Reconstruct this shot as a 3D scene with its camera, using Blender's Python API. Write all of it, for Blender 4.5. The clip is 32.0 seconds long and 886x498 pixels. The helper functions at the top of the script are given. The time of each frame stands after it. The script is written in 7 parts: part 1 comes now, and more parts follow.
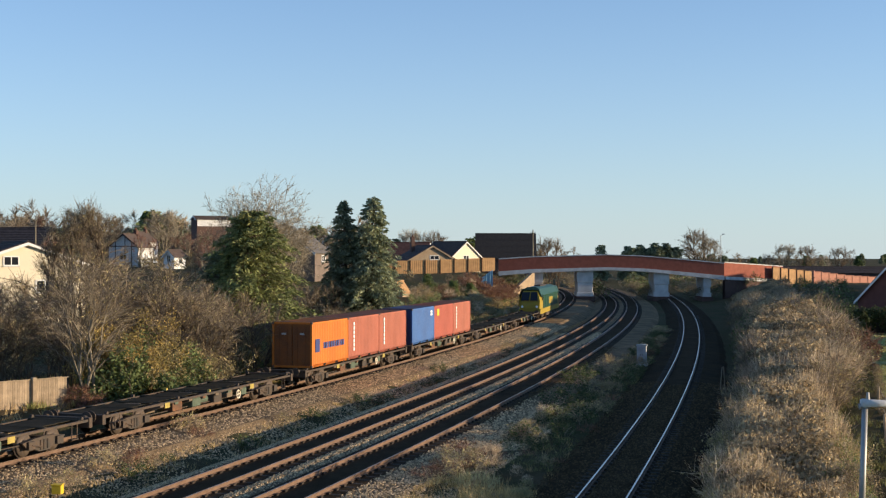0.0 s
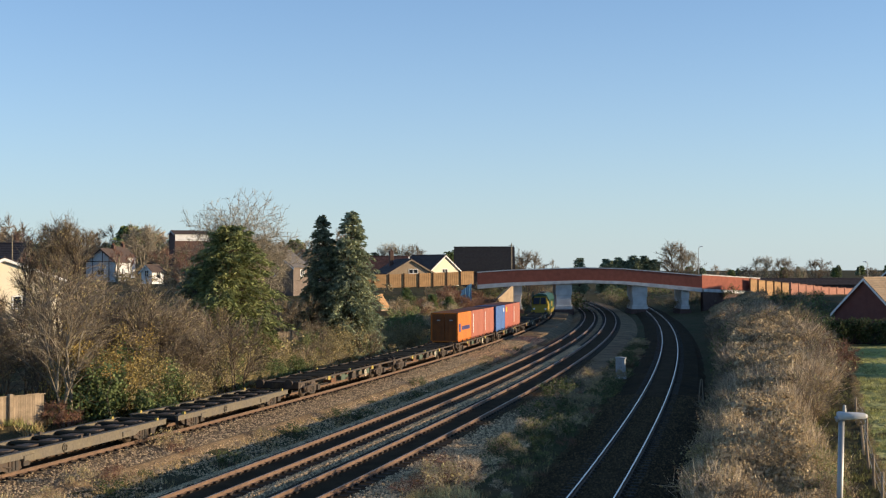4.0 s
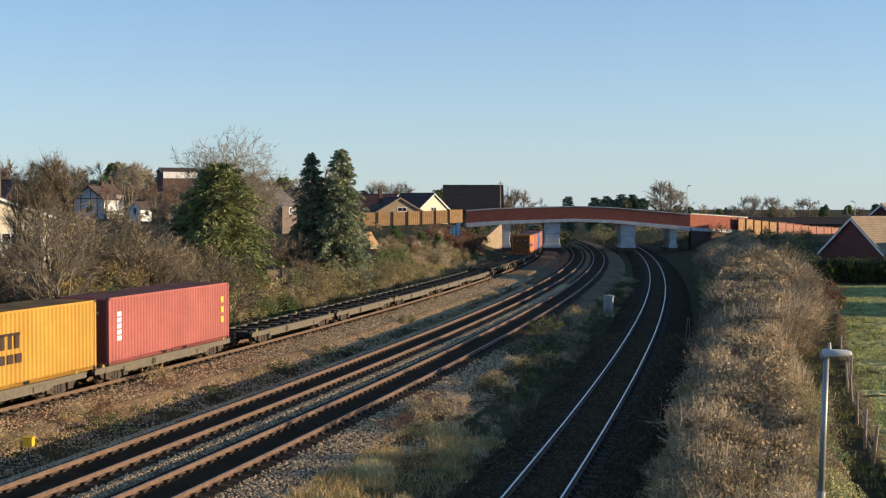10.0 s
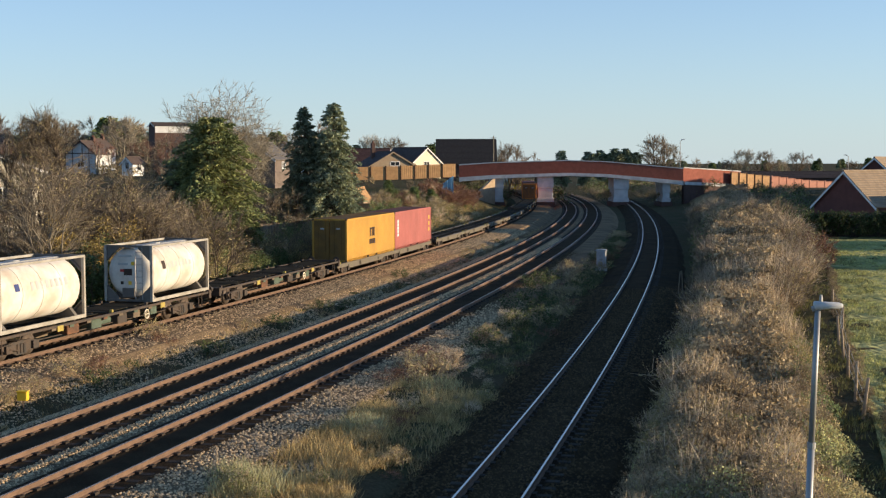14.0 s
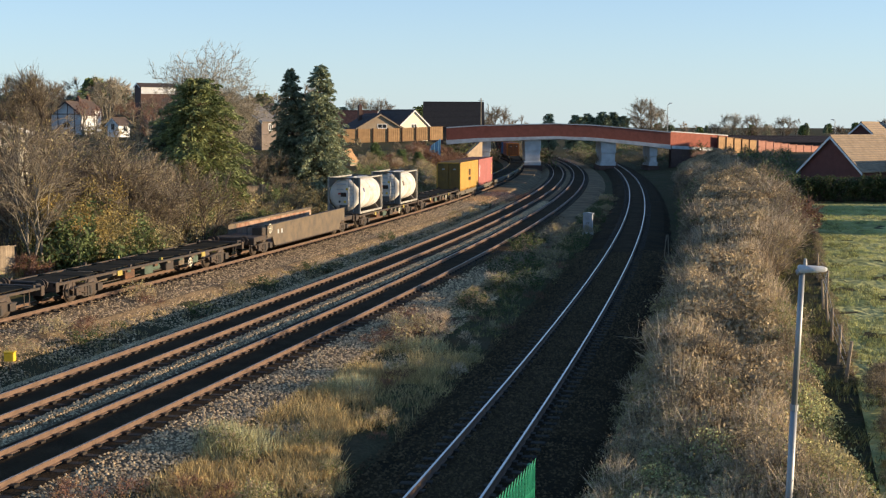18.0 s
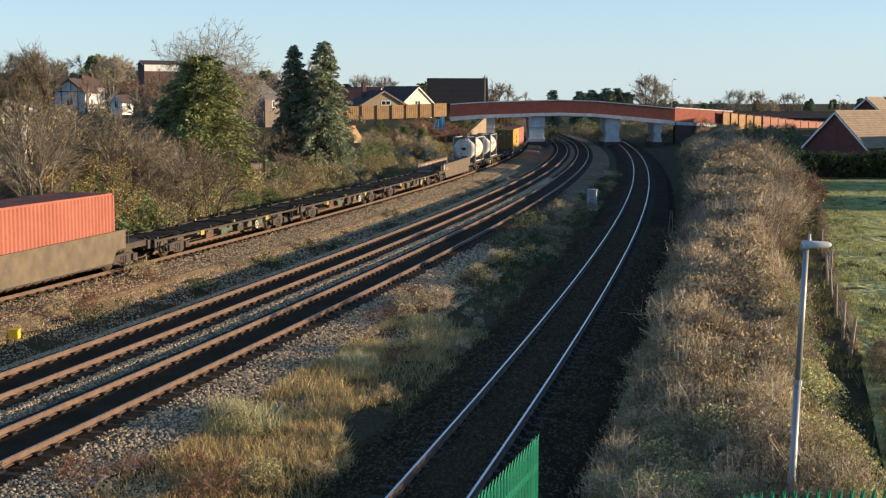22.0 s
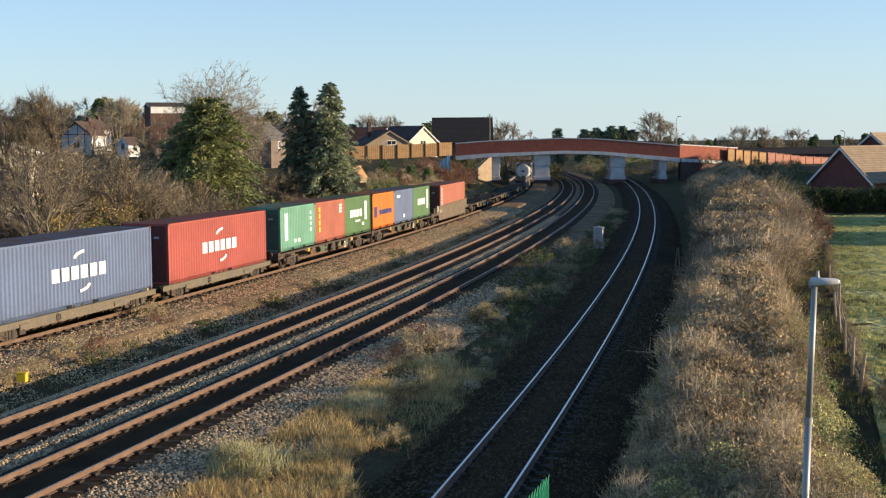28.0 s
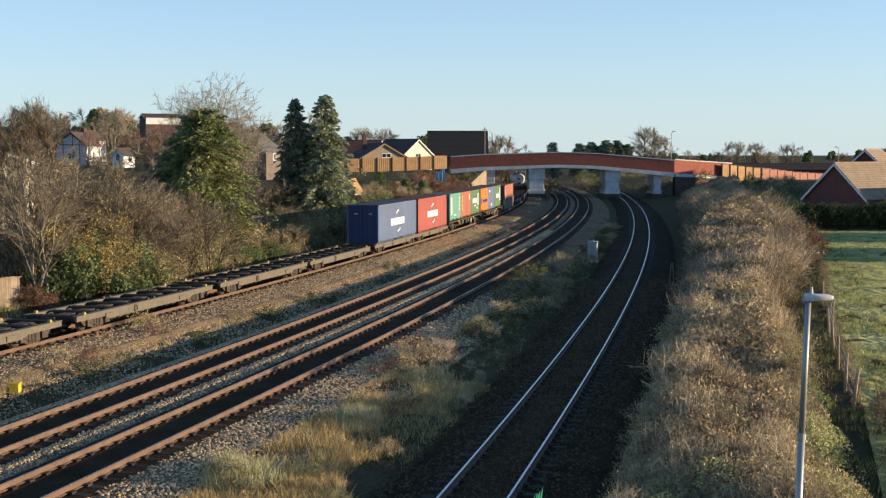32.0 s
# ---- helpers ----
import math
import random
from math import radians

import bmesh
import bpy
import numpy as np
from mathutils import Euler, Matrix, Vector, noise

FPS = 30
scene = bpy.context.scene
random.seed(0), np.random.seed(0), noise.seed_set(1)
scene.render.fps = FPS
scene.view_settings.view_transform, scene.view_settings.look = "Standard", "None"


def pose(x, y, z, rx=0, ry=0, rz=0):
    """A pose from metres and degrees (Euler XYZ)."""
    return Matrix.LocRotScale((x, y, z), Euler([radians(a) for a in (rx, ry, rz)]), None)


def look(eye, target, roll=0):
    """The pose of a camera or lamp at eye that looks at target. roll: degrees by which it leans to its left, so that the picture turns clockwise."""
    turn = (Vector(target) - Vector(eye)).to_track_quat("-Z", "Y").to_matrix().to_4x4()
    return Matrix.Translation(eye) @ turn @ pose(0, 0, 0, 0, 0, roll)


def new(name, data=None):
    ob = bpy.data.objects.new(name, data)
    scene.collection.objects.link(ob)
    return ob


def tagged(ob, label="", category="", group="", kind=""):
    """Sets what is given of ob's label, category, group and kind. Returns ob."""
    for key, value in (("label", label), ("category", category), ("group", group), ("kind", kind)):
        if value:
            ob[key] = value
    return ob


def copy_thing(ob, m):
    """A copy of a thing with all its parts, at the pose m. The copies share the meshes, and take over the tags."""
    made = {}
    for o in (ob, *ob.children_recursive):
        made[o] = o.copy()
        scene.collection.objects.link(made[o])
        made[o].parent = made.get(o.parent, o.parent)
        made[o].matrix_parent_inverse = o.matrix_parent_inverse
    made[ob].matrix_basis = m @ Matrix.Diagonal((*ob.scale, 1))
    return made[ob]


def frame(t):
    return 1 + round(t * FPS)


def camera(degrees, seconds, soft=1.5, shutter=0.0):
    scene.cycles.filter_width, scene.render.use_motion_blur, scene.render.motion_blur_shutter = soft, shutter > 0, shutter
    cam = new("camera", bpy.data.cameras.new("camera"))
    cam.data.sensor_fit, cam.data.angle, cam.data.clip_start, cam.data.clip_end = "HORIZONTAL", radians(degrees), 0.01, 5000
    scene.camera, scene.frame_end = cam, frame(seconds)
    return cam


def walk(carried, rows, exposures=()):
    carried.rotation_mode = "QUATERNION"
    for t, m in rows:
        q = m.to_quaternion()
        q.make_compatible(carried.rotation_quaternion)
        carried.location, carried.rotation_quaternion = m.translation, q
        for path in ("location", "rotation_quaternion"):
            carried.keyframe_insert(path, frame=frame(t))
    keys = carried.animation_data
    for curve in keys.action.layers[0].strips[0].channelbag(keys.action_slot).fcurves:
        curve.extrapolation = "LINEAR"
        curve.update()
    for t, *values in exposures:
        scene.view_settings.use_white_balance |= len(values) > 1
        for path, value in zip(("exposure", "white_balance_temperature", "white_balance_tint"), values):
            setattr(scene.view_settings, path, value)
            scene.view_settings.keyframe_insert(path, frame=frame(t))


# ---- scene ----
cam = camera(37.65, 32.0, soft=1.25)

# seconds, yaw, pitch, roll of a camera held by hand on a footbridge, and its sway from EYE
EYE = (0.0, 0.0, 7.5)
PATH = [
    (0, 2.220, 0.289, -0.140, 0.041, 0.265, -0.017), (0.5, 2.116, 0.316, 0.094, 0.019, 0.210, 0.009), (1, 1.961, 0.359, 0.281, 0.050, 0.268, 0.010),
    (1.5, 1.885, 0.670, 0.443, 0.060, 0.273, -0.002), (2, 1.775, 0.983, 0.601, 0.057, 0.274, -0.000), (2.5, 1.560, 1.078, 0.671, 0.041, 0.211, 0.010),
    (3, 1.373, 1.053, 0.483, 0.045, 0.225, 0.011), (3.5, 1.309, 1.012, 0.260, 0.060, 0.258, 0.011), (5.5, 1.262, -0.029, 0.044, -0.006, 0.046, 0.036),
    (6, 1.308, -0.412, 0.162, 0.025, 0.136, 0.011), (6.5, 1.025, -0.616, 0.255, 0.004, 0.068, 0.025), (7, 0.696, -0.616, 0.270, 0.018, 0.088, 0.029),
    (7.5, 0.603, -0.781, 0.275, 0.013, 0.054, 0.024), (8, 0.644, -1.105, 0.106, 0.008, 0.063, 0.026), (8.5, 0.770, -1.432, -0.043, 0.015, 0.089, 0.028),
    (9, 0.899, -1.667, -0.108, 0.007, 0.083, 0.008), (9.5, 0.910, -1.822, -0.078, 0.014, 0.099, 0.026), (10, 0.777, -1.843, -0.041, -0.005, 0.019, 0.018),
    (10.5, 0.763, -1.939, 0.111, -0.001, 0.043, 0.025), (11, 0.774, -2.106, 0.315, 0.018, 0.079, 0.009), (11.5, 0.649, -2.392, 0.381, 0.006, 0.016, 0.017),
    (12, 0.637, -2.815, 0.400, 0.003, 0.032, 0.003), (12.5, 0.682, -3.192, 0.354, 0.007, 0.050, 0.009), (13, 0.635, -3.530, 0.336, 0.008, 0.047, 0.004),
    (13.5, 0.524, -3.742, 0.221, 0.009, 0.063, 0.002), (14, 0.476, -3.848, 0.040, 0.005, 0.026, -0.002), (14.5, 0.488, -4.106, -0.102, -0.001, 0.049, -0.002),
    (16.5, 0.190, -4.939, -0.155, 0.013, 0.008, -0.017), (17, 0.092, -5.179, -0.178, 0.002, 0.011, -0.012), (17.5, -0.067, -5.384, -0.220, -0.002, -0.035, -0.006),
    (18, -0.111, -5.481, -0.253, -0.000, -0.050, -0.006), (18.5, -0.163, -5.417, -0.235, -0.004, -0.044, -0.008), (19, -0.215, -5.365, -0.003, 0.003, -0.054, 0.002),
    (19.5, -0.207, -5.450, 0.186, 0.010, -0.033, -0.006), (20, -0.073, -5.615, 0.148, 0.003, -0.061, -0.005), (20.5, 0.129, -5.811, -0.001, -0.001, -0.003, -0.013),
    (21, 0.278, -6.035, 0.007, 0.008, 0.012, -0.017), (21.5, 0.224, -6.319, -0.043, 0.011, 0.011, -0.027), (22, 0.073, -6.496, -0.098, 0.018, -0.017, -0.022),
    (22.5, 0.018, -6.629, -0.147, 0.009, -0.030, -0.022), (23, 0.006, -6.785, 0.012, 0.013, -0.042, -0.026), (23.5, -0.201, -6.696, 0.227, 0.005, -0.019, -0.023),
    (24, -0.493, -6.334, 0.329, -0.000, -0.079, -0.009), (24.5, -0.509, -5.951, 0.417, 0.000, -0.053, -0.003), (25, -0.248, -5.571, 0.469, -0.007, -0.059, -0.015),
    (25.5, -0.018, -5.422, 0.440, 0.014, -0.000, -0.020), (26, 0.087, -5.236, 0.523, -0.000, -0.043, -0.006), (26.5, 0.169, -4.953, 0.545, -0.006, -0.032, 0.002),
    (28.5, 0.362, -4.701, 0.412, -0.006, -0.014, 0.003), (29, 0.286, -4.504, 0.367, 0.002, -0.017, -0.002), (29.5, 0.294, -4.318, 0.158, -0.002, 0.004, -0.010),
    (30, 0.366, -4.269, 0.079, -0.008, -0.015, 0.002), (30.5, 0.408, -4.169, 0.119, -0.003, -0.005, 0.000), (31, 0.520, -4.119, 0.095, -0.008, 0.009, -0.000),
    (31.5, 0.387, -4.228, 0.003, -0.001, -0.021, -0.003), (32, 0.088, -4.213, 0.004, -0.019, -0.057, 0.012),
]
walk(cam, [(t, pose(EYE[0] + dx, EYE[1] + dy, EYE[2] + dz, 90 + pitch, 0, yaw) @ pose(0, 0, 0, 0, 0, -roll)) for t, yaw, pitch, roll, dx, dy, dz in PATH],
     exposures=((0, 0.56), (13, 0.50), (14.2, 0.59), (17, 0.70), (32, 0.70)))

# ---- light ----
SUN_AZ, SUN_EL = 93.0, 7.9          # degrees clockwise from +y, and above the horizon
world = bpy.data.worlds.new("winter_sky")
scene.world = world
world.use_nodes = True
wn = world.node_tree
sky = wn.nodes.new("ShaderNodeTexSky")
sky.sky_type, sky.sun_disc = "NISHITA", False
sky.sun_elevation, sky.sun_rotation = radians(SUN_EL), radians(SUN_AZ)
sky.air_density, sky.dust_density, sky.ozone_density = 0.8, 0.0, 2.6
wn.nodes["Background"].inputs["Strength"].default_value = 0.165
cool = wn.nodes.new("ShaderNodeMix")          # clear cold air: a bluer sky
cool.data_type, cool.blend_type = "RGBA", "MULTIPLY"
cool.inputs["Factor"].default_value = 1.0
cool.inputs["B"].default_value = (0.88, 1.0, 1.17, 1)
soft_sky = wn.nodes.new("ShaderNodeGamma")       # thin haze evens out the sky from top to horizon
soft_sky.inputs["Gamma"].default_value = 0.88
wn.links.new(sky.outputs["Color"], soft_sky.inputs["Color"])
wn.links.new(soft_sky.outputs["Color"], cool.inputs["A"])
sky_way, sky_axes = wn.nodes.new("ShaderNodeTexCoord"), wn.nodes.new("ShaderNodeSeparateXYZ")
wn.links.new(sky_way.outputs["Generated"], sky_axes.inputs["Vector"])
last = sky_axes.outputs["Z"]
for op, k in (("ABSOLUTE", 0.0), ("MULTIPLY", -7.5), ("EXPONENT", 0.0), ("MULTIPLY", 0.85)):       # winter haze thickens towards the horizon
    step = wn.nodes.new("ShaderNodeMath")
    step.operation = op
    wn.links.new(last, step.inputs[0])
    step.inputs[1].default_value = k
    last = step.outputs["Value"]
haze = wn.nodes.new("ShaderNodeMix")
haze.data_type = "RGBA"
haze.inputs["B"].default_value = (2.3, 2.72, 2.95, 1)
wn.links.new(last, haze.inputs["Factor"])
wn.links.new(cool.outputs["Result"], haze.inputs["A"])
wn.links.new(haze.outputs["Result"], wn.nodes["Background"].inputs["Color"])
sun_data = bpy.data.lights.new("sun", "SUN")
sun_data.energy, sun_data.angle, sun_data.color = 5.0, radians(0.6), (1.0, 0.80, 0.55)
sun = new("sun", sun_data)
to_sun = Vector((math.sin(radians(SUN_AZ)) * math.cos(radians(SUN_EL)), math.cos(radians(SUN_AZ)) * math.cos(radians(SUN_EL)), math.sin(radians(SUN_EL))))
sun.matrix_world = look(to_sun * 100, (0, 0, 0))


# ---- materials ----
def mat(name, base, rough=0.8, metal=0.0, vary=0.25, scale=3.0, fine=40.0, bump=0.15, tint=None, per_object=0.0, per_island=0.0, spec=0.3, deep=0.02):
    """A surface with stains at one scale, grain at a finer one, and a little relief. tint: the colour of its stains."""
    m = bpy.data.materials.new(name)
    m.use_nodes = True
    nt = m.node_tree
    b = nt.nodes["Principled BSDF"]
    b.inputs["Roughness"].default_value, b.inputs["Metallic"].default_value = rough, metal
    b.inputs["Specular IOR Level"].default_value = spec
    co = nt.nodes.new("ShaderNodeTexCoord")
    n1, n2 = nt.nodes.new("ShaderNodeTexNoise"), nt.nodes.new("ShaderNodeTexNoise")
    n1.inputs["Scale"].default_value, n1.inputs["Detail"].default_value = scale, 5
    n2.inputs["Scale"].default_value, n2.inputs["Detail"].default_value = fine, 3
    for n in (n1, n2):
        nt.links.new(co.outputs["Object"], n.inputs["Vector"])
    ramp = nt.nodes.new("ShaderNodeValToRGB")
    ramp.color_ramp.elements[0].position, ramp.color_ramp.elements[1].position = 0.35, 0.68
    ramp.color_ramp.elements[0].color = (*(tint or [c * (1 - vary) for c in base]), 1)
    ramp.color_ramp.elements[1].color = (*base, 1)
    nt.links.new(n1.outputs["Fac"], ramp.inputs["Fac"])
    hsv = nt.nodes.new("ShaderNodeHueSaturation")
    mp = nt.nodes.new("ShaderNodeMapRange")
    mp.inputs["To Min"].default_value, mp.inputs["To Max"].default_value = 1 - vary, 1 + vary
    nt.links.new(n2.outputs["Fac"], mp.inputs["Value"])
    value = mp.outputs["Result"]
    for amount, node, socket in ((per_object, "ShaderNodeObjectInfo", "Random"), (per_island, "ShaderNodeNewGeometry", "Random Per Island")):
        if amount:
            src = nt.nodes.new(node)
            m2 = nt.nodes.new("ShaderNodeMapRange")
            m2.inputs["To Min"].default_value, m2.inputs["To Max"].default_value = 1 - amount, 1 + amount
            nt.links.new(src.outputs[socket], m2.inputs["Value"])
            mul = nt.nodes.new("ShaderNodeMath")
            mul.operation = "MULTIPLY"
            nt.links.new(value, mul.inputs[0]), nt.links.new(m2.outputs["Result"], mul.inputs[1])
            value = mul.outputs["Value"]
    nt.links.new(ramp.outputs["Color"], hsv.inputs["Color"]), nt.links.new(value, hsv.inputs["Value"])
    nt.links.new(hsv.outputs["Color"], b.inputs["Base Color"])
    if bump:
        bp = nt.nodes.new("ShaderNodeBump")
        bp.inputs["Strength"].default_value, bp.inputs["Distance"].default_value = bump, deep
        nt.links.new(n2.outputs["Fac"], bp.inputs["Height"]), nt.links.new(bp.outputs["Normal"], b.inputs["Normal"])
    return m


M = {}
M["ballast"] = mat("ballast", (0.29, 0.20, 0.112), 0.95, vary=0.6, scale=0.5, fine=13, bump=1.0, spec=0.05, tint=(0.15, 0.104, 0.062), deep=0.09)
M["stones"] = mat("ballast_stone", (0.66, 0.46, 0.255), 0.95, spec=0.05, vary=0.3, scale=2, fine=30, bump=0.3, per_island=0.5)
# ballast under the hedge's shade: the shade is put into these darker colours
M["ballast_dark"] = mat("shade_dark_ballast", (0.057, 0.038, 0.019), 0.95, spec=0.03, vary=0.6, scale=0.6, fine=14, bump=1.0, tint=(0.03, 0.022, 0.013), deep=0.08)
M["stones_dark"] = mat("shade_dark_ballast_stone", (0.112, 0.074, 0.036), 0.95, spec=0.1, vary=0.3, scale=2, fine=30, bump=0.3, per_island=0.5)
# oil and brake dust, darkened further to carry the rails' shadows
M["grime"] = mat("oily_ballast", (0.066, 0.043, 0.023), 0.95, spec=0.03, vary=0.4, scale=0.8, fine=14, bump=1.0)
M["sleeper"] = mat("old_sleeper", (0.045, 0.033, 0.023), 0.9, vary=0.35, scale=6, fine=60, bump=0.3, per_object=0.3)
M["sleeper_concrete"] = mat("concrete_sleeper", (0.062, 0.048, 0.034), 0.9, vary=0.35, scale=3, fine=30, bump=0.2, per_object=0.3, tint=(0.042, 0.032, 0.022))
M["rust"] = mat("rail_rust", (0.20, 0.125, 0.083), 0.8, vary=0.3, scale=3, fine=60, bump=0.2, metal=0.2)
M["rail_top"] = mat("rail_polished", (0.62, 0.6, 0.58), 0.28, vary=0.08, scale=0.6, fine=30, bump=0.03, metal=1.0)
M["earth"] = mat("verge_earth", (0.10, 0.073, 0.04), 0.98, vary=0.6, scale=0.3, fine=9, bump=1.0, spec=0.05, tint=(0.065, 0.063, 0.027), deep=0.1)
M["field"] = mat("field_grass", (0.58, 0.52, 0.21), 0.95, vary=0.6, scale=0.35, fine=2.2, bump=1.0, tint=(0.27, 0.28, 0.10), deep=0.5, spec=0.05)
M["brick_red"] = mat("red_brick", (0.30, 0.095, 0.062), 0.9, vary=0.2, scale=1.5, fine=14, bump=0.3)
M["brick_tan"] = mat("tan_brick", (0.42, 0.31, 0.2), 0.9, vary=0.2, scale=1.5, fine=14, bump=0.3)
M["white_conc"] = mat("pale_concrete", (0.62, 0.61, 0.58), 0.85, vary=0.15, scale=0.8, fine=20, bump=0.1, tint=(0.45, 0.44, 0.42))
M["cream"] = mat("cream_render", (0.78, 0.68, 0.50), 0.9, vary=0.1, scale=0.6, fine=30, bump=0.1)
M["white"] = mat("white_render", (0.8, 0.78, 0.74), 0.85, vary=0.1, scale=0.8, fine=30, bump=0.05)
M["roof_dark"] = mat("dark_roof_tile", (0.075, 0.055, 0.05), 0.85, vary=0.3, scale=2, fine=14, bump=0.4)
M["roof_red"] = mat("red_roof_tile", (0.2, 0.085, 0.055), 0.85, vary=0.3, scale=2, fine=14, bump=0.4)
M["roof_tan"] = mat("tan_roof_tile", (0.33, 0.24, 0.155), 0.85, vary=0.25, scale=1.5, fine=12, bump=0.4)
M["fence"] = mat("new_timber_fence", (0.44, 0.255, 0.115), 0.8, vary=0.25, scale=1.5, fine=20, bump=0.2, per_object=0.12)
M["fence_old"] = mat("weathered_fence", (0.36, 0.27, 0.18), 0.9, vary=0.3, scale=3, fine=25, bump=0.3, per_object=0.25)
M["glass"] = mat("window_glass", (0.02, 0.022, 0.027), 0.15, vary=0.1, bump=0.0, spec=0.3)
M["dark"] = mat("dark_void", (0.012, 0.012, 0.012), 0.95, vary=0.1, bump=0)
M["steel_dark"] = mat("grimy_wagon_steel", (0.05, 0.043, 0.036), 0.75, vary=0.4, scale=3, fine=30, bump=0.2, tint=(0.09, 0.06, 0.04))
M["steel_brown"] = mat("brown_wagon_paint", (0.18, 0.13, 0.078), 0.7, vary=0.3, scale=1.5, fine=20, bump=0.15, tint=(0.11, 0.085, 0.06))
M["steel_rust"] = mat("rusty_wagon_fitting", (0.19, 0.085, 0.04), 0.8, vary=0.4, scale=4, fine=30, bump=0.2, tint=(0.09, 0.05, 0.03))
M["steel_deck"] = mat("dusty_deck_steel", (0.05, 0.041, 0.028), 0.95, vary=0.5, scale=1.2, fine=20, bump=0.3, spec=0.04, tint=(0.03, 0.027, 0.02))
M["yellow"] = mat("safety_yellow", (0.75, 0.47, 0.03), 0.55, vary=0.15, scale=4, fine=40, bump=0.05)
M["bark"] = mat("bark", (0.16, 0.12, 0.085), 0.95, vary=0.35, scale=3, fine=25, bump=0.6)
M["bark_pale"] = mat("pale_bark", (0.27, 0.225, 0.16), 0.95, vary=0.3, scale=3, fine=25, bump=0.5)
M["green_paint"] = mat("green_fence_paint", (0.015, 0.22, 0.12), 0.45, vary=0.15, scale=3, fine=40, bump=0.05)
M["galv"] = mat("galvanised_steel", (0.38, 0.37, 0.35), 0.5, vary=0.12, scale=3, fine=30, bump=0.05, metal=0.5)

M["wheel_steel"] = mat("wheel_steel", (0.16, 0.12, 0.09), 0.6, vary=0.3, scale=8, fine=50, bump=0.1, metal=0.4)
M["green_box"] = mat("green_grey_paint", (0.10, 0.13, 0.09), 0.6, vary=0.3, scale=4)
M["straw_yellow"] = mat("dirty_yellow_paint", (0.42, 0.32, 0.08), 0.7, vary=0.3, scale=4)
M["steel_low"] = mat("dusty_low_sill", (0.155, 0.128, 0.085), 0.8, vary=0.5, scale=1.5, fine=12, bump=0.2, tint=(0.13, 0.11, 0.085))
M["rail_worn"] = mat("rail_worn", (0.48, 0.36, 0.27), 0.45, vary=0.15, scale=0.8, fine=30, bump=0.05, metal=0.7)
M["brick_dark"] = mat("dark_brick", (0.12, 0.07, 0.055), 0.9, vary=0.25, scale=2, fine=14, bump=0.3)
M["lettering"] = mat("white_lettering", (0.8, 0.8, 0.78), 0.6, vary=0.05, bump=0)
M["mark_blue"] = mat("blue_marking", (0.045, 0.06, 0.17), 0.6, vary=0.05, bump=0)
M["mark_red"] = mat("red_marking", (0.45, 0.05, 0.04), 0.6, vary=0.05, bump=0)
M["mark_dark"] = mat("dark_marking", (0.05, 0.03, 0.02), 0.6, vary=0.05, bump=0)
M["mark_yellow"] = mat("yellow_marking", (0.8, 0.5, 0.05), 0.6, vary=0.05, bump=0)
M["casting"] = mat("corner_casting", (0.12, 0.08, 0.06), 0.7, vary=0.2)
M["tank_white"] = mat("tank_white", (0.8, 0.76, 0.67), 0.55, vary=0.12, scale=0.9, fine=8, bump=0.04, tint=(0.55, 0.46, 0.36))
M["tank_rail"] = mat("tank_side_rail", (0.42, 0.385, 0.32), 0.65, vary=0.25, scale=2, tint=(0.27, 0.24, 0.19))
M["tank_frame"] = mat("tank_frame_grey", (0.17, 0.15, 0.125), 0.7, vary=0.25, scale=2)
M["loco_green"] = mat("loco_green", (0.015, 0.06, 0.03), 0.45, vary=0.15, scale=1.2, fine=12, bump=0.05)
M["loco_yellow"] = mat("loco_yellow", (0.36, 0.25, 0.03), 0.5, vary=0.12, scale=1.2, fine=12, bump=0.05)
M["lining"] = mat("rusty_pale_lining", (0.40, 0.27, 0.18), 0.85, vary=0.4, scale=1.2, fine=10, bump=0.2, tint=(0.25, 0.12, 0.07))
M["mark_grey"] = mat("grey_marking", (0.45, 0.45, 0.42), 0.6, vary=0.05, bump=0)


def leaf_mat(name, base, tint, spread=0.45):
    m = mat(name, base, 0.75, vary=0.3, scale=0.5, fine=3, bump=0, tint=tint, per_island=spread, per_object=0.2, spec=0.2)
    nt = m.node_tree                  # thin leaves and stems let some light through
    b, out = nt.nodes["Principled BSDF"], nt.nodes["Material Output"]
    thin, mix = nt.nodes.new("ShaderNodeBsdfTranslucent"), nt.nodes.new("ShaderNodeMixShader")
    mix.inputs["Fac"].default_value = 0.24
    nt.links.new(b.inputs["Base Color"].links[0].from_socket, thin.inputs["Color"])
    nt.links.new(b.outputs["BSDF"], mix.inputs[1]), nt.links.new(thin.outputs["BSDF"], mix.inputs[2])
    nt.links.new(mix.outputs["Shader"], out.inputs["Surface"])
    return m


M["conifer"] = leaf_mat("conifer_needles", (0.34, 0.36, 0.215), (0.185, 0.215, 0.13), 0.45)
M["evergreen"] = leaf_mat("evergreen_leaves", (0.30, 0.305, 0.115), (0.135, 0.165, 0.065), 0.5)
M["ivy"] = leaf_mat("ivy_leaves", (0.215, 0.26, 0.10), (0.125, 0.165, 0.06))
M["ivy_dark"] = leaf_mat("dark_bramble_leaves", (0.10, 0.125, 0.045), (0.06, 0.08, 0.03))
M["olive"] = leaf_mat("olive_autumn_leaves", (0.50, 0.40, 0.19), (0.30, 0.25, 0.115))
M["ochre"] = leaf_mat("ochre_autumn_leaves", (0.40, 0.265, 0.085), (0.28, 0.22, 0.075))
M["twig"] = leaf_mat("bare_twigs", (0.33, 0.262, 0.18), (0.19, 0.148, 0.10), 0.45)
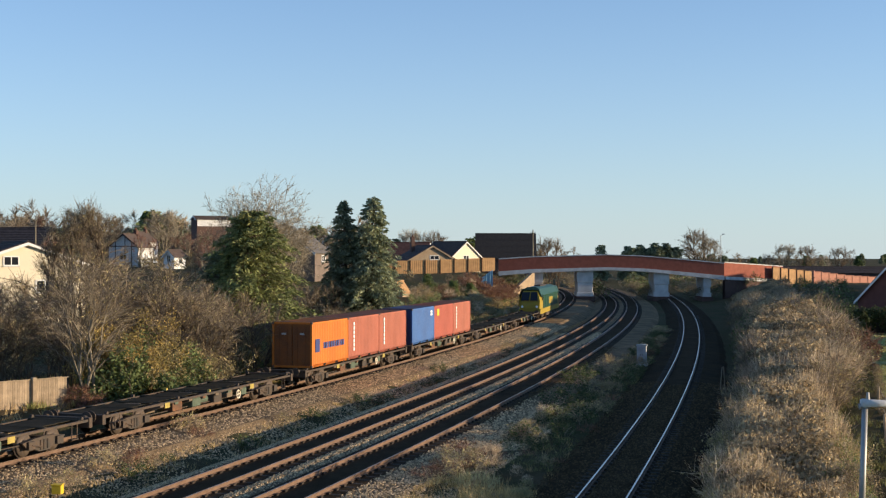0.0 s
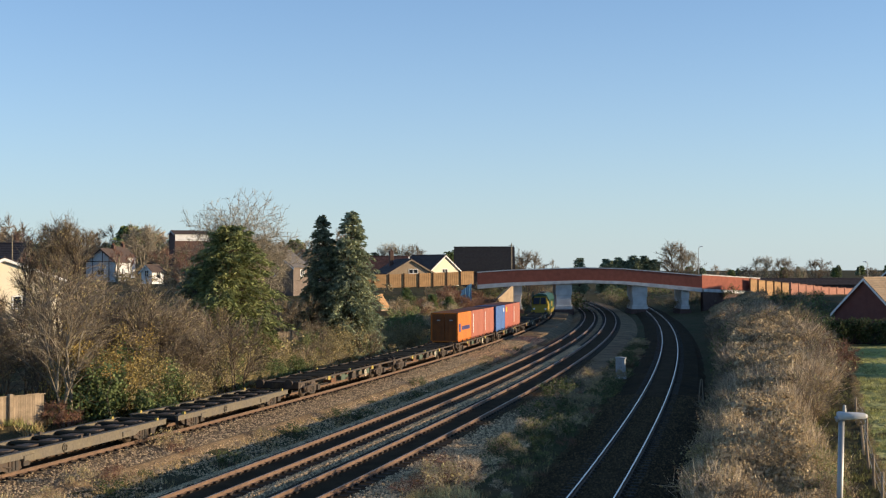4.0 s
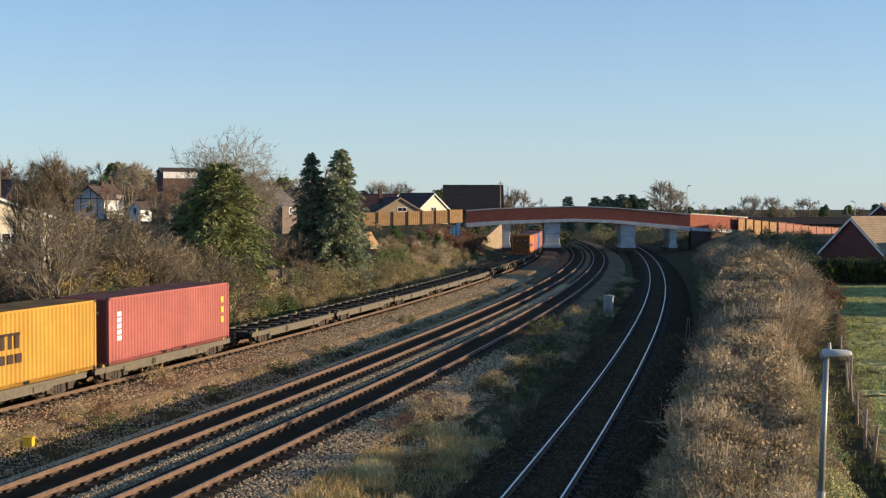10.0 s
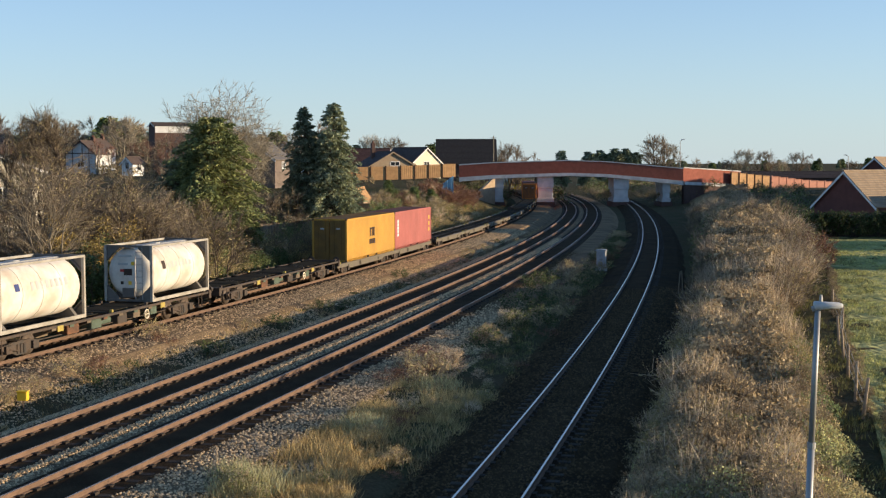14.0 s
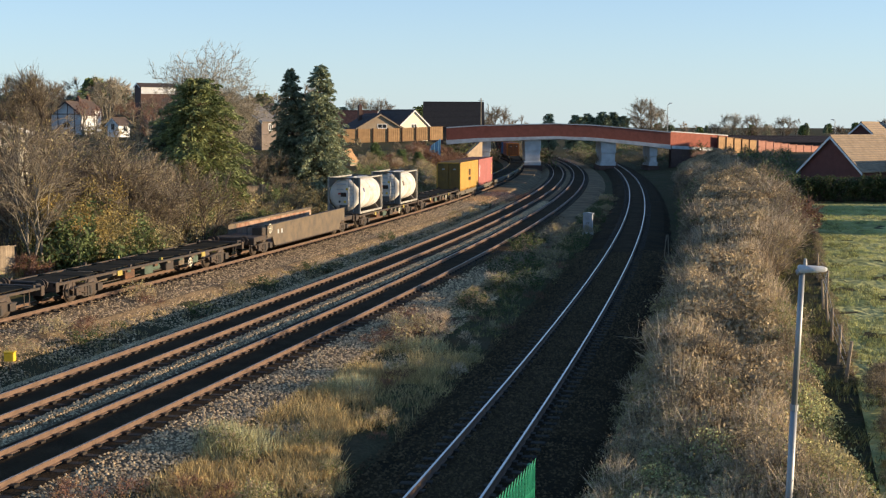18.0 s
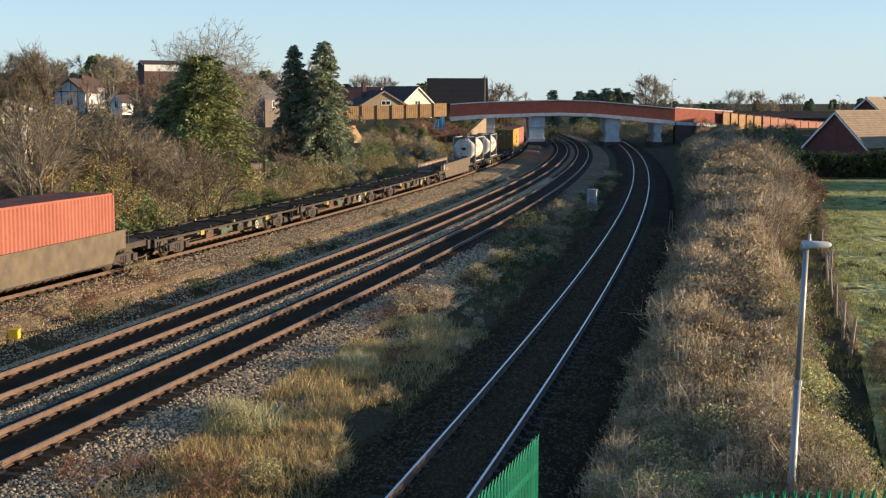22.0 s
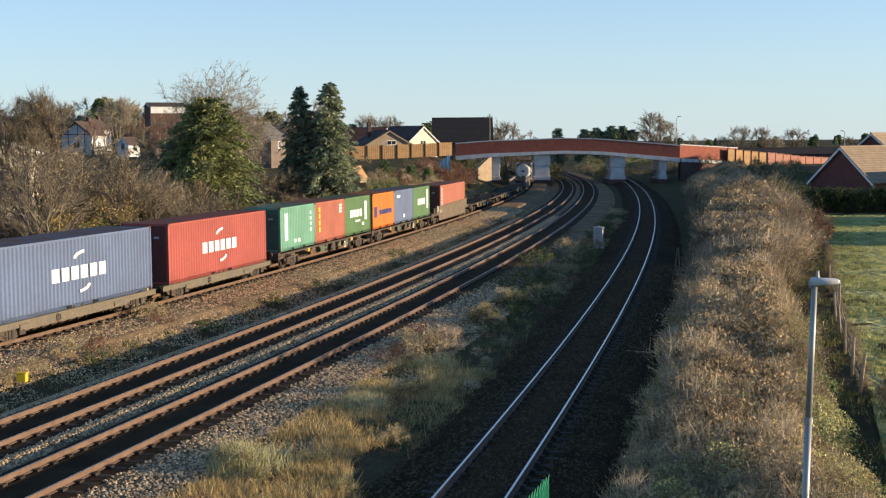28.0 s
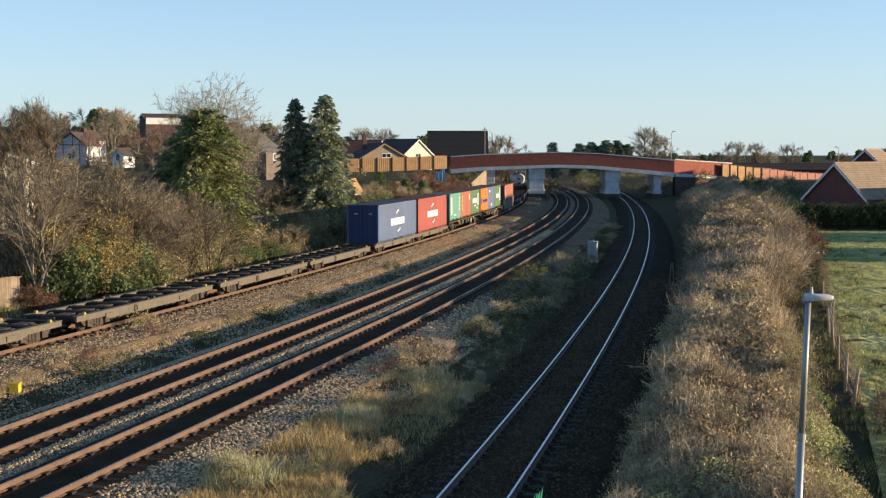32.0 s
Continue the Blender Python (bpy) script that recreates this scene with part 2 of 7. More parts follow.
M["twig_red"] = leaf_mat("reddish_twigs", (0.31, 0.16, 0.115), (0.19, 0.105, 0.075), 0.35)
M["straw"] = leaf_mat("dead_straw_stems", (0.66, 0.52, 0.35), (0.44, 0.335, 0.22), 0.5)
M["cane"] = leaf_mat("grey_brown_canes", (0.46, 0.36, 0.235), (0.31, 0.24, 0.155), 0.4)
M["dry_pale"] = leaf_mat("pale_twigs", (0.42, 0.355, 0.25), (0.30, 0.25, 0.17), 0.3)
M["grass_gold"] = leaf_mat("golden_dead_grass", (0.76, 0.56, 0.25), (0.54, 0.38, 0.16), 0.45)
M["grass_dry"] = leaf_mat("dry_grass_blades", (0.58, 0.415, 0.19), (0.40, 0.28, 0.125), 0.5)
M["grass_green"] = leaf_mat("green_grass_blades", (0.30, 0.285, 0.11), (0.20, 0.20, 0.075), 0.5)
M["grass_sage"] = leaf_mat("grey_green_grass_blades", (0.62, 0.56, 0.31), (0.40, 0.38, 0.19), 0.5)
M["hedge_green"] = leaf_mat("green_bramble_leaves", (0.56, 0.52, 0.22), (0.31, 0.31, 0.12), 0.5)
M["bramble_dead"] = leaf_mat("dead_bramble", (0.50, 0.375, 0.215), (0.29, 0.22, 0.125), 0.45)
M["rust_leaf"] = leaf_mat("rusty_dead_leaves", (0.24, 0.135, 0.065), (0.16, 0.09, 0.045))
M["field_blade"] = leaf_mat("field_grass_blades", (0.58, 0.53, 0.21), (0.34, 0.36, 0.11), 0.45)
M["roof_brown"] = mat("brown_roof_tile", (0.105, 0.074, 0.06), 0.85, vary=0.3, scale=2, fine=14, bump=0.4)
M["roof_grey"] = mat("grey_roof_tile", (0.17, 0.155, 0.145), 0.85, vary=0.3, scale=2, fine=14, bump=0.4)
M["barn_black"] = mat("black_barn_roof", (0.042, 0.036, 0.032), 0.8, vary=0.25, scale=2, fine=14, bump=0.3)
M["brick_grey"] = mat("grey_brown_brick", (0.20, 0.155, 0.125), 0.9, vary=0.25, scale=1.5, fine=14, bump=0.3)
M["brick_deep"] = mat("deep_red_brick", (0.15, 0.062, 0.05), 0.9, vary=0.2, scale=1.5, fine=14, bump=0.3)
M["brick_pink"] = mat("pink_brick", (0.42, 0.20, 0.14), 0.9, vary=0.2, scale=1.5, fine=14, bump=0.3)
M["fence_post"] = mat("dark_fence_post", (0.10, 0.055, 0.03), 0.85, vary=0.2)
M["cabinet_grey"] = mat("cabinet_grey", (0.42, 0.43, 0.43), 0.5, vary=0.12, scale=2, fine=20, bump=0.05, tint=(0.3, 0.3, 0.29))
M["sheet_blue"] = mat("faded_blue_sheet", (0.16, 0.36, 0.50), 0.6, vary=0.15, scale=2)


# ---- building blocks ----
class Shape:
    """Vertices and faces gathered into one mesh."""

    def __init__(self):
        self.v, self.f = [], []

    def add(self, verts, faces):
        n = len(self.v)
        self.v += [tuple(p) for p in verts]
        self.f += [tuple(n + i for i in f) for f in faces]
        return self

    def box(self, x0, y0, z0, x1, y1, z1, m=None):
        c = [(x, y, z) for z in (z0, z1) for x, y in ((x0, y0), (x1, y0), (x1, y1), (x0, y1))]
        if m is not None:
            c = [m @ Vector(p) for p in c]
        return self.add(c, [(3, 2, 1, 0), (4, 5, 6, 7), (0, 1, 5, 4), (1, 2, 6, 5), (2, 3, 7, 6), (3, 0, 4, 7)])

    def bevel_box(self, x0, y0, z0, x1, y1, z1, b=0.02):
        """A box with its upright and top edges cut back by b."""
        ring = lambda k, z: [(x0 + b, y0 + k, z), (x1 - b, y0 + k, z), (x1 - k, y0 + b, z), (x1 - k, y1 - b, z), (x1 - b, y1 - k, z), (x0 + b, y1 - k, z), (x0 + k, y1 - b, z), (x0 + k, y0 + b, z)]
        rings = [ring(0, z0), ring(0, z1 - b), ring(b, z1)]
        v = [p for r in rings for p in r]
        f = [tuple(range(7, -1, -1)), tuple(range(16, 24))]
        for r in range(2):
            f += [(8 * r + i, 8 * r + (i + 1) % 8, 8 * r + 8 + (i + 1) % 8, 8 * r + 8 + i) for i in range(8)]
        return self.add(v, f)

    def rod(self, a, b, ra, rb=None, n=6, caps=True):
        a, b, rb = Vector(a), Vector(b), ra if rb is None else rb
        q = (b - a).to_track_quat("Z", "Y")
        v = []
        for p, r in ((a, ra), (b, rb)):
            v += [p + q @ Vector((r * math.cos(2 * math.pi * i / n), r * math.sin(2 * math.pi * i / n), 0)) for i in range(n)]
        f = [(i, (i + 1) % n, n + (i + 1) % n, n + i) for i in range(n)]
        if caps:
            f += [tuple(range(n - 1, -1, -1)), tuple(range(n, 2 * n))]
        return self.add(v, f)

    def prism(self, outline, a, b, axis="x"):
        """An outline (two numbers a point, counter-clockwise seen from the positive axis) drawn out from a to b along an axis."""
        put = {"x": lambda p, k: (k, p[0], p[1]), "y": lambda p, k: (p[0], k, p[1]), "z": lambda p, k: (p[0], p[1], k)}[axis]
        n = len(outline)
        v = [put(p, a) for p in outline] + [put(p, b) for p in outline]
        return self.add(v, [tuple(range(n - 1, -1, -1)), tuple(range(n, 2 * n))] + [(i, (i + 1) % n, n + (i + 1) % n, n + i) for i in range(n)])

    def mesh(self, name, material, smooth=False):
        me = bpy.data.meshes.new(name)
        me.from_pydata(self.v, [], self.f)
        for m in material if isinstance(material, (list, tuple)) else [material]:
            me.materials.append(M[m] if isinstance(m, str) else m)
        if smooth:
            me.shade_smooth()
        me.update()
        return me


def part(name, shape, material, parent=None, label="", at=None, smooth=False):
    """Links a shape (or a mesh that is shared) as one object under a thing or a part."""
    me = shape if isinstance(shape, bpy.types.Mesh) else shape.mesh(name, material, smooth)
    ob = new(name, me)
    if parent is not None:
        ob.parent = parent
    if at is not None:
        ob.matrix_basis = at if isinstance(at, Matrix) else Matrix.Translation(at)
    if label:
        ob["label"] = label
    return ob


def thing(name, label, category, group="", kind="", at=None):
    ob = new(name)
    ob.empty_display_size = 0.3
    tagged(ob, label, category, group, kind)
    if at is not None:
        ob.matrix_basis = at if isinstance(at, Matrix) else Matrix.Translation(at)
    return ob


# ---- the lie of the land ----
TRACKS = {                            # a cubic in y / 100 for each track's middle line, rail heads at z = 0
    "freight": (-0.435, -3.6, 30.108, -31.515),
    "up_main": (-0.435, -3.238, 27.627, -20.751),
    "down_main": (-0.148, -4.132, 28.022, -17.105),
    "branch": (0.161, -4.014, 24.687, -5.99),
}


def track_x(name, y):
    return np.polyval(TRACKS[name], np.asarray(y, float) / 100)


def track_point(name, y, side=0.0, z=0.0):
    """A point of a track at y, side metres to the right of its middle."""
    slope = float(np.polyval(np.polyder(np.array(TRACKS[name])), y / 100)) / 100
    k = 1 / math.hypot(1, slope)
    return Vector((float(track_x(name, y)) + side * k, y - side * slope * k, z))


def ease(a, b, v):
    k = np.clip((np.asarray(v, float) - a) / (b - a), 0, 1)
    return k * k * (3 - 2 * k)


def ground_z(x, y):
    """The height of the ground: the railway's floor, the bank on the freight side, the hedge bank and the field, and a hill far off."""
    x, y = np.asarray(x, float), np.asarray(y, float)
    yc = np.clip(y, -60, 300)
    left = track_x("freight", yc) - x
    right = x - track_x("branch", yc)
    z = np.full(np.broadcast(x, y).shape, -0.55)
    bank = 0.9 + 3.9 * ease(95, 215, y) * (1 - ease(260, 330, y))
    z = z + bank * ease(3.2, 4.5 + 3.0 * bank, left) + 0.35 * ease(5, 9, right)
    cess = track_x("up_main", yc) - x
    z = z - 0.4 * ease(1.9, 2.8, cess) * (1 - ease(3.4, 5.0, cess))          # the sunken cess beside the main line
    z = z + 0.24 * ease(1.8, 2.8, x - track_x("down_main", yc)) * ease(2.2, 3.4, -right) * (1 - ease(60, 90, y))          # the raised verge between the lines
    hill = ease(60, 420, left)
    z = z + 11.0 * hill * ease(40, 240, y) + (0.6 * ease(80, 190, y) + 4.5 * ease(255, 330, y)) * ease(20, 70, left) * (1 - 0.3 * hill)
    z = z + 2.6 * ease(8, 18, right) * ease(150, 205, y) * (1 - ease(250, 320, y))
    z = z + 30 * ease(120, 700, left) * ease(300, 900, y)
    return z


def grid_sheet(name, xs, ys, height, material, label, category, rough=0.0):
    X, Y = np.meshgrid(xs, ys)
    Z = height(X, Y)
    if rough:
        near = np.exp(-((np.abs(Y - 60) / 160) ** 2))
        Z = Z + rough * near * (np.sin(X * 1.3 + np.sin(Y * 0.9)) * np.cos(Y * 1.1 + X * 0.3)) + np.random.default_rng(4).normal(0, rough * 0.4, X.shape) * near
    n, m = X.shape
    v = np.stack([X, Y, Z], -1).reshape(-1, 3)
    i = np.arange((n - 1) * m).reshape(n - 1, m)[:, :-1].ravel()
    me = bpy.data.meshes.new(name)
    me.from_pydata(v.tolist(), [], np.stack([i, i + 1, i + m + 1, i + m], 1).tolist())
    me.materials.append(M[material])
    me.shade_smooth()
    return tagged(new(name, me), label, category, kind="structure")


xs = np.concatenate([-np.geomspace(4000, 62, 26), np.arange(-60, 70.1, 1.0), np.geomspace(72, 4000, 26)])
ys = np.concatenate([-np.geomspace(1500, 22, 16), np.arange(-20, 140, 1.0), np.arange(140, 330, 3.0), np.geomspace(335, 4500, 30)])
grid_sheet("ground", xs, ys, ground_z, "earth", "rough winter verge of dull grass and bare brown soil", "ground", 0.07)


def field_z(x, y):
    return ground_z(x, y) + 0.06


def field_sheet():
    """The mown field beyond the hedge, a sheet of its own just over the ground."""
    s, rows = Shape(), np.concatenate([np.arange(8, 60, 1.0), np.arange(60, 141, 3.0)])
    cols = np.concatenate([np.linspace(0, 14, 15), np.linspace(17, 120, 18)])
    rng = np.random.default_rng(8)
    for j, y in enumerate(rows):
        x0 = float(np.interp(y, (8, 24.6, 41, 65.7, 93, 141), (4.6, 8.7, 13.2, 19.5, 27, 39)))
        for c in cols:
            s.v.append((x0 + c, y, float(field_z(x0 + c, y)) + 0.05 * rng.random() - 0.03))
    m = len(cols)
    s.f = [(j * m + i, j * m + i + 1, (j + 1) * m + i + 1, (j + 1) * m + i) for j in range(len(rows) - 1) for i in range(m - 1)]
    tagged(new("field", s.mesh("field", "field", True)), "bright green mown field with worn tracks", "field", kind="structure")


field_sheet()


# ---- railway ----
def sweep(outline, name, y0, y1, step, closed=True):
    """An outline (side, z) drawn along a track."""
    s, n = Shape(), len(outline)
    pts = np.arange(y0, y1 + 0.01, step)
    for y in pts:
        s.v += [tuple(track_point(name, y, a, z)) for a, z in outline]
    for j in range(len(pts) - 1):
        for i in range(n if closed else n - 1):
            a, b = j * n + i, j * n + (i + 1) % n
            s.f.append((a, b, b + n, a + n))
    if closed:
        s.f += [tuple(range(n - 1, -1, -1)), tuple(range((len(pts) - 1) * n, len(pts) * n))]
    return s


RAIL = [(-0.07, -0.159), (0.07, -0.159), (0.07, -0.148), (0.012, -0.128), (0.01, -0.045), (0.035, -0.035), (0.035, -0.004), (0.03, 0.0), (-0.03, 0.0), (-0.035, -0.004), (-0.035, -0.035), (-0.01, -0.045), (-0.012, -0.128), (-0.07, -0.148)]


def sleeper_shape():
    s = Shape().bevel_box(-1.28, -0.125, -0.33, 1.28, 0.125, -0.172, 0.02)
    for side in (-0.7525, 0.7525):
        for d in (-1, 1):
            s.box(side + d * 0.13 - 0.055, -0.1, -0.172, side + d * 0.13 + 0.055, 0.1, -0.115)
    return s


def railway_track(name, label, head, bed, stretch, fill=-0.1685, low=(-0.3, -0.3)):
    t = thing("railway_track", label, "railway track", kind="structure")
    for side in (-0.7525, 0.7525):
        rail = part("rail", sweep([(side + a, z) for a, z in RAIL], name, -60, 330, 1.5), "rust", t, "rust-brown steel rail")
        part("running_surface", sweep([(side - 0.026, 0.001), (side + 0.026, 0.001), (side + 0.026, 0.004), (side - 0.026, 0.004)], name, -60, 330, 1.5), head, rail, "worn bright head of the rail")
    l, r = stretch
    shoulder = [(-l - 1.5, -1.05), (-l, low[0]), (-1.35, -0.195), (-0.95, -0.2), (0.95, -0.2), (1.35, -0.195), (r, low[1]), (r + 1.5, -1.05)]
    part("ballast_bed", sweep(shoulder, name, -60, 330, 1.5, False), bed, t, "bed of broken stone")
    # side strips: brake dust plus the rail's cast shadow, both as colour
    if bed == "ballast" and name != "freight":
        for side in (-1, 1):
            part("oily_ballast", sweep([(side * a, z) for a, z in ((0.82, -0.21), (0.86, -0.186), (1.3, -0.176), (1.42, -0.2))][::side], name, -60, 330, 1.5, False), "grime", t, "brake dust, oil and the rail's shadow in one dark strip")
    # middle strip: oily stone with the rail's shadow coloured in
    part("oily_ballast", sweep([(-0.66, -0.215), (-0.6, fill), (0.6, fill), (0.66, -0.215)], name, -60, 330, 1.5, False), "grime", t, "oily stone between the rails, rail shade in its dark colour")
    return t


def lay_sleepers(t, name, y0, y1, near0, near1, material):
    one, far = sleeper_shape().mesh("sleeper", material), Shape()
    for k, y in enumerate(np.arange(y0, y1, 0.68)):
        p = track_point(name, y)
        d = track_point(name, y + 0.5) - p
        m = Matrix.Translation(p) @ Matrix.Rotation(-math.atan2(d.x, d.y), 4, "Z")
        if near0 <= y < near1:
            part("sleeper", one, None, t, at=m)
        else:
            far.box(-1.28, -0.12, -0.3, 1.28, 0.12, -0.172, m)
    tagged(part("far_sleepers", far, material, t), kind="stuff")


track_freight = railway_track("freight", "curving freight line with rusty rails on pale ballast", "rail_worn", "ballast", (1.9, 3.4))
track_up = railway_track("up_main", "curving main line with rust-brown rails and dark bed", "rail_worn", "ballast", (1.7, 1.8), low=(-0.3, -0.12))
track_down = railway_track("down_main", "curving main line with rust-brown rails and dark bed", "rail_worn", "ballast", (1.8, 3.0), low=(-0.12, -0.2))
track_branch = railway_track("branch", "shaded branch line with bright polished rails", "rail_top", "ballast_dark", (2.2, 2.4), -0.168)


# ---- the road bridge ----
def bridge_line(x):
    """Height of the bridge's parapet top over its length."""
    return float(np.interp(x, (-2, 1, 6.7, 13.5, 20.2, 26.9, 33.8, 40.8, 50), (6.7, 6.98, 7.37, 7.57, 7.77, 7.57, 6.98, 6.33, 5.65)))


def band(xs, y0, y1, lo, hi):
    """A band along x between two heights, from y0 to y1 deep."""
    s, n = Shape(), len(xs)
    for x in xs:
        s.v += [(x, y0, lo(x)), (x, y0, hi(x)), (x, y1, hi(x)), (x, y1, lo(x))]
    for i in range(n - 1):
        for k in range(4):
            s.f.append((4 * i + k, 4 * i + (k + 1) % 4, 4 * i + 4 + (k + 1) % 4, 4 * i + 4 + k)[::-1])
    s.f += [(0, 1, 2, 3), (4 * n - 1, 4 * n - 2, 4 * n - 3, 4 * n - 4)]
    return s


def road_bridge():
    b = thing("road_bridge", "low road bridge with red brick parapets on pale concrete piers", "bridge", at=(0, 0, 0))
    xs = np.linspace(1.0, 40.8, 26)
    beam_low = lambda x: bridge_line(x) - 3.05 + 0.25 * math.sin((x - 1) / 40 * math.pi)
    for y, name in ((231.6, "parapet"), (240.0, "parapet")):
        p = part(name, band(xs, y, y + 0.4, lambda x: bridge_line(x) - 2.28, lambda x: bridge_line(x) - 0.16), "brick_red", b, "red brick parapet wall")
        part("coping", band(xs, y - 0.08, y + 0.48, lambda x: bridge_line(x) - 0.16, bridge_line), "white_conc", p, "pale concrete coping")
    part("deck", band(xs, 232.0, 240.0, lambda x: bridge_line(x) - 2.9, lambda x: bridge_line(x) - 2.1), "white_conc", b)
    part("edge_beam", band(xs, 231.35, 232.0, beam_low, lambda x: bridge_line(x) - 2.28), "white_conc", b, "white painted edge beam")
    for x0, x1, z1, z0 in ((14.9, 17.8, 4.5, -0.6), (28.5, 31.2, 4.1, -0.6), (6.6, 8.9, 4.3, -0.6), (37.2, 38.6, 3.6, -0.6)):
        y0 = 232.0
        pier = part("pier", Shape().bevel_box(x0 + 0.12, y0 + 0.15, 1.0, x1 - 0.12, y0 + 7.6, z1 - 1.6, 0.06), "white_conc", b, "pale concrete pier")
        part("crosshead", Shape().bevel_box(x0, y0, z1 - 1.6, x1, y0 + 8, z1 + 0.9, 0.06), "white_conc", pier)
        part("pier_foot", Shape().bevel_box(x0 - 0.05, y0 + 0.05, 0.3, x1 + 0.05, y0 + 7.7, 1.0, 0.05), "white_conc", pier)
        part("plinth", Shape().bevel_box(x0 - 0.3, y0 - 0.3, -2.0, x1 + 0.3, y0 + 8, 0.3, 0.05), "brick_dark", pier, "dark brick plinth")
    part("wing_wall", Shape().prism([(0, 0.2), (0, 1.0), (6.1, 4.4), (6.7, 4.4), (6.7, -1.4)][::-1], 0.25, -0.25, "y"), "brick_tan", b, "sloping tan brick wing wall", at=Matrix.Translation((2.9, 226.0, 0)) @ Matrix.Rotation(math.atan2(5.0, 4.1), 4, "Z"))
    # the wing beyond the span turns away to the road
    wing = Shape()
    a, c = Vector((40.8, 231.6)), Vector((53.5, 243.0))
    n = 6
    for i in range(n + 1):
        p = a.lerp(c, i / n)
        top = 6.33 - 0.75 * i / n
        wing.v += [(p.x, p.y, top - 2.4), (p.x, p.y, top), (p.x - 0.25, p.y + 0.3, top), (p.x - 0.25, p.y + 0.3, top - 2.4)]
    for i in range(n):
        wing.f += [(4 * i + k, 4 * i + 4 + k, 4 * i + 4 + (k + 1) % 4, 4 * i + (k + 1) % 4) for k in range(4)]
    w = part("wing_parapet", wing, "brick_red", b, "red brick wing parapet in the sun")
    cop, foot = Shape(), Shape()
    for i in range(n + 1):
        p, top = a.lerp(c, i / n), 6.33 - 0.75 * i / n
        cop.v += [(p.x + 0.06, p.y - 0.08, top), (p.x + 0.06, p.y - 0.08, top + 0.16), (p.x - 0.3, p.y + 0.36, top + 0.16), (p.x - 0.3, p.y + 0.36, top)]
        foot.v += [(p.x + 0.1, p.y - 0.12, -1.0), (p.x + 0.1, p.y - 0.12, top - 2.4), (p.x - 0.2, p.y + 0.3, top - 2.4), (p.x - 0.2, p.y + 0.3, -1.0)]
    for s in (cop, foot):
        for i in range(n):
            s.f += [(4 * i + k, 4 * i + 4 + k, 4 * i + 4 + (k + 1) % 4, 4 * i + (k + 1) % 4) for k in range(4)]
    beam = Shape()
    for i in range(n + 1):
        p, top = a.lerp(c, i / n), 6.33 - 0.75 * i / n
        beam.v += [(p.x + 0.2, p.y - 0.22, top - 2.95), (p.x + 0.2, p.y - 0.22, top - 2.4), (p.x - 0.2, p.y + 0.3, top - 2.4), (p.x - 0.2, p.y + 0.3, top - 2.95)]
    beam.f = [(4 * i + k, 4 * i + 4 + k, 4 * i + 4 + (k + 1) % 4, 4 * i + (k + 1) % 4) for i in range(n) for k in range(4)]
    part("wing_beam", beam, "white_conc", w, "pale concrete beam under the wing")
    part("coping", cop, "white_conc", w)
    part("abutment", foot, "brick_dark", b, "dark brick abutment")


road_bridge()


# ---- the freight train ----
_ys = np.arange(-520.0, 640.0, 0.5)
_xs = track_x("freight", _ys)
_arc = np.concatenate([[0], np.cumsum(np.hypot(np.diff(_xs), np.diff(_ys)))])
_arc -= np.interp(60.0, _ys, _arc)


def run(t):
    """How far the train has gone."""
    return 10.463 * t + 0.0325 * t * t


def on_line(s):
    y = float(np.interp(s, _arc, _ys))
    return track_point("freight", y)


def slack(s):
    """How far the couplings let a wagon lag: they are drawn out where the train comes in and close up as it goes away."""
    y = float(np.interp(s, _arc, _ys))
    return float(np.interp(y, (45, 51, 57, 63, 69, 76, 95, 135, 200), (-1.15, -1.0, -0.65, -0.38, -0.15, 0.0, 0.0, -1.1, -1.6)))


def ride(u, reach, t, z=0.0, wagon=None):
    """The pose of a vehicle or load whose middle is at u along the train, on two pivots each reach away from it."""
    s = u + run(t)
    s += slack((u if wagon is None else wagon) + run(t))
    a, b = on_line(s - reach), on_line(s + reach)
    d, c = b - a, (a + b) / 2
    return pose(c.x, c.y, z, 0, 0, -math.degrees(math.atan2(d.x, d.y)))


RIDERS, WAGONS = [], []               # (thing, middle, reach, height, its wagon's middle), and the wagons' middles


def carry(ob, u, reach, z=0.0):
    if z == 0.0:
        WAGONS.append(u)
    wagon = min(WAGONS, key=lambda c: abs(c - u))
    ob.matrix_basis = ride(u, reach, 0.0, z, wagon)
    RIDERS.append((ob, u, reach, z, wagon))
    return ob


def wheel_mesh(r):
    s = Shape()
    s.rod((-0.07, 0, 0), (0.07, 0, 0), r * 0.94, r * 0.94, 20)
    s.rod((-0.07, 0, 0), (-0.04, 0, 0), r * 1.06, r * 1.04, 20)
    s.rod((0.07, 0, 0), (0.1, 0, 0), r * 0.45, r * 0.3, 12)
    return s.mesh("wheel", "wheel_steel", True)


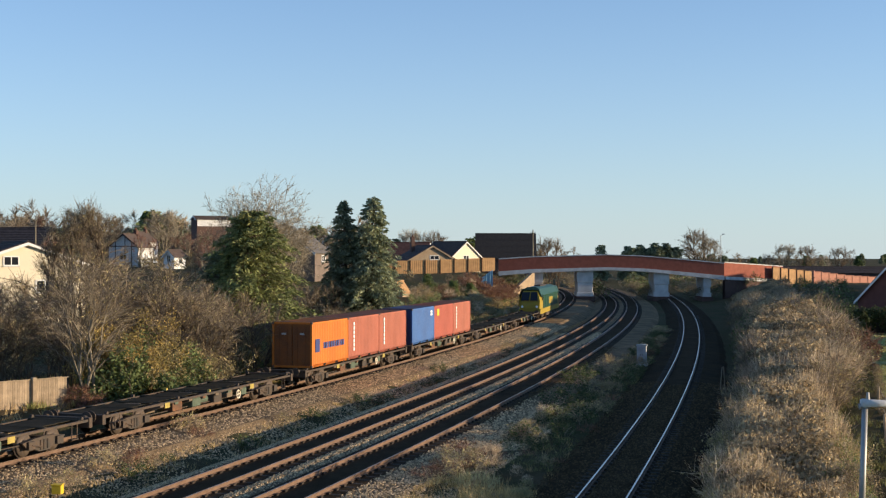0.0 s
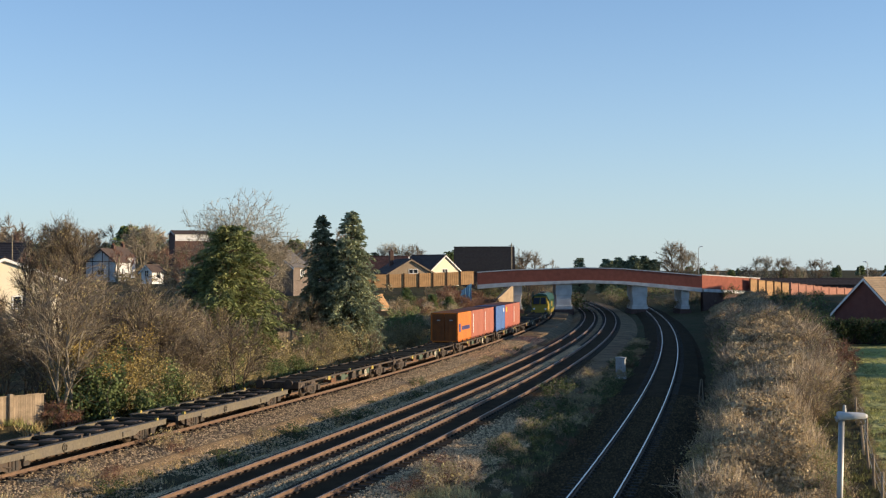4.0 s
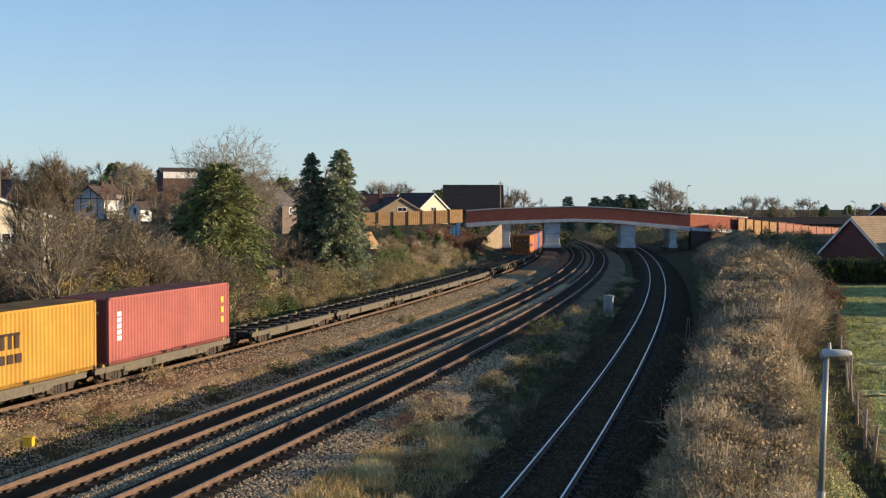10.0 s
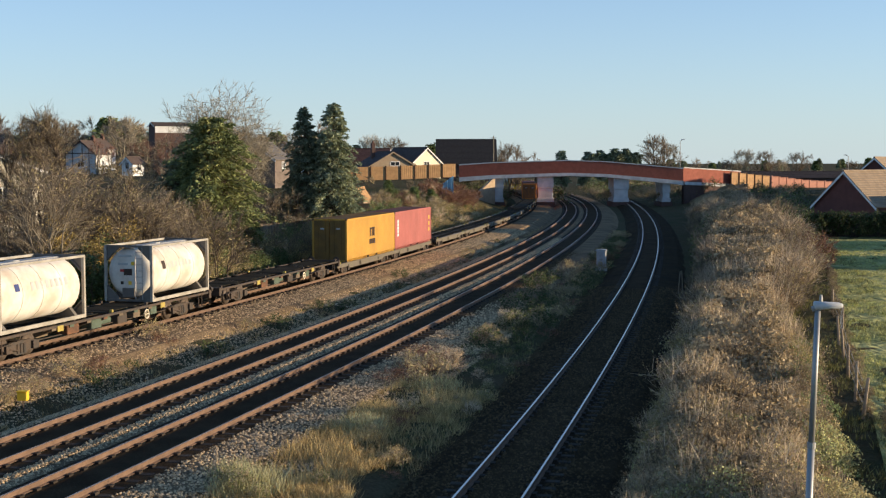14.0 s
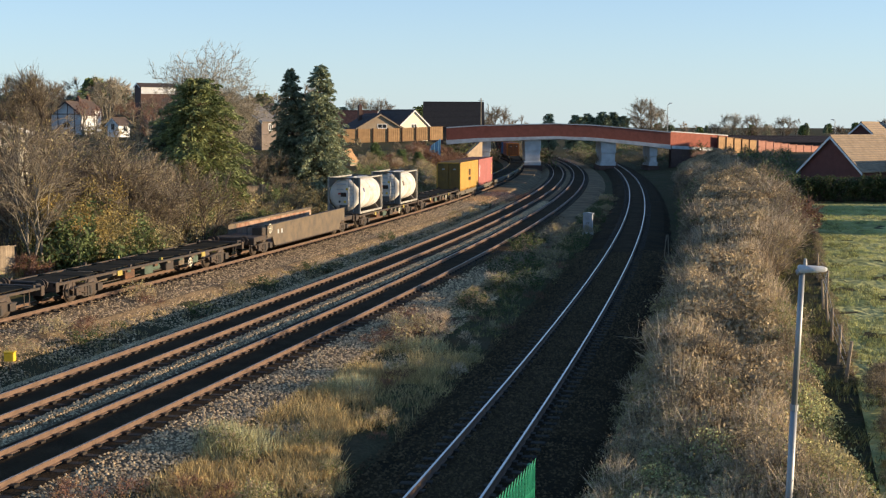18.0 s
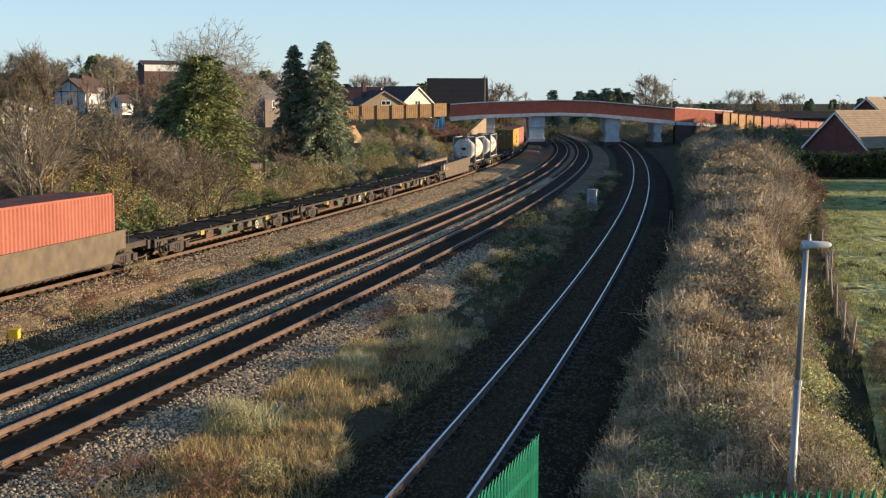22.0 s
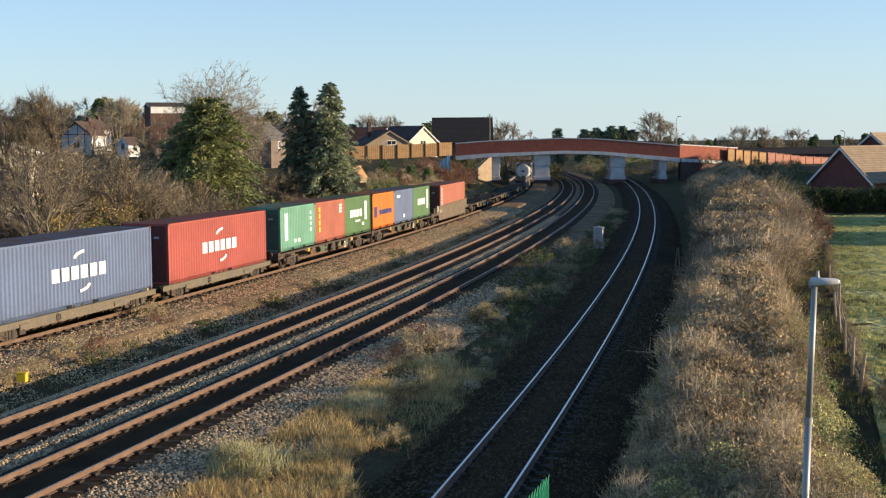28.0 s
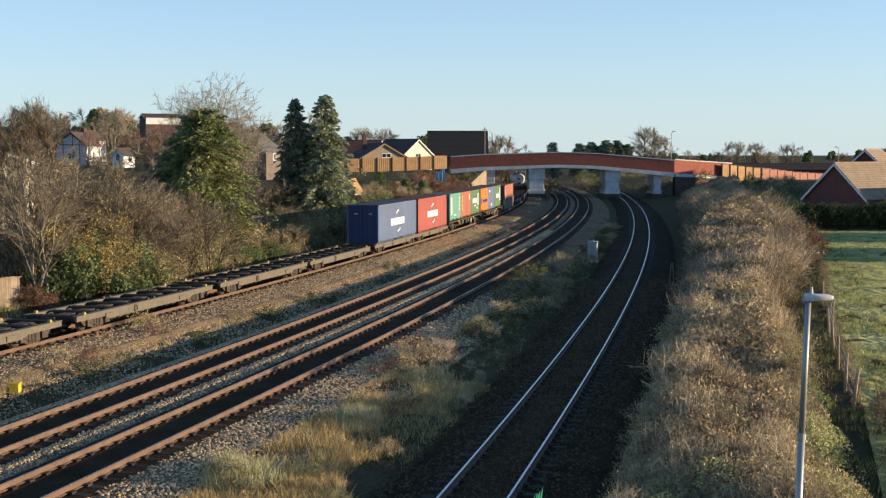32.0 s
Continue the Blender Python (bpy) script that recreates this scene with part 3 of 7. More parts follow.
def bogie(parent, y, r=0.46, base=0.9, low=0.0):
    g = Shape()
    for sx in (-1, 1):
        g.prism([(-1.35, r + 0.12), (-1.1, r - 0.1), (-0.6, r - 0.18), (-0.3, r - 0.3), (0.3, r - 0.3), (0.6, r - 0.18), (1.1, r - 0.1), (1.35, r + 0.12), (0.5, r + 0.22), (-0.5, r + 0.22)], sx * 1.0 - 0.07, sx * 1.0 + 0.07)
        for d in (-base, base):
            g.box(sx * 1.03 - 0.14, d - 0.2, r - 0.16, sx * 1.03 + 0.14, d + 0.2, r + 0.14)
        for d in (-0.22, 0, 0.22):
            g.rod((sx * 1.05, d, r - 0.25), (sx * 1.05, d, r + 0.12), 0.08, n=8)
        g.rod((sx * 1.16, -base, r), (sx * 1.16, -base * 0.3, r - 0.12), 0.035, n=6)
    g.box(-1.05, -0.2, r - 0.12, 1.05, 0.2, r + 0.24)
    b = part("bogie", g, "steel_dark", parent, "dark cast bogie", at=(0, y, 0))
    for d in (-base, base):
        part("axle", Shape().rod((-0.7, 0, r), (0.7, 0, r), 0.08, n=8), "steel_dark", b, at=(0, d, 0))
        for sx in (-0.75, 0.75):
            part("wheel", WHEELS[r], None, b, at=pose(sx, d, r, 0, 0, 0 if sx > 0 else 180))
    return b


WHEELS = {r: wheel_mesh(r) for r in (0.46, 0.37)}


def buffers(parent, y, d, z=1.0):
    for sx in (-0.87, 0.87):
        s = Shape().rod((sx, y, z), (sx, y + d * 0.35, z), 0.11, 0.1, 10)
        s.rod((sx, y + d * 0.35, z), (sx, y + d * 0.5, z), 0.08, 0.08, 8).rod((sx, y + d * 0.5, z), (sx, y + d * 0.54, z), 0.24, 0.24, 14)
        part("buffer", s, "steel_dark", parent)


def hand_wheel(parent, x, y, z, r=0.2, material="cream"):
    s, n = Shape(), 16
    for i in range(n):
        a, b = 2 * math.pi * i / n, 2 * math.pi * (i + 1) / n
        s.rod((x, y + r * math.cos(a), z + r * math.sin(a)), (x, y + r * math.cos(b), z + r * math.sin(b)), 0.028, n=5, caps=False)
    for i in range(4):
        a = math.pi * i / 2
        s.rod((x, y, z), (x, y + r * math.cos(a), z + r * math.sin(a)), 0.02, n=5)
    part("hand_wheel", s, material, parent, "pale spoked brake wheel")


def spine_wagon(length=19.4):
    """A flat container wagon: a centre spine under a thin dark deck, outriggers, hanging gear, bogies and buffers."""
    w = thing("container_wagon", "grimy dark flat container wagon on two bogies", "railway wagon", "wagons of the freight train")
    h = length / 2
    for sx in (-1, 1):
        x = sx * 1.2
        part("side_sill", Shape().box(x - 0.05, -h, 0.9, x + 0.05, h, 1.0), "steel_dark", w, "thin dark side sill")
    part("centre_spine", Shape().prism([(-h, 0.7), (-h + 4.0, 0.7), (-h + 5.2, 0.46), (h - 5.2, 0.46), (h - 4.0, 0.7), (h, 0.7), (h, 0.985), (-h, 0.985)], -0.34, 0.34), "steel_brown", w, "dusty brown centre spine")
    for a, b in ((-h + 0.3, -h + 4.3), (-h + 4.7, -0.5), (0.5, h - 4.7), (h - 4.3, h - 0.3)):
        part("deck_plate", Shape().bevel_box(-0.78, a, 0.985, 0.78, b, 1.008, 0.006), "steel_deck", w)
    for y in np.linspace(-h + 0.6, h - 0.6, 9):
        part("bolster", Shape().bevel_box(-1.15, y - 0.17, 0.88, 1.15, y + 0.17, 1.02, 0.02), "steel_deck", w)
    for y in (-h + 0.12, h - 0.12):
        part("headstock", Shape().bevel_box(-1.3, y - 0.12, 0.66, 1.3, y + 0.12, 1.06, 0.02), "steel_dark", w)
    tones = ("steel_brown", "green_box", "steel_brown", "steel_rust", "steel_brown", "green_box", "steel_brown", "steel_brown")
    for y, tone in zip(np.linspace(-h + 5.0, h - 5.0, 8), tones):
        for sx in (-1, 1):
            part("outrigger", Shape().add(
                [(sx * (0.34 if k else 1.22), y + d, z) for d in (-0.16, 0.16) for k, z in ((1, 0.5), (0, 0.8), (0, 0.99), (1, 0.99))],
                [(0, 1, 2, 3)[::sx], (7, 6, 5, 4)[::sx], (0, 4, 5, 1)[::sx], (1, 5, 6, 2)[::sx]]), tone, w)
    for y in (-h + 0.55, -3.1, 3.1, h - 0.55, 0.0):
        for sx in (-1, 1):
            part("spigot", Shape().prism([(y - 0.09, 1.02), (y + 0.09, 1.02), (y + 0.05, 1.13), (y - 0.05, 1.13)], sx * 1.13 - 0.06, sx * 1.13 + 0.06), "straw_yellow" if y == 0 else "steel_dark", w, "worn yellow container spigot" if y == 0 else "")
    for y, y1, z, mm in ((-1.7, -0.9, 0.5, "green_box"), (0.5, 1.3, 0.45, "steel_dark"), (-3.6, -2.7, 0.5, "steel_rust"), (1.9, 2.5, 0.55, "steel_brown"), (3.5, 4.1, 0.52, "green_box")):
        part("equipment_box", Shape().bevel_box(0.62, y, z, 1.16, y1, 0.87, 0.03), mm, w)
    part("air_reservoir", Shape().rod((0.75, -0.6, 0.66), (0.75, 0.3, 0.66), 0.19, n=12), "green_box", w, "dull green air reservoir")
    part("brake_cylinder", Shape().rod((-0.6, -2.4, 0.62), (-0.6, -1.5, 0.62), 0.18, n=12), "steel_dark", w)
    part("brake_rod", Shape().rod((0.9, -h + 3.4, 0.52), (0.9, h - 3.4, 0.5), 0.025, n=5), "steel_dark", w)
    for y in (-4.3, 4.5):
        part("label_plate", Shape().box(1.252, y - 0.22, 0.74, 1.27, y + 0.22, 0.97), "straw_yellow", w, "worn yellow plate")
    for y in (-h + 1.2, h - 1.2):
        part("step", Shape().box(1.1, y - 0.22, 0.32, 1.3, y + 0.22, 0.36).box(1.24, y - 0.2, 0.36, 1.26, y - 0.16, 0.95).box(1.24, y + 0.16, 0.36, 1.26, y + 0.2, 0.95), "steel_dark", w)
    hand_wheel(w, 1.28, 2.9, 0.62)
    for d in (-1, 1):
        bogie(w, d * (h - 2.9))
        buffers(w, d * h, d)
    return w


def low_platform(length=13.7, sill="steel_low"):
    """A low container platform on small wheels: shallow pale sills with cross members."""
    w = thing("low_container_wagon", "dusty low container platform wagon with small wheels", "railway wagon", "wagons of the freight train")
    h = length / 2 - 0.12
    for sx in (-1, 1):
        x = sx * 1.16
        part("side_sill", Shape().prism([(-h, 0.52), (-h + 2.4, 0.5), (-h + 2.8, 0.36), (h - 2.8, 0.36), (h - 2.4, 0.5), (h, 0.52), (h, 0.74), (-h, 0.74)], x - 0.05, x + 0.05), sill, w, "dusty pale side sill")
        part("sill_flange", Shape().box(x - 0.16, -h, 0.742, x + 0.1, h, 0.765), sill, w)
    for y in np.linspace(-h + 0.2, h - 0.2, 9):
        part("cross_member", Shape().prism([(y - 0.3, 0.66), (y + 0.3, 0.66), (y + 0.24, 0.76), (y - 0.24, 0.76)], -1.12, 1.12), "steel_deck", w)
    part("centre_sill", Shape().bevel_box(-0.3, -h - 0.2, 0.42, 0.3, h + 0.2, 0.72, 0.03), "steel_dark", w)
    for y in (-6.0, -0.3, 0.3, 6.0):
        for sx in (-1, 1):
            part("spigot", Shape().prism([(y - 0.1, 0.765), (y + 0.1, 0.765), (y + 0.05, 0.87), (y - 0.05, 0.87)], sx * 1.13 - 0.06, sx * 1.13 + 0.06), "straw_yellow" if abs(y) > 3 else "steel_dark", w)
    for y in (-4.0, 3.2):
        part("spring_box", Shape().bevel_box(1.05, y - 0.35, 0.42, 1.26, y + 0.35, 0.62, 0.02), sill, w)
    hand_wheel(w, 1.24, -1.6, 0.55, 0.15, sill)
    for d in (-1, 1):
        bogie(w, d * (h - 1.9), 0.37, 0.75)
    return w


def pocket_wagon(length=19.0):
    """A pocket wagon: a deep well between tall side girders, raised ends on bogies."""
    w = thing("pocket_wagon", "brown pocket wagon with deep plate sides", "railway wagon", "wagons of the freight train")
    h = length / 2
    for sx in (-1, 1):
        x = sx * 1.2
        part("side_girder", Shape().prism([(-7.4, 0.95), (-6.6, 0.95), (-6.2, 0.4), (6.2, 0.4), (6.6, 0.95), (7.4, 0.95), (7.4, 1.75), (-7.4, 1.62)], x - 0.05, x + 0.05), "steel_brown", w, "deep brown plate girder")
        part("girder_flange", Shape().prism([(-7.4, 1.62), (7.4, 1.75), (7.4, 1.79), (-7.4, 1.66)], x - 0.12, x + 0.12), "steel_brown", w)
        part("lower_flange", Shape().box(x - 0.12, -6.2, 0.37, x + 0.12, 6.2, 0.41), "steel_dark", w)
        for y in (-5.6, -5.0):
            part("marking", Shape().box(x + 0.052 * sx - 0.004, y - 0.12, 1.05, x + 0.052 * sx + 0.004, y + 0.12, 1.3), "mark_grey", w, "white painted data panel")
    lining = part("well_lining", Shape().box(-1.146, -6.2, 0.5, -1.13, 7.3, 1.6), "lining", w, "worn pale rusty inner face of the girder")
    for k in range(8):
        part("lining_rib", Shape().box(-1.13, -6.1 + 1.85 * k, 0.5, -1.11, -6.04 + 1.85 * k, 1.58), "lining", lining)
    part("well_floor", Shape().box(-1.15, -6.2, 0.4, 1.15, 6.2, 0.5), "steel_dark", w)
    for d in (-1, 1):
        part("end_platform", Shape().bevel_box(-1.2, min(d * 6.6, d * h), 0.85, 1.2, max(d * 6.6, d * h), 1.12, 0.03), "steel_dark", w)
        part("headstock", Shape().bevel_box(-1.3, d * h - 0.12, 0.7, 1.3, d * h + 0.12, 1.1, 0.02), "steel_dark", w)
        part("end_rail", Shape().rod((1.1, d * 7.9, 1.1), (1.1, d * 7.9, 1.6), 0.03).rod((1.1, d * 7.9, 1.6), (0.2, d * 7.9, 1.6), 0.03).rod((0.2, d * 7.9, 1.6), (0.2, d * 7.9, 1.1), 0.03), "steel_dark", w)
        bogie(w, d * (h - 2.0))
        buffers(w, d * h, d)
    part("end_box", Shape().bevel_box(0.5, -7.9, 1.12, 1.15, -7.3, 1.55, 0.03), "steel_dark", w)
    hand_wheel(w, 1.27, -7.0, 1.45, 0.26)
    return w




def paint(name, rgb, rust=(0.2, 0.09, 0.05)):
    m = mat(name, rgb, 0.6, vary=0.13, scale=0.55, fine=7, bump=0.06, spec=0.25, tint=[0.78 * v + 0.05 * r for v, r in zip(rgb, rust)])
    return m


for key, rgb in {"c_orange": (0.64, 0.185, 0.026), "c_red": (0.42, 0.105, 0.07), "c_coral": (0.42, 0.135, 0.085), "c_blue": (0.06, 0.16, 0.40), "c_slate": (0.13, 0.175, 0.28), "c_navy": (0.045, 0.062, 0.13),
                 "c_green": (0.10, 0.20, 0.08), "c_teal": (0.16, 0.36, 0.255), "c_yellow": (0.55, 0.30, 0.05), "c_rose": (0.43, 0.13, 0.11), "c_cmared": (0.40, 0.095, 0.075)}.items():
    M[key] = paint(key, rgb)
    # door ends: side paint cut to 0.42, their shade put into the colour
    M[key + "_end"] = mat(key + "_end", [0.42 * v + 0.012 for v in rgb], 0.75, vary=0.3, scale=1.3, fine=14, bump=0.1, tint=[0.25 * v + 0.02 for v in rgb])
    M[key + "_roof"] = mat(key + "_roof", [0.5 * v + 0.015 for v in rgb], 0.85, vary=0.25, scale=0.8, fine=9, bump=0.1, tint=(0.10, 0.065, 0.045), spec=0.1)


def wave_panel(y0, y1, z0, z1, x, out, pitch=0.278, deep=0.056):
    """A corrugated side panel at x, its ribs upright."""
    s, n = Shape(), max(2, round((y1 - y0) / pitch))
    ysn = []
    for i in range(n):
        a = y0 + (y1 - y0) * i / n
        p = (y1 - y0) / n
        ysn += [(a, 0), (a + 0.26 * p, 0), (a + 0.5 * p, -deep), (a + 0.76 * p, -deep)]
    ysn.append((y1, 0))
    for y, d in ysn:
        s.v += [(x + out * d, y, z0), (x + out * d, y, z1)]
    for i in range(len(ysn) - 1):
        f = (2 * i, 2 * i + 2, 2 * i + 3, 2 * i + 1)
        s.f.append(f if out > 0 else f[::-1])
    return s


def container(colour, length, height, label, marks=(), end=None):
    """A steel box container. marks: (y0, y1, z0, z1, material) plain shapes on the side that the sun lights."""
    c = thing("shipping_container", label, "shipping container", "containers of the freight train")
    h, hw = length / 2, 1.219
    for out in (1, -1):
        part("side_panel", wave_panel(-h + 0.12, h - 0.12, 0.16, height - 0.1, out * (hw - 0.012), out), colour, c)
        part("bottom_rail", Shape().box(out * hw - 0.05, -h + 0.16, 0.0, out * hw + 0.05 - 0.05 * (1 + out), h - 0.16, 0.165) if out > 0 else Shape().box(-hw, -h + 0.16, 0.0, -hw + 0.05, h - 0.16, 0.165), colour, c)
        part("top_rail", Shape().box(min(out * hw, out * (hw - 0.06)), -h + 0.16, height - 0.105, max(out * hw, out * (hw - 0.06)), h - 0.16, height - 0.022), colour, c)
        for d in (1, -1):
            x0, x1 = sorted((out * hw, out * (hw - 0.12)))
            y0, y1 = sorted((d * h, d * (h - 0.12)))
            post = part("corner_post", Shape().box(x0, y0, 0.12, x1, y1, height - 0.12), colour, c)
            for z in (0.0, height - 0.12):
                part("corner_casting", Shape().bevel_box(x0 - 0.004, y0 - 0.004, z, x1 + 0.004, y1 + 0.004, z + 0.12, 0.012), "casting", post)
    roof = Shape()
    n = round(length / 0.3)
    for i in range(n + 1):
        y = -h + 0.05 + (length - 0.1) * i / n
        roof.v += [(-hw + 0.045, y, height - 0.004 - 0.014 * (i % 2)), (hw - 0.045, y, height - 0.004 - 0.014 * (i % 2))]
    roof.f = [(2 * i, 2 * i + 1, 2 * i + 3, 2 * i + 2) for i in range(n)]
    part("roof", roof, colour + "_roof", c, "dirty darker roof")
    part("floor", Shape().box(-hw + 0.06, -h + 0.1, 0.1, hw - 0.06, h - 0.1, 0.15), "steel_dark", c)
    part("front_wall", Shape().box(-hw + 0.12, h - 0.07, 0.1, hw - 0.12, h - 0.03, height - 0.08), colour, c)
    for d in (-1, 1):
        leaf = Shape()
        x0, x1 = sorted((d * 0.02, d * (hw - 0.13)))
        leaf.box(x0, -h + 0.03, 0.12, x1, -h + 0.07, height - 0.12)
        for k in range(4):
            z = 0.25 + (height - 0.5) * k / 4
            leaf.box(x0 + 0.06, -h + 0.015, z, x1 - 0.06, -h + 0.03, z + (height - 0.5) / 4 - 0.16)
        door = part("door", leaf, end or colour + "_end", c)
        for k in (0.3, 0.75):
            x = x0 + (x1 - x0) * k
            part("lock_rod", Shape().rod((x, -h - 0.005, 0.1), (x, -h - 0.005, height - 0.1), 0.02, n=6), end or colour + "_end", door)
        part("data_panel", Shape().box(x1 - 0.62, -h + 0.008, height - 0.72, x1 - 0.35, -h + 0.013, height - 0.62), "mark_grey", door)
    for z0, z1 in ((-0.0, 0.12),):
        part("header", Shape().box(-hw + 0.12, -h, height - 0.12, hw - 0.12, -h + 0.06, height - 0.005), end or colour, c)
        part("threshold", Shape().box(-hw + 0.12, -h, 0.0, hw - 0.12, -h + 0.06, 0.12), end or colour, c)
    for y in ((-1.0, 1.0) if length < 7 else (-1.05, 1.05)):
        part("fork_pocket", Shape().box(hw - 0.01, y - 0.18, 0.02, hw + 0.003, y + 0.18, 0.13), "dark", c, "dark fork-lift pocket")
    for y0, y1, z0, z1, mm in marks:
        part("marking", Shape().box(hw - 0.012, y0, z0, hw + 0.004, y1, z1), mm, c, "painted plain marking")
    return c


def bars(y, z0, n, h, w, mm, gap=0.06):
    """An upright column of n plain bars."""
    return [(y - w / 2, y + w / 2, z0 + i * (h + gap), z0 + i * (h + gap) + h, mm) for i in range(n)]


def letters(y0, y1, z0, z1, n, mm, gap=0.3):
    p = (y1 - y0) / n
    return [(y0 + i * p, y0 + (i + 1 - gap) * p, z0, z1, mm) for i in range(n)]


def tank_container(label, marks):
    c = thing("tank_container", label, "tank container", "tank containers of the freight train")
    h, hw, H, r = 3.03, 1.219, 2.59, 1.17
    s, n = Shape(), 28
    prof = [(-2.95, 0.0), (-2.94, 0.6), (-2.9, 0.92), (-2.82, 1.07), (-2.66, r), (2.66, r), (2.82, 1.07), (2.9, 0.92), (2.94, 0.6), (2.95, 0.0)]
    for y, rr in prof:
        s.v += [(rr * math.cos(2 * math.pi * i / n), y, 1.33 + rr * math.sin(2 * math.pi * i / n)) for i in range(n)]
    for j in range(len(prof) - 1):
        s.f += [(j * n + i, j * n + (i + 1) % n, (j + 1) * n + (i + 1) % n, (j + 1) * n + i)[::-1] for i in range(n)]
    part("tank", s, "tank_white", c, "dirty white tank barrel", smooth=True)
    for y in (-1.4, 0, 1.4):
        ring = Shape()
        for i in range(n):
            a = 2 * math.pi * i / n
            ring.v += [(q * math.cos(a), y + d, 1.33 + q * math.sin(a)) for q, d in ((1.165, -0.03), (1.185, -0.03), (1.185, 0.03), (1.165, 0.03))]
        ring.f = [(4 * i + k, 4 * i + (k + 1) % 4, 4 * ((i + 1) % n) + (k + 1) % 4, 4 * ((i + 1) % n) + k) for i in range(n) for k in range(4)]
        part("band", ring, "tank_white", c)
    for sx in (-1, 1):
        for sy in (-1, 1):
            part("corner_post", Shape().box(sx * hw - 0.06 * (sx + 1), sy * h - 0.06 * (sy + 1), 0, sx * hw + 0.06 * (1 - sx), sy * h + 0.06 * (1 - sy), H), "tank_rail", c, "pale grey corner post")
            for tri in ([(sx * 1.16, 0.1), (sx * 0.5, 0.1), (sx * 1.16, 0.72)], [(sx * 1.16, H - 0.1), (sx * 1.16, H - 0.72), (sx * 0.5, H - 0.1)]):
                part("gusset", Shape().prism(tri[::sx], sy * 2.985 + 0.01, sy * 2.985 - 0.01, "y"), "tank_frame", c)
            part("brace", Shape().rod((sx * 1.1, sy * 2.95, 0.7), (sx * 0.5, sy * 2.95, 0.1), 0.05).rod((sx * 1.1, sy * 2.95, H - 0.7), (sx * 0.5, sy * 2.95, H - 0.1), 0.05), "tank_frame", c)
        part("top_rail", Shape().box(sx * hw - 0.05 * (sx + 1), -h + 0.12, H - 0.1, sx * hw + 0.05 * (1 - sx), h - 0.12, H), "tank_rail", c)
        part("bottom_rail", Shape().box(sx * hw - 0.05 * (sx + 1), -h + 0.12, 0.0, sx * hw + 0.05 * (1 - sx), h - 0.12, 0.14), "tank_rail", c)
    for sy in (-1, 1):
        for z in (0.0, H - 0.1):
            part("end_rail", Shape().box(-hw + 0.12, sy * h - 0.06 * (sy + 1), z, hw - 0.12, sy * h + 0.06 * (1 - sy), z + 0.1), "tank_frame", c)
        part("saddle", Shape().prism([(-1.1, 0.1), (1.1, 0.1), (0.8, 0.45), (-0.8, 0.45)], sy * 2.5 + 0.1, sy * 2.5 - 0.1, "y"), "tank_frame", c)
    part("walkway", Shape().box(-0.45, -2.9, H - 0.12, 0.1, 2.9, H - 0.07), "galv", c, "galvanised top walkway")
    part("manhole", Shape().rod((-0.2, 0, 2.4), (-0.2, 0, 2.56), 0.28, n=14), "galv", c)
    lad = Shape()
    for x in (0.35, 0.7):
        lad.rod((x, -3.0, 0.1), (x, -3.0, H), 0.02)
    for i in range(8):
        lad.rod((0.35, -3.0, 0.3 + 0.28 * i), (0.7, -3.0, 0.3 + 0.28 * i), 0.015)
    part("ladder", lad, "galv", c, "galvanised end ladder")
    for y0, y1, a0, a1, mm in marks:
        m = Shape()
        for i in range(5):
            a = a0 + (a1 - a0) * i / 4
            m.v += [(1.178 * math.cos(a), y0, 1.33 + 1.178 * math.sin(a)), (1.178 * math.cos(a), y1, 1.33 + 1.178 * math.sin(a))]
        m.f = [(2 * i, 2 * i + 1, 2 * i + 3, 2 * i + 2) for i in range(4)]
        part("marking", m, mm, c, "plain painted marking")
    for x, z, ww, hh, mm in ((-0.05, 1.35, 0.42, 0.3, "mark_dark"), (-0.35, 1.42, 0.2, 0.12, "mark_red"), (-0.3, 1.72, 0.5, 0.1, "mark_grey"), (-0.2, 2.1, 0.7, 0.1, "mark_grey"), (0.2, 1.75, 0.16, 0.16, "mark_yellow"), (-0.35, 0.85, 0.14, 0.14, "mark_dark"), (0.05, 0.85, 0.16, 0.16, "mark_yellow")):
        part("end_placard", Shape().box(x - ww / 2, -2.965, z - hh / 2, x + ww / 2, -2.945, z + hh / 2), mm, c, "plain end placard")
    part("valve_box", Shape().bevel_box(-0.35, -3.0, 0.2, 0.3, -2.9, 0.62, 0.03), "tank_frame", c)
    return c




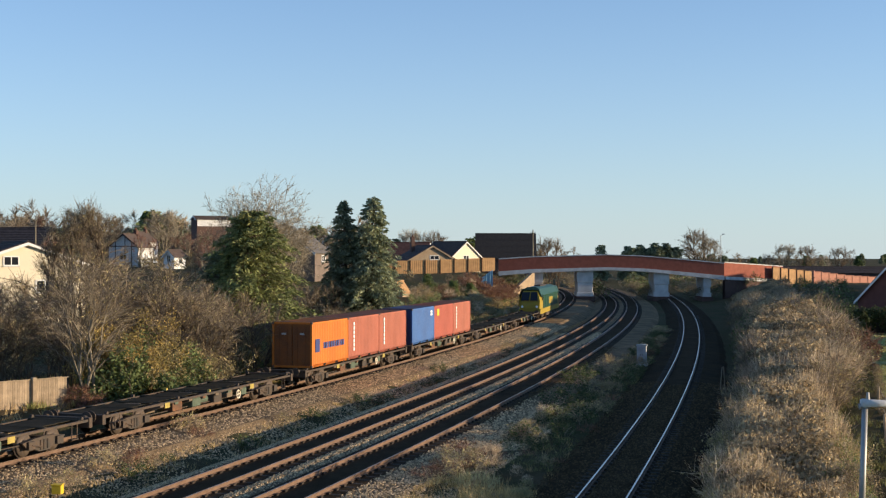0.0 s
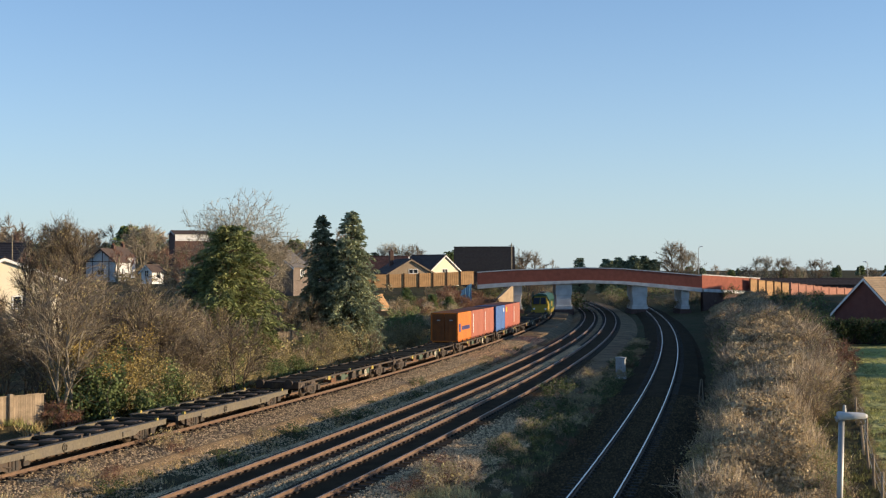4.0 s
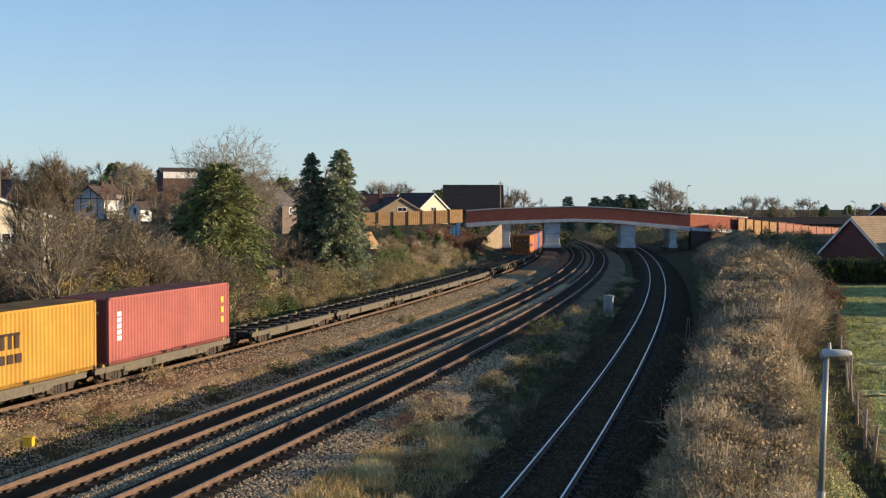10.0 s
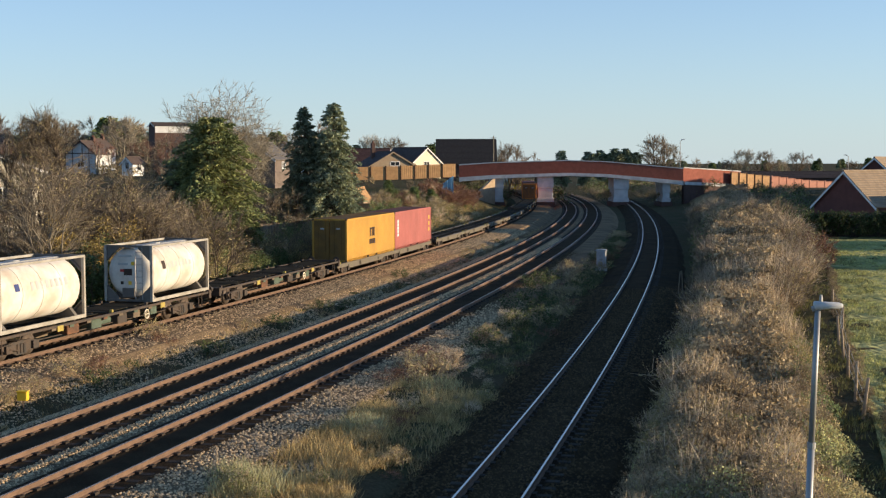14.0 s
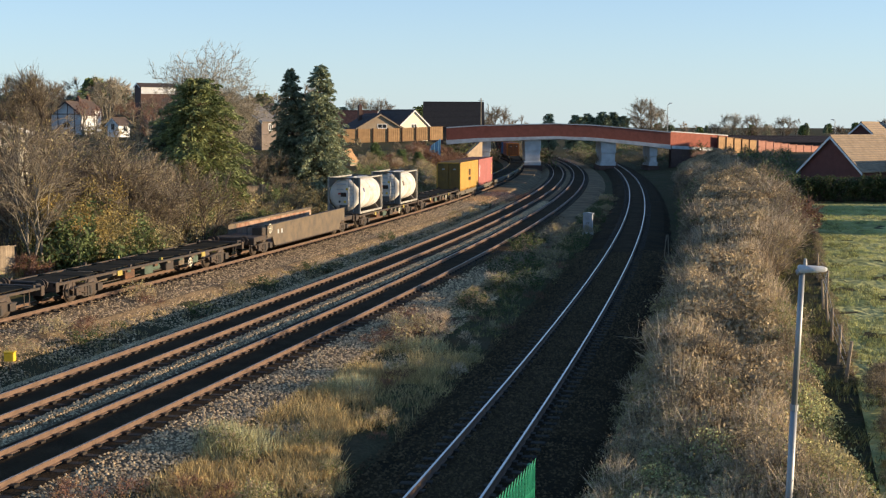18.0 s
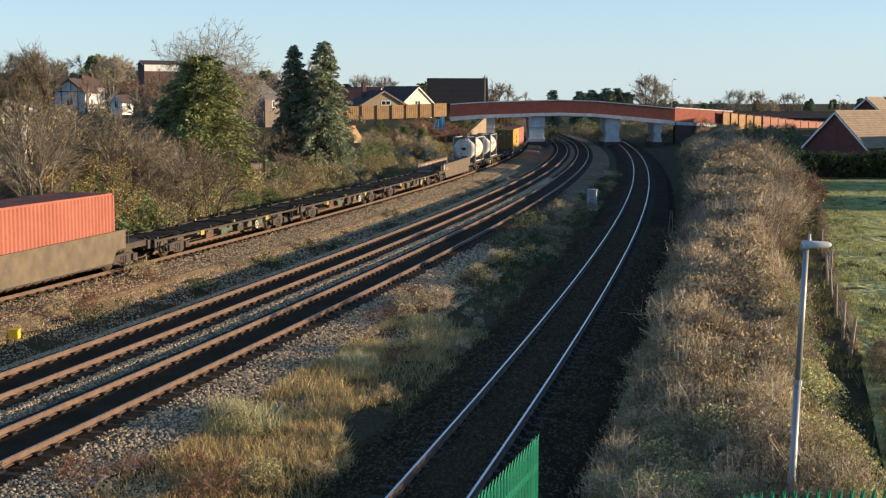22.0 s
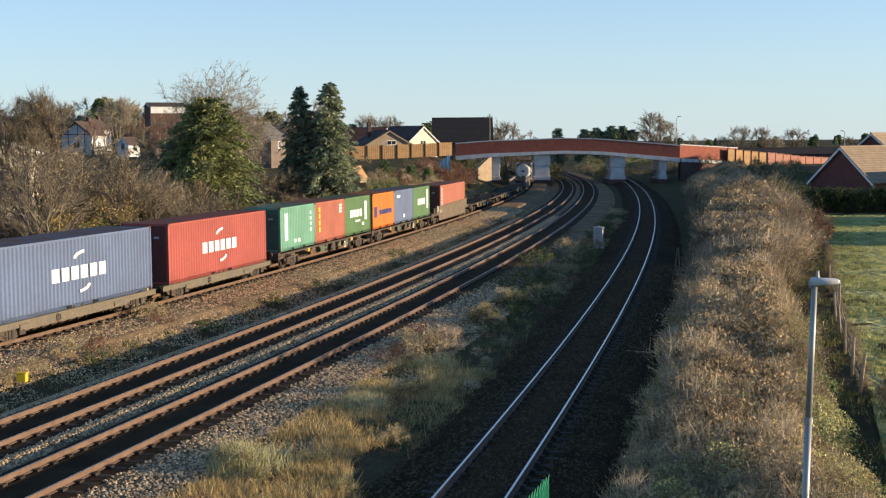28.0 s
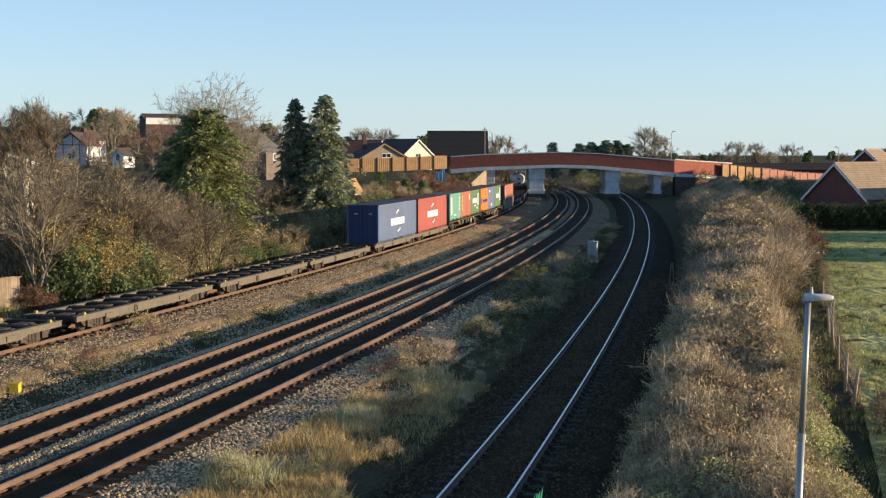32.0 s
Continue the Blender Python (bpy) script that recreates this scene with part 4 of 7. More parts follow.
def locomotive():
    c = thing("locomotive", "green and yellow diesel freight locomotive with sloping cab ends", "locomotive")
    h = 10.6
    part("underframe", Shape().bevel_box(-1.3, -h, 0.75, 1.3, h, 1.3, 0.05), "loco_yellow", c)
    part("body", Shape().prism([(-1.32, 1.3), (1.32, 1.3), (1.32, 2.9), (0.95, 3.6), (0.5, 3.8), (-0.5, 3.8), (-0.95, 3.6), (-1.32, 2.9)], h - 2.2, -h + 2.2, "y"), "loco_green", c, "dark green ribbed engine body")
    for d in (-1, 1):
        y0, y1 = d * (h - 2.3), d * h
        cab = Shape()
        outline = [(-1.32, 1.3), (1.32, 1.3), (1.32, 2.75), (0.95, 3.55), (-0.95, 3.55), (-1.32, 2.75)]
        front = [(-1.15, 1.3), (1.15, 1.3), (1.2, 2.35), (0.85, 3.4), (-0.85, 3.4), (-1.2, 2.35)]
        v = [(x, y0, z) for x, z in outline] + [(x, y1 - (d * 0.62 if z > 2.5 else 0), z) for x, z in front]
        cab.add(v, [tuple(range(6)), tuple(range(11, 5, -1))] + [(i, 6 + i, 6 + (i + 1) % 6, (i + 1) % 6) for i in range(6)])
        cb = part("cab", cab, "loco_yellow", c, "yellow warning cab end")
        for sx in (-1, 1):
            x0, x1 = sorted((sx * 0.1, sx * 0.95))
            win = Shape().add([(x, y1 + d * (0.03 - k), z) for x, z, k in ((x0, 2.3, -0.03), (x1, 2.3, -0.03), (x1 - sx * 0.12, 3.28, 0.55), (x0, 3.28, 0.55), (x0, 2.3, 0.12), (x1, 2.3, 0.12), (x1 - sx * 0.12, 3.28, 0.68), (x0, 3.28, 0.68))], [(0, 1, 2, 3), (7, 6, 5, 4), (0, 4, 5, 1), (2, 6, 7, 3), (1, 5, 6, 2), (3, 7, 4, 0)])
            part("windscreen", win, "glass", cb, "dark windscreen")
            part("headlight", Shape().rod((sx * 0.85, y1, 1.6), (sx * 0.85, y1 + d * 0.05, 1.6), 0.14, n=12), "lettering", cb)
            part("side_window", Shape().box(sx * 1.3 - 0.02, d * (h - 1.6) - 0.3, 2.3, sx * 1.3 + 0.03, d * (h - 1.6) + 0.3, 2.9), "glass", cb)
        part("cab_roof", Shape().prism([(-1.34, 2.78), (-1.3, 2.72), (-0.97, 3.52), (0.97, 3.52), (1.3, 2.72), (1.34, 2.78), (1.0, 3.62), (-1.0, 3.62)][::-1], max(d * (h - 2.3), d * (h - 0.6)), min(d * (h - 2.3), d * (h - 0.6)), "y"), "loco_green", cb, "dark green cab roof")
        bogie(c, d * 6.6, 0.46, 1.7)
        buffers(c, d * h, d)
    part("fuel_tank", Shape().bevel_box(-1.2, -3.2, 0.3, 1.2, 3.2, 0.8, 0.1), "steel_dark", c)
    for y in np.linspace(-7.2, 7.2, 7):
        part("body_door", Shape().box(1.318, y - 0.8, 1.45, 1.34, y + 0.8, 2.8), "loco_green", c)
    part("side_marking", Shape().box(1.34, -2.0, 1.7, 1.346, 2.0, 2.5), "loco_yellow", c, "yellow plain marking")
    part("handrail", Shape().box(-1.34, -h, 1.28, 1.34, h, 1.34), "loco_yellow", c)
    part("exhaust", Shape().bevel_box(-0.4, -3, 3.8, 0.4, 3, 3.95, 0.05), "steel_dark", c)
    return c


def build_train():
    carry(locomotive(), 104.6, 6.6)
    spine = spine_wagon()
    flats = [(83.7, 0), (63.7, 0), (43.6, 1), (22.8, 1), (2.0, 0), (-17.4, 0), (-136.6, 0), (-156.3, 1), (-196.6, 0), (-216.1, 0), (-235.7, 0), (-274.4, 1), (-293.6, 1)]
    first = True
    for u, laden in flats:
        w = spine if first else copy_thing(spine, Matrix())
        first = False
        if laden:
            tagged(w, "grimy brown flat container wagon under its load")
        carry(w, u, 6.6)
    low, first = low_platform(), True
    for u in [-35.0 - 14.0 * i for i in range(5)] + [-106.9, -120.4] + [-310.8, -324.4] + [-339.4 - 14.0 * i for i in range(5)]:
        w = low if first else copy_thing(low, Matrix())
        first = False
        carry(w, u, 5.0)
    pocket = pocket_wagon()
    carry(pocket, -176.2, 7.4)
    carry(copy_thing(pocket, Matrix()), -254.6, 7.4)
    D, L, HC = 1.08, 0.775, 2.9
    s20 = 6.06

    def put(c, u, reach, z):
        carry(c, u, reach, z)

    hl = letters(-1.2, 2.4, 1.0, 1.35, 9, "mark_blue") + [(-2.5, -1.8, 0.85, 1.6, "mark_blue")]
    side = lambda y, n=7, m="lettering", z=0.5: bars(y, z, n, 0.2, 0.22, m)
    put(container("c_orange", s20, 2.59, "orange steel shipping container with a plain blue emblem", hl), 17.35, 2, D)
    put(container("c_coral", s20, 2.59, "faded coral-red steel shipping container", side(-2.0)), 23.45, 2, D)
    put(container("c_coral", s20, 2.59, "faded coral-red steel shipping container", side(-2.0)), 29.55, 2, D)
    put(container("c_blue", s20, 2.59, "bright blue steel shipping container", bars(2.2, 1.9, 2, 0.15, 0.5, "lettering"), "c_navy"), 37.4, 2, D)
    put(container("c_red", s20, 2.59, "dull red steel shipping container", [(-2.2, -1.6, 1.8, 2.3, "mark_yellow")]), 43.5, 2, D)
    put(container("c_coral", s20, 2.59, "faded coral-red steel shipping container", side(-2.0)), 49.6, 2, D)
    put(container("c_rose", 12.19, HC, "long faded rose-red high shipping container", bars(5.3, 0.9, 3, 0.3, 0.3, "mark_yellow", 0.2) + bars(-5.2, 1.0, 5, 0.2, 0.35, "lettering")), -106.4, 5, L)
    put(container("c_yellow", 12.19, HC, "long golden yellow high shipping container with dark emblem", letters(-0.7, 0.9, 0.9, 1.25, 3, "mark_dark") + letters(-0.6, 0.8, 1.45, 2.0, 3, "mark_dark", 0.45) + [(-0.6, 0.65, 1.95, 2.05, "mark_dark")]), -119.0, 5, L)
    put(tank_container("dirty white tank container in a grey steel frame", [(-1.9, -1.55, 0.08, 0.42, "mark_dark")] + [(-1.25 + 0.36 * i, -1.25 + 0.36 * i + (0.16 if i % 3 else 0.22), 0.1, 0.36 if i % 2 else 0.3, "mark_grey") for i in range(7)]), -149.7, 2, D)
    put(tank_container("white tank container in a grey steel frame", [(-0.8 + 0.34 * i, -0.8 + 0.34 * i + 0.18, 0.12, 0.4, "mark_grey") for i in range(8)] + [(-1.9, -1.6, 0.15, 0.4, "mark_blue")]), -161.6, 2, D)
    put(container("c_coral", 12.19, 2.59, "long coral-red shipping container sunk in the pocket wagon", bars(-5.3, 0.7, 6, 0.22, 0.3, "lettering")), -254.2, 5, 0.9)
    put(container("c_green", s20, 2.59, "green steel shipping container with white lettering bars", letters(-1.4, 1.4, 1.1, 1.6, 4, "lettering", 0.25) + [(1.9, 2.4, 0.7, 2.3, "lettering")]), -268.3, 2, D)
    put(container("c_slate", s20, 2.59, "slate blue steel shipping container", [(-2.2, -1.2, 2.0, 2.2, "lettering"), (-0.2, 0.3, 0.4, 0.65, "lettering")]), -274.4, 2, D)
    put(container("c_orange", s20, 2.59, "orange steel shipping container with a plain blue emblem", hl), -280.5, 2, D)
    put(container("c_green", s20, 2.59, "green steel shipping container with white lettering bars", letters(-1.8, 1.1, 1.2, 1.7, 4, "lettering", 0.25) + [(1.6, 2.1, 0.9, 2.2, "lettering"), (-0.6, 0.5, 0.85, 0.97, "lettering"), (0.9, 1.4, 0.55, 0.75, "lettering")]), -287.4, 2, D)
    put(container("c_coral", s20, 2.59, "faded coral-red steel shipping container with yellow bars", bars(-2.2, 0.7, 4, 0.3, 0.35, "mark_yellow", 0.12) + bars(2.1, 1.7, 3, 0.15, 0.5, "lettering")), -293.5, 2, D)
    put(container("c_teal", s20, 2.59, "sea-green steel shipping container with a white bar", [(-2.3, -1.8, 0.6, 2.2, "lettering"), (-0.7, -0.4, 0.4, 0.6, "lettering"), (-0.1, 0.3, 0.4, 0.6, "lettering")] + bars(2.2, 0.9, 4, 0.2, 0.25, "lettering", 0.15)), -299.6, 2, D)
    big = letters(-2.3, 2.1, 1.15, 1.7, 6, "lettering", 0.25)
    for i in range(8):
        a = math.pi * (0.12 + 0.045 * i)
        for k, (cz, sg) in enumerate(((1.95, 1), (0.95, -1))):
            y = sg * (0.9 * math.cos(a) * -1 + 0.3)
            big.append((y - 0.09, y + 0.09, cz + sg * 0.32 * math.sin(a) - 0.06, cz + sg * 0.32 * math.sin(a) + 0.06, "lettering"))
    put(container("c_cmared", 12.19, HC, "long bright red high shipping container with white lettering bars", big), -310.8, 5, L)
    put(container("c_slate", 12.19, HC, "long slate blue high shipping container with white lettering bars", big, "c_navy"), -324.1, 5, L)


build_train()


# ---- plants ----
def mesh_np(name, verts, faces, material):
    me = bpy.data.meshes.new(name)
    n, k = faces.shape
    me.vertices.add(len(verts))
    me.vertices.foreach_set("co", np.ascontiguousarray(verts, np.float32).ravel())
    me.loops.add(n * k)
    me.loops.foreach_set("vertex_index", np.ascontiguousarray(faces, np.int32).ravel())
    me.polygons.add(n)
    me.polygons.foreach_set("loop_start", np.arange(0, n * k, k, dtype=np.int32))
    me.polygons.foreach_set("loop_total", np.full(n, k, np.int32))
    me.materials.append(M[material])
    me.update()
    return me


def tubes(segs, n=3):
    """Thin tapering limbs from rows of start, end and the two radii."""
    s = np.asarray(segs, float)
    a, b, ra, rb = s[:, 0:3], s[:, 3:6], s[:, 6], s[:, 7]
    d = b - a
    d /= np.linalg.norm(d, axis=1)[:, None] + 1e-9
    ref = np.where(np.abs(d[:, 2:3]) > 0.9, [[1.0, 0, 0]], [[0, 0, 1.0]])
    u = np.cross(d, ref)
    u /= np.linalg.norm(u, axis=1)[:, None] + 1e-9
    w = np.cross(d, u)
    ang = np.arange(n) * 2 * np.pi / n
    ring = u[:, None] * np.cos(ang)[None, :, None] + w[:, None] * np.sin(ang)[None, :, None]
    v = np.stack([a[:, None] + ring * ra[:, None, None], b[:, None] + ring * rb[:, None, None]], 1).reshape(-1, 3)
    i = np.arange(n)
    f = np.stack([i, (i + 1) % n, n + (i + 1) % n, n + i], 1)
    return v, (np.arange(len(s))[:, None, None] * 2 * n + f[None]).reshape(-1, 4)


def leaf_quads(points, size, rng, stretch=1.6, hang=None):
    """Small bent leaves or sprays at the points, turned every way, or hanging along the directions given."""
    p = np.asarray(points, float)
    n = len(p)
    a = rng.normal(size=(n, 3)) if hang is None else np.asarray(hang, float) + rng.normal(0, 0.35, (n, 3))
    a /= np.linalg.norm(a, axis=1)[:, None]
    b = np.cross(a, rng.normal(size=(n, 3)))
    b /= np.linalg.norm(b, axis=1)[:, None] + 1e-9
    s = (size * rng.uniform(0.6, 1.35, n))[:, None]
    v = np.stack([p - a * s * stretch * 0.5, p + b * s * 0.42, p + a * s * stretch * 0.5, p - b * s * 0.42], 1).reshape(-1, 3)
    return v, np.arange(4 * n).reshape(-1, 4)


def grow(rng, at, way, length, radius, depth, out, tips, bend=0.25, split=(2, 4), shrink=0.68, lift=0.12):
    """A limb of a few joints that forks into smaller limbs."""
    p, d = np.array(at, float), np.array(way, float)
    joints = 3 if depth > 1 else 2
    for j in range(joints):
        d = d + rng.normal(0, bend, 3) * 0.5 + np.array([0, 0, lift])
        d /= np.linalg.norm(d)
        q = p + d * length / joints
        r0, r1 = radius * (1 - 0.35 * j / joints), radius * (1 - 0.35 * (j + 1) / joints)
        out.append((*p, *q, r0, r1))
        p = q
        if depth > 0:
            for _ in range(rng.integers(*split) if j == joints - 1 else rng.integers(0, 2) + (depth > 2)):
                side = rng.normal(size=3)
                side -= d * side.dot(d)
                side /= np.linalg.norm(side)
                w = d * rng.uniform(0.45, 0.85) + side * rng.uniform(0.5, 0.95)
                grow(rng, p, w / np.linalg.norm(w), length * shrink * rng.uniform(0.75, 1.15), r1 * 0.62, depth - 1, out, tips, bend, split, shrink, lift)
    if depth == 0:
        tips.append(p)


def plant(name, label, category, group, segs, wood, leaves=(), at=(0, 0, 0), names=("trunk", "crown"), thick=0.035):
    """A plant as a thing: its stout wood, its fine twigs, and its leaves."""
    t = thing(name, label, category, group, at=at)
    s = np.asarray(segs, float)
    stout = s[:, 6] >= thick
    if stout.any():
        part(names[0], mesh_np(names[0], *tubes(s[stout], 6), wood[0]), None, t)
    if (~stout).any():
        tagged(part("brushwood" if leaves else names[1], mesh_np("twigs", *tubes(s[~stout], 3), wood[1]), None, t), kind="stuff")
    for i, (pts, size, mm, stretch, hang) in enumerate(leaves):
        tagged(part(names[1] if i == 0 else "leaves", mesh_np("leaves", *leaf_quads(pts, size, np.random.default_rng(len(pts) + i), stretch, hang), mm), None, t), kind="stuff")
    return t


def crowned(seed, height, wide, stems, limbs, twigs, low=0.3, trunk=0.1, twig=0.7, foot=0.3, rise=0.25):
    """Limbs that fill a rounded, lumpy crown, and the fine twigs along them."""
    rng = np.random.default_rng(seed)
    segs, mains, pts, ways, spans = [], [], [], [], []
    mid, half = np.array([0, 0, height * (1 + low) / 2]), np.array([wide, wide, height * (1 - low) / 2])

    def goal(r):
        v = rng.normal(size=3)
        v /= np.linalg.norm(v)
        v[2] = abs(v[2]) if v[2] < -0.55 else v[2]
        return mid + v * half * r * (0.9 + 0.3 * noise.noise(Vector(v * 1.9) + Vector((seed * 1.7, 0, 0))))

    def path(a, c, b, n, r0, r1):
        f = np.linspace(0, 1, n + 1)[:, None]
        p = a * (1 - f) ** 2 + 2 * c * f * (1 - f) + b * f ** 2
        p[1:-1] += rng.normal(0, 0.02 * np.linalg.norm(b - a), (n - 1, 3))
        r = r0 + (r1 - r0) * f[:, 0]
        segs.extend((*p[k], *p[k + 1], r[k], r[k + 1]) for k in range(n))
        return p, r

    for k in range(stems):
        a = 2 * math.pi * (k + rng.uniform(-0.3, 0.3)) / stems
        base = np.array([math.cos(a) * foot, math.sin(a) * foot, -0.3])
        end = goal(rng.uniform(0.55, 0.85))
        end[:2] = end[:2] * 0.5 + np.array([math.cos(a), math.sin(a)]) * wide * 0.35
        p, r = path(base, base * 0.35 + end * [0.3, 0.3, 0.6], end, 7, trunk, trunk * 0.28)
        mains += [(p[q], r[q], p[q] - p[q - 1]) for q in range(2, 8)]
    mp, mr, md = (np.array([m[i] for m in mains]) for i in range(3))
    for k in range(limbs):
        end = goal(rng.uniform(0.68, 1.05))
        d = np.linalg.norm(mp - end, axis=1) + 2.5 * np.maximum(0, mp[:, 2] - end[2] + 0.15 * height) + rng.uniform(0, 0.25 * wide, len(mp))
        q = int(np.argmin(d))
        ln = np.linalg.norm(end - mp[q])
        ctrl = mp[q] * 0.55 + end * 0.45 + md[q] / np.linalg.norm(md[q]) * ln * 0.2 + np.array([0, 0, rise * 0.4 * ln])
        p, r = path(mp[q], ctrl, end, 3, min(mr[q] * 0.6, 0.012 + 0.02 * ln), 0.006)
        f = rng.uniform(0.3, 1.0, twigs) * 3
        b = np.minimum(f.astype(int), 2)
        w = (p[b + 1] - p[b]) / np.linalg.norm(p[b + 1] - p[b], axis=1)[:, None] + rng.normal(0, 0.62, (twigs, 3)) + [0, 0, rise]
        w /= np.linalg.norm(w, axis=1)[:, None]
        at = p[b] + (p[b + 1] - p[b]) * (f - b)[:, None]
        size = twig * rng.uniform(0.35, 1.2, (twigs, 1))
        pts.append(at + w * size * 0.5), ways.append(w), spans.append(size[:, 0])
    return np.array(segs), np.concatenate(pts), np.concatenate(ways), np.concatenate(spans)


def slivers(pts, ways, spans, width):
    """Hair-thin tapering twigs, each one leaf-like strip."""
    rng = np.random.default_rng(len(pts))
    b = np.cross(ways, rng.normal(size=ways.shape))
    b /= np.linalg.norm(b, axis=1)[:, None] + 1e-9
    a = ways * spans[:, None] * 0.5
    v = np.stack([pts - a - b * width * 0.5, pts - a + b * width * 0.5, pts + a + b * width * 0.15, pts + a - b * width * 0.15], 1).reshape(-1, 3)
    return v, np.arange(len(v)).reshape(-1, 4)


def bare_tree(seed, height, wide, label, wood=("bark", "twig"), at=(0, 0, 0), stems=6, limbs=90, twigs=16, low=0.3, trunk=0.2, twig=0.8, width=0.02, group="bare trees", leaf=None, count=0, size=0.08, name="bare_tree", category="tree", foot=0.15, rise=0.25, least=0.012):
    """A leafless tree or thicket: trunk or stems, limbs, fine twigs, and the leaves that still hang on it."""
    segs, pts, ways, spans = crowned(seed, height, wide, stems, limbs, twigs, low, trunk, twig, foot, rise)
    segs[:, 6:] = np.maximum(segs[:, 6:], least)
    t = thing(name, label, category, group, at=at)
    stout = segs[:, 6] > (trunk * 0.5 if category == "tree" else 9)
    if stout.any():
        part("trunk", mesh_np("trunk", *tubes(segs[stout], 5), wood[0]), None, t)
    tagged(part("branchwork", mesh_np("branchwork", *tubes(segs[~stout], 3), wood[0]), None, t), kind="stuff")
    tagged(part("crown" if category == "tree" else "brushwood", mesh_np("twigs", *slivers(pts, ways, spans, width), wood[1]), None, t), kind="stuff")
    if leaf:
        rng = np.random.default_rng(seed + 500)
        p = pts[rng.integers(0, len(pts), count)] + rng.normal(0, 0.1, (count, 3))
        tagged(part("leaves", mesh_np("leaves", *leaf_quads(p, size, rng), leaf), None, t), kind="stuff")
    return t


def conifer(seed, height, radius, label, material, at=(0, 0, 0), bare=0.08, dense=1.0, spray=0.34, shape=0.85, group="conifers", feather=1.9, rise=0.15, lean=0.0):
    """A conifer: a straight trunk and many separate boughs of every length, each a plume of sprays that sags at its end."""
    rng = np.random.default_rng(seed)
    segs, pts, ways = [(0, 0, -0.5, 0, 0, height * 0.5, 0.2, 0.12), (0, 0, height * 0.5, lean, 0, height * 0.98, 0.12, 0.02)], [], []
    count = int(46 * height * (0.4 + 0.2 * radius))
    for i in range(count):
        k = rng.random() ** 1.05
        z = height * (bare + (0.985 - bare) * k)
        a = rng.uniform(0, 2 * math.pi)
        reach = radius * ((1 - k) ** shape) * (0.6 + 0.4 * min(1, k / 0.12)) + 0.3
        lump = 0.9 + 0.4 * noise.noise((math.cos(a) * 1.6 + seed, math.sin(a) * 1.6, z * 0.9))
        L = reach * lump * rng.uniform(0.55, 1.12)
        if L < 0.12:
            continue
        out = np.array([math.cos(a), math.sin(a), 0.0])
        across = np.array([-math.sin(a), math.cos(a), 0.0])
        up = rise + rng.normal(0, 0.14) + 0.6 * k * k
        root = np.array([lean * max(0, 2 * z / height - 1), 0, z])
        f = np.linspace(0, 1, 4)
        line = root + out * (L * f)[:, None] + np.array([0, 0, 1.0]) * (L * (up * f - 0.45 * f * f))[:, None]
        segs += [(*line[j], *line[j + 1], 0.035 - 0.01 * j, 0.025 - 0.01 * j) for j in range(3)]
        m = max(4, int((3 + L * 9) * dense))
        g = rng.uniform(0.15, 1, m) ** 0.6
        wide = 0.05 + 0.13 * L * (1.1 - g) ** 0.6
        side = rng.normal(0, 1, m) * wide
        q = root + out * (L * g)[:, None] + across * side[:, None]
        q[:, 2] += L * (up * g - 0.45 * g * g) - 0.3 * np.abs(side) + rng.normal(-0.04, 0.4, m) * wide
        pts.append(q)
        ways.append(out * 0.8 + across * (np.sign(side) * 0.6)[:, None] + np.array([0, 0, 1.0]) * rng.uniform(-0.8, 0.25, m)[:, None])
    return plant("conifer_tree", label, "tree", group, segs, ("bark", "bark"), [(np.concatenate(pts), spray, material, feather, np.concatenate(ways))], at)


def bush(seed, height, spread, label, stems, wood, leaf=None, count=0, size=0.09, category="bush", group="lineside bushes", upright=0.8, at=(0, 0, 0), name="bush", depth=2, lift=0.05, dead=0.0):
    """A shrub: many stems from the ground that fork, with leaves along the outer wood."""
    rng = np.random.default_rng(seed)
    segs, tips = [], []
    for _ in range(stems):
        a, r = rng.uniform(0, 2 * math.pi), spread * math.sqrt(rng.random()) * 0.6
        base = np.array([r * math.cos(a), r * math.sin(a), -0.15])
        b = rng.uniform(0, 2 * math.pi)
        w = np.array([math.cos(b) * (1 - upright) + math.cos(a) * 0.35 * r / spread, math.sin(b) * (1 - upright) + math.sin(a) * 0.35 * r / spread, upright])
        grow(rng, base, w / np.linalg.norm(w), height * rng.uniform(0.35, 0.62), 0.016 + 0.004 * height, depth, segs, tips, 0.3, (2, 4), 0.62, lift)
    s = np.array(segs)
    k = height / max(np.percentile(s[:, 5], 98), 0.1)
    s[:, [2, 5]] *= k
    s[:, 6:] = np.maximum(s[:, 6:], 0.0075 if height < 5 else 0.013)
    leaves = []
    if leaf:
        pick = s[rng.integers(0, len(s), count)]
        f = rng.random((count, 1))
        pts = pick[:, 0:3] * (1 - f) + pick[:, 3:6] * f + rng.normal(0, 0.05 + 0.02 * min(height, 3), (count, 3))
        pts[:, 2] = np.maximum(pts[:, 2], 0.02)
        leaves = [(pts, size, leaf, 1.5, None)]
    return plant(name, label, category, group, s, (wood, wood), leaves, at, ("stems", "foliage"), 0.05)


def on_ground(x, y, dz=0.0):
    return (x, y, float(ground_z(x, y)) + dz)


def scatter(kinds, spots, rng, lo=0.85, hi=1.2, sink=0.05):
    """Copies of some kinds of plant at the spots (x, y, size factor, kind)."""
    for x, y, k, which in spots:
        src = kinds[which]
        m = Matrix.Translation(on_ground(x, y, -sink)) @ Matrix.Rotation(rng.uniform(0, 6.28), 4, "Z") @ Matrix.Scale(k * rng.uniform(lo, hi), 4)
        c = copy_thing(src, m)
        c.scale = (m.to_scale())


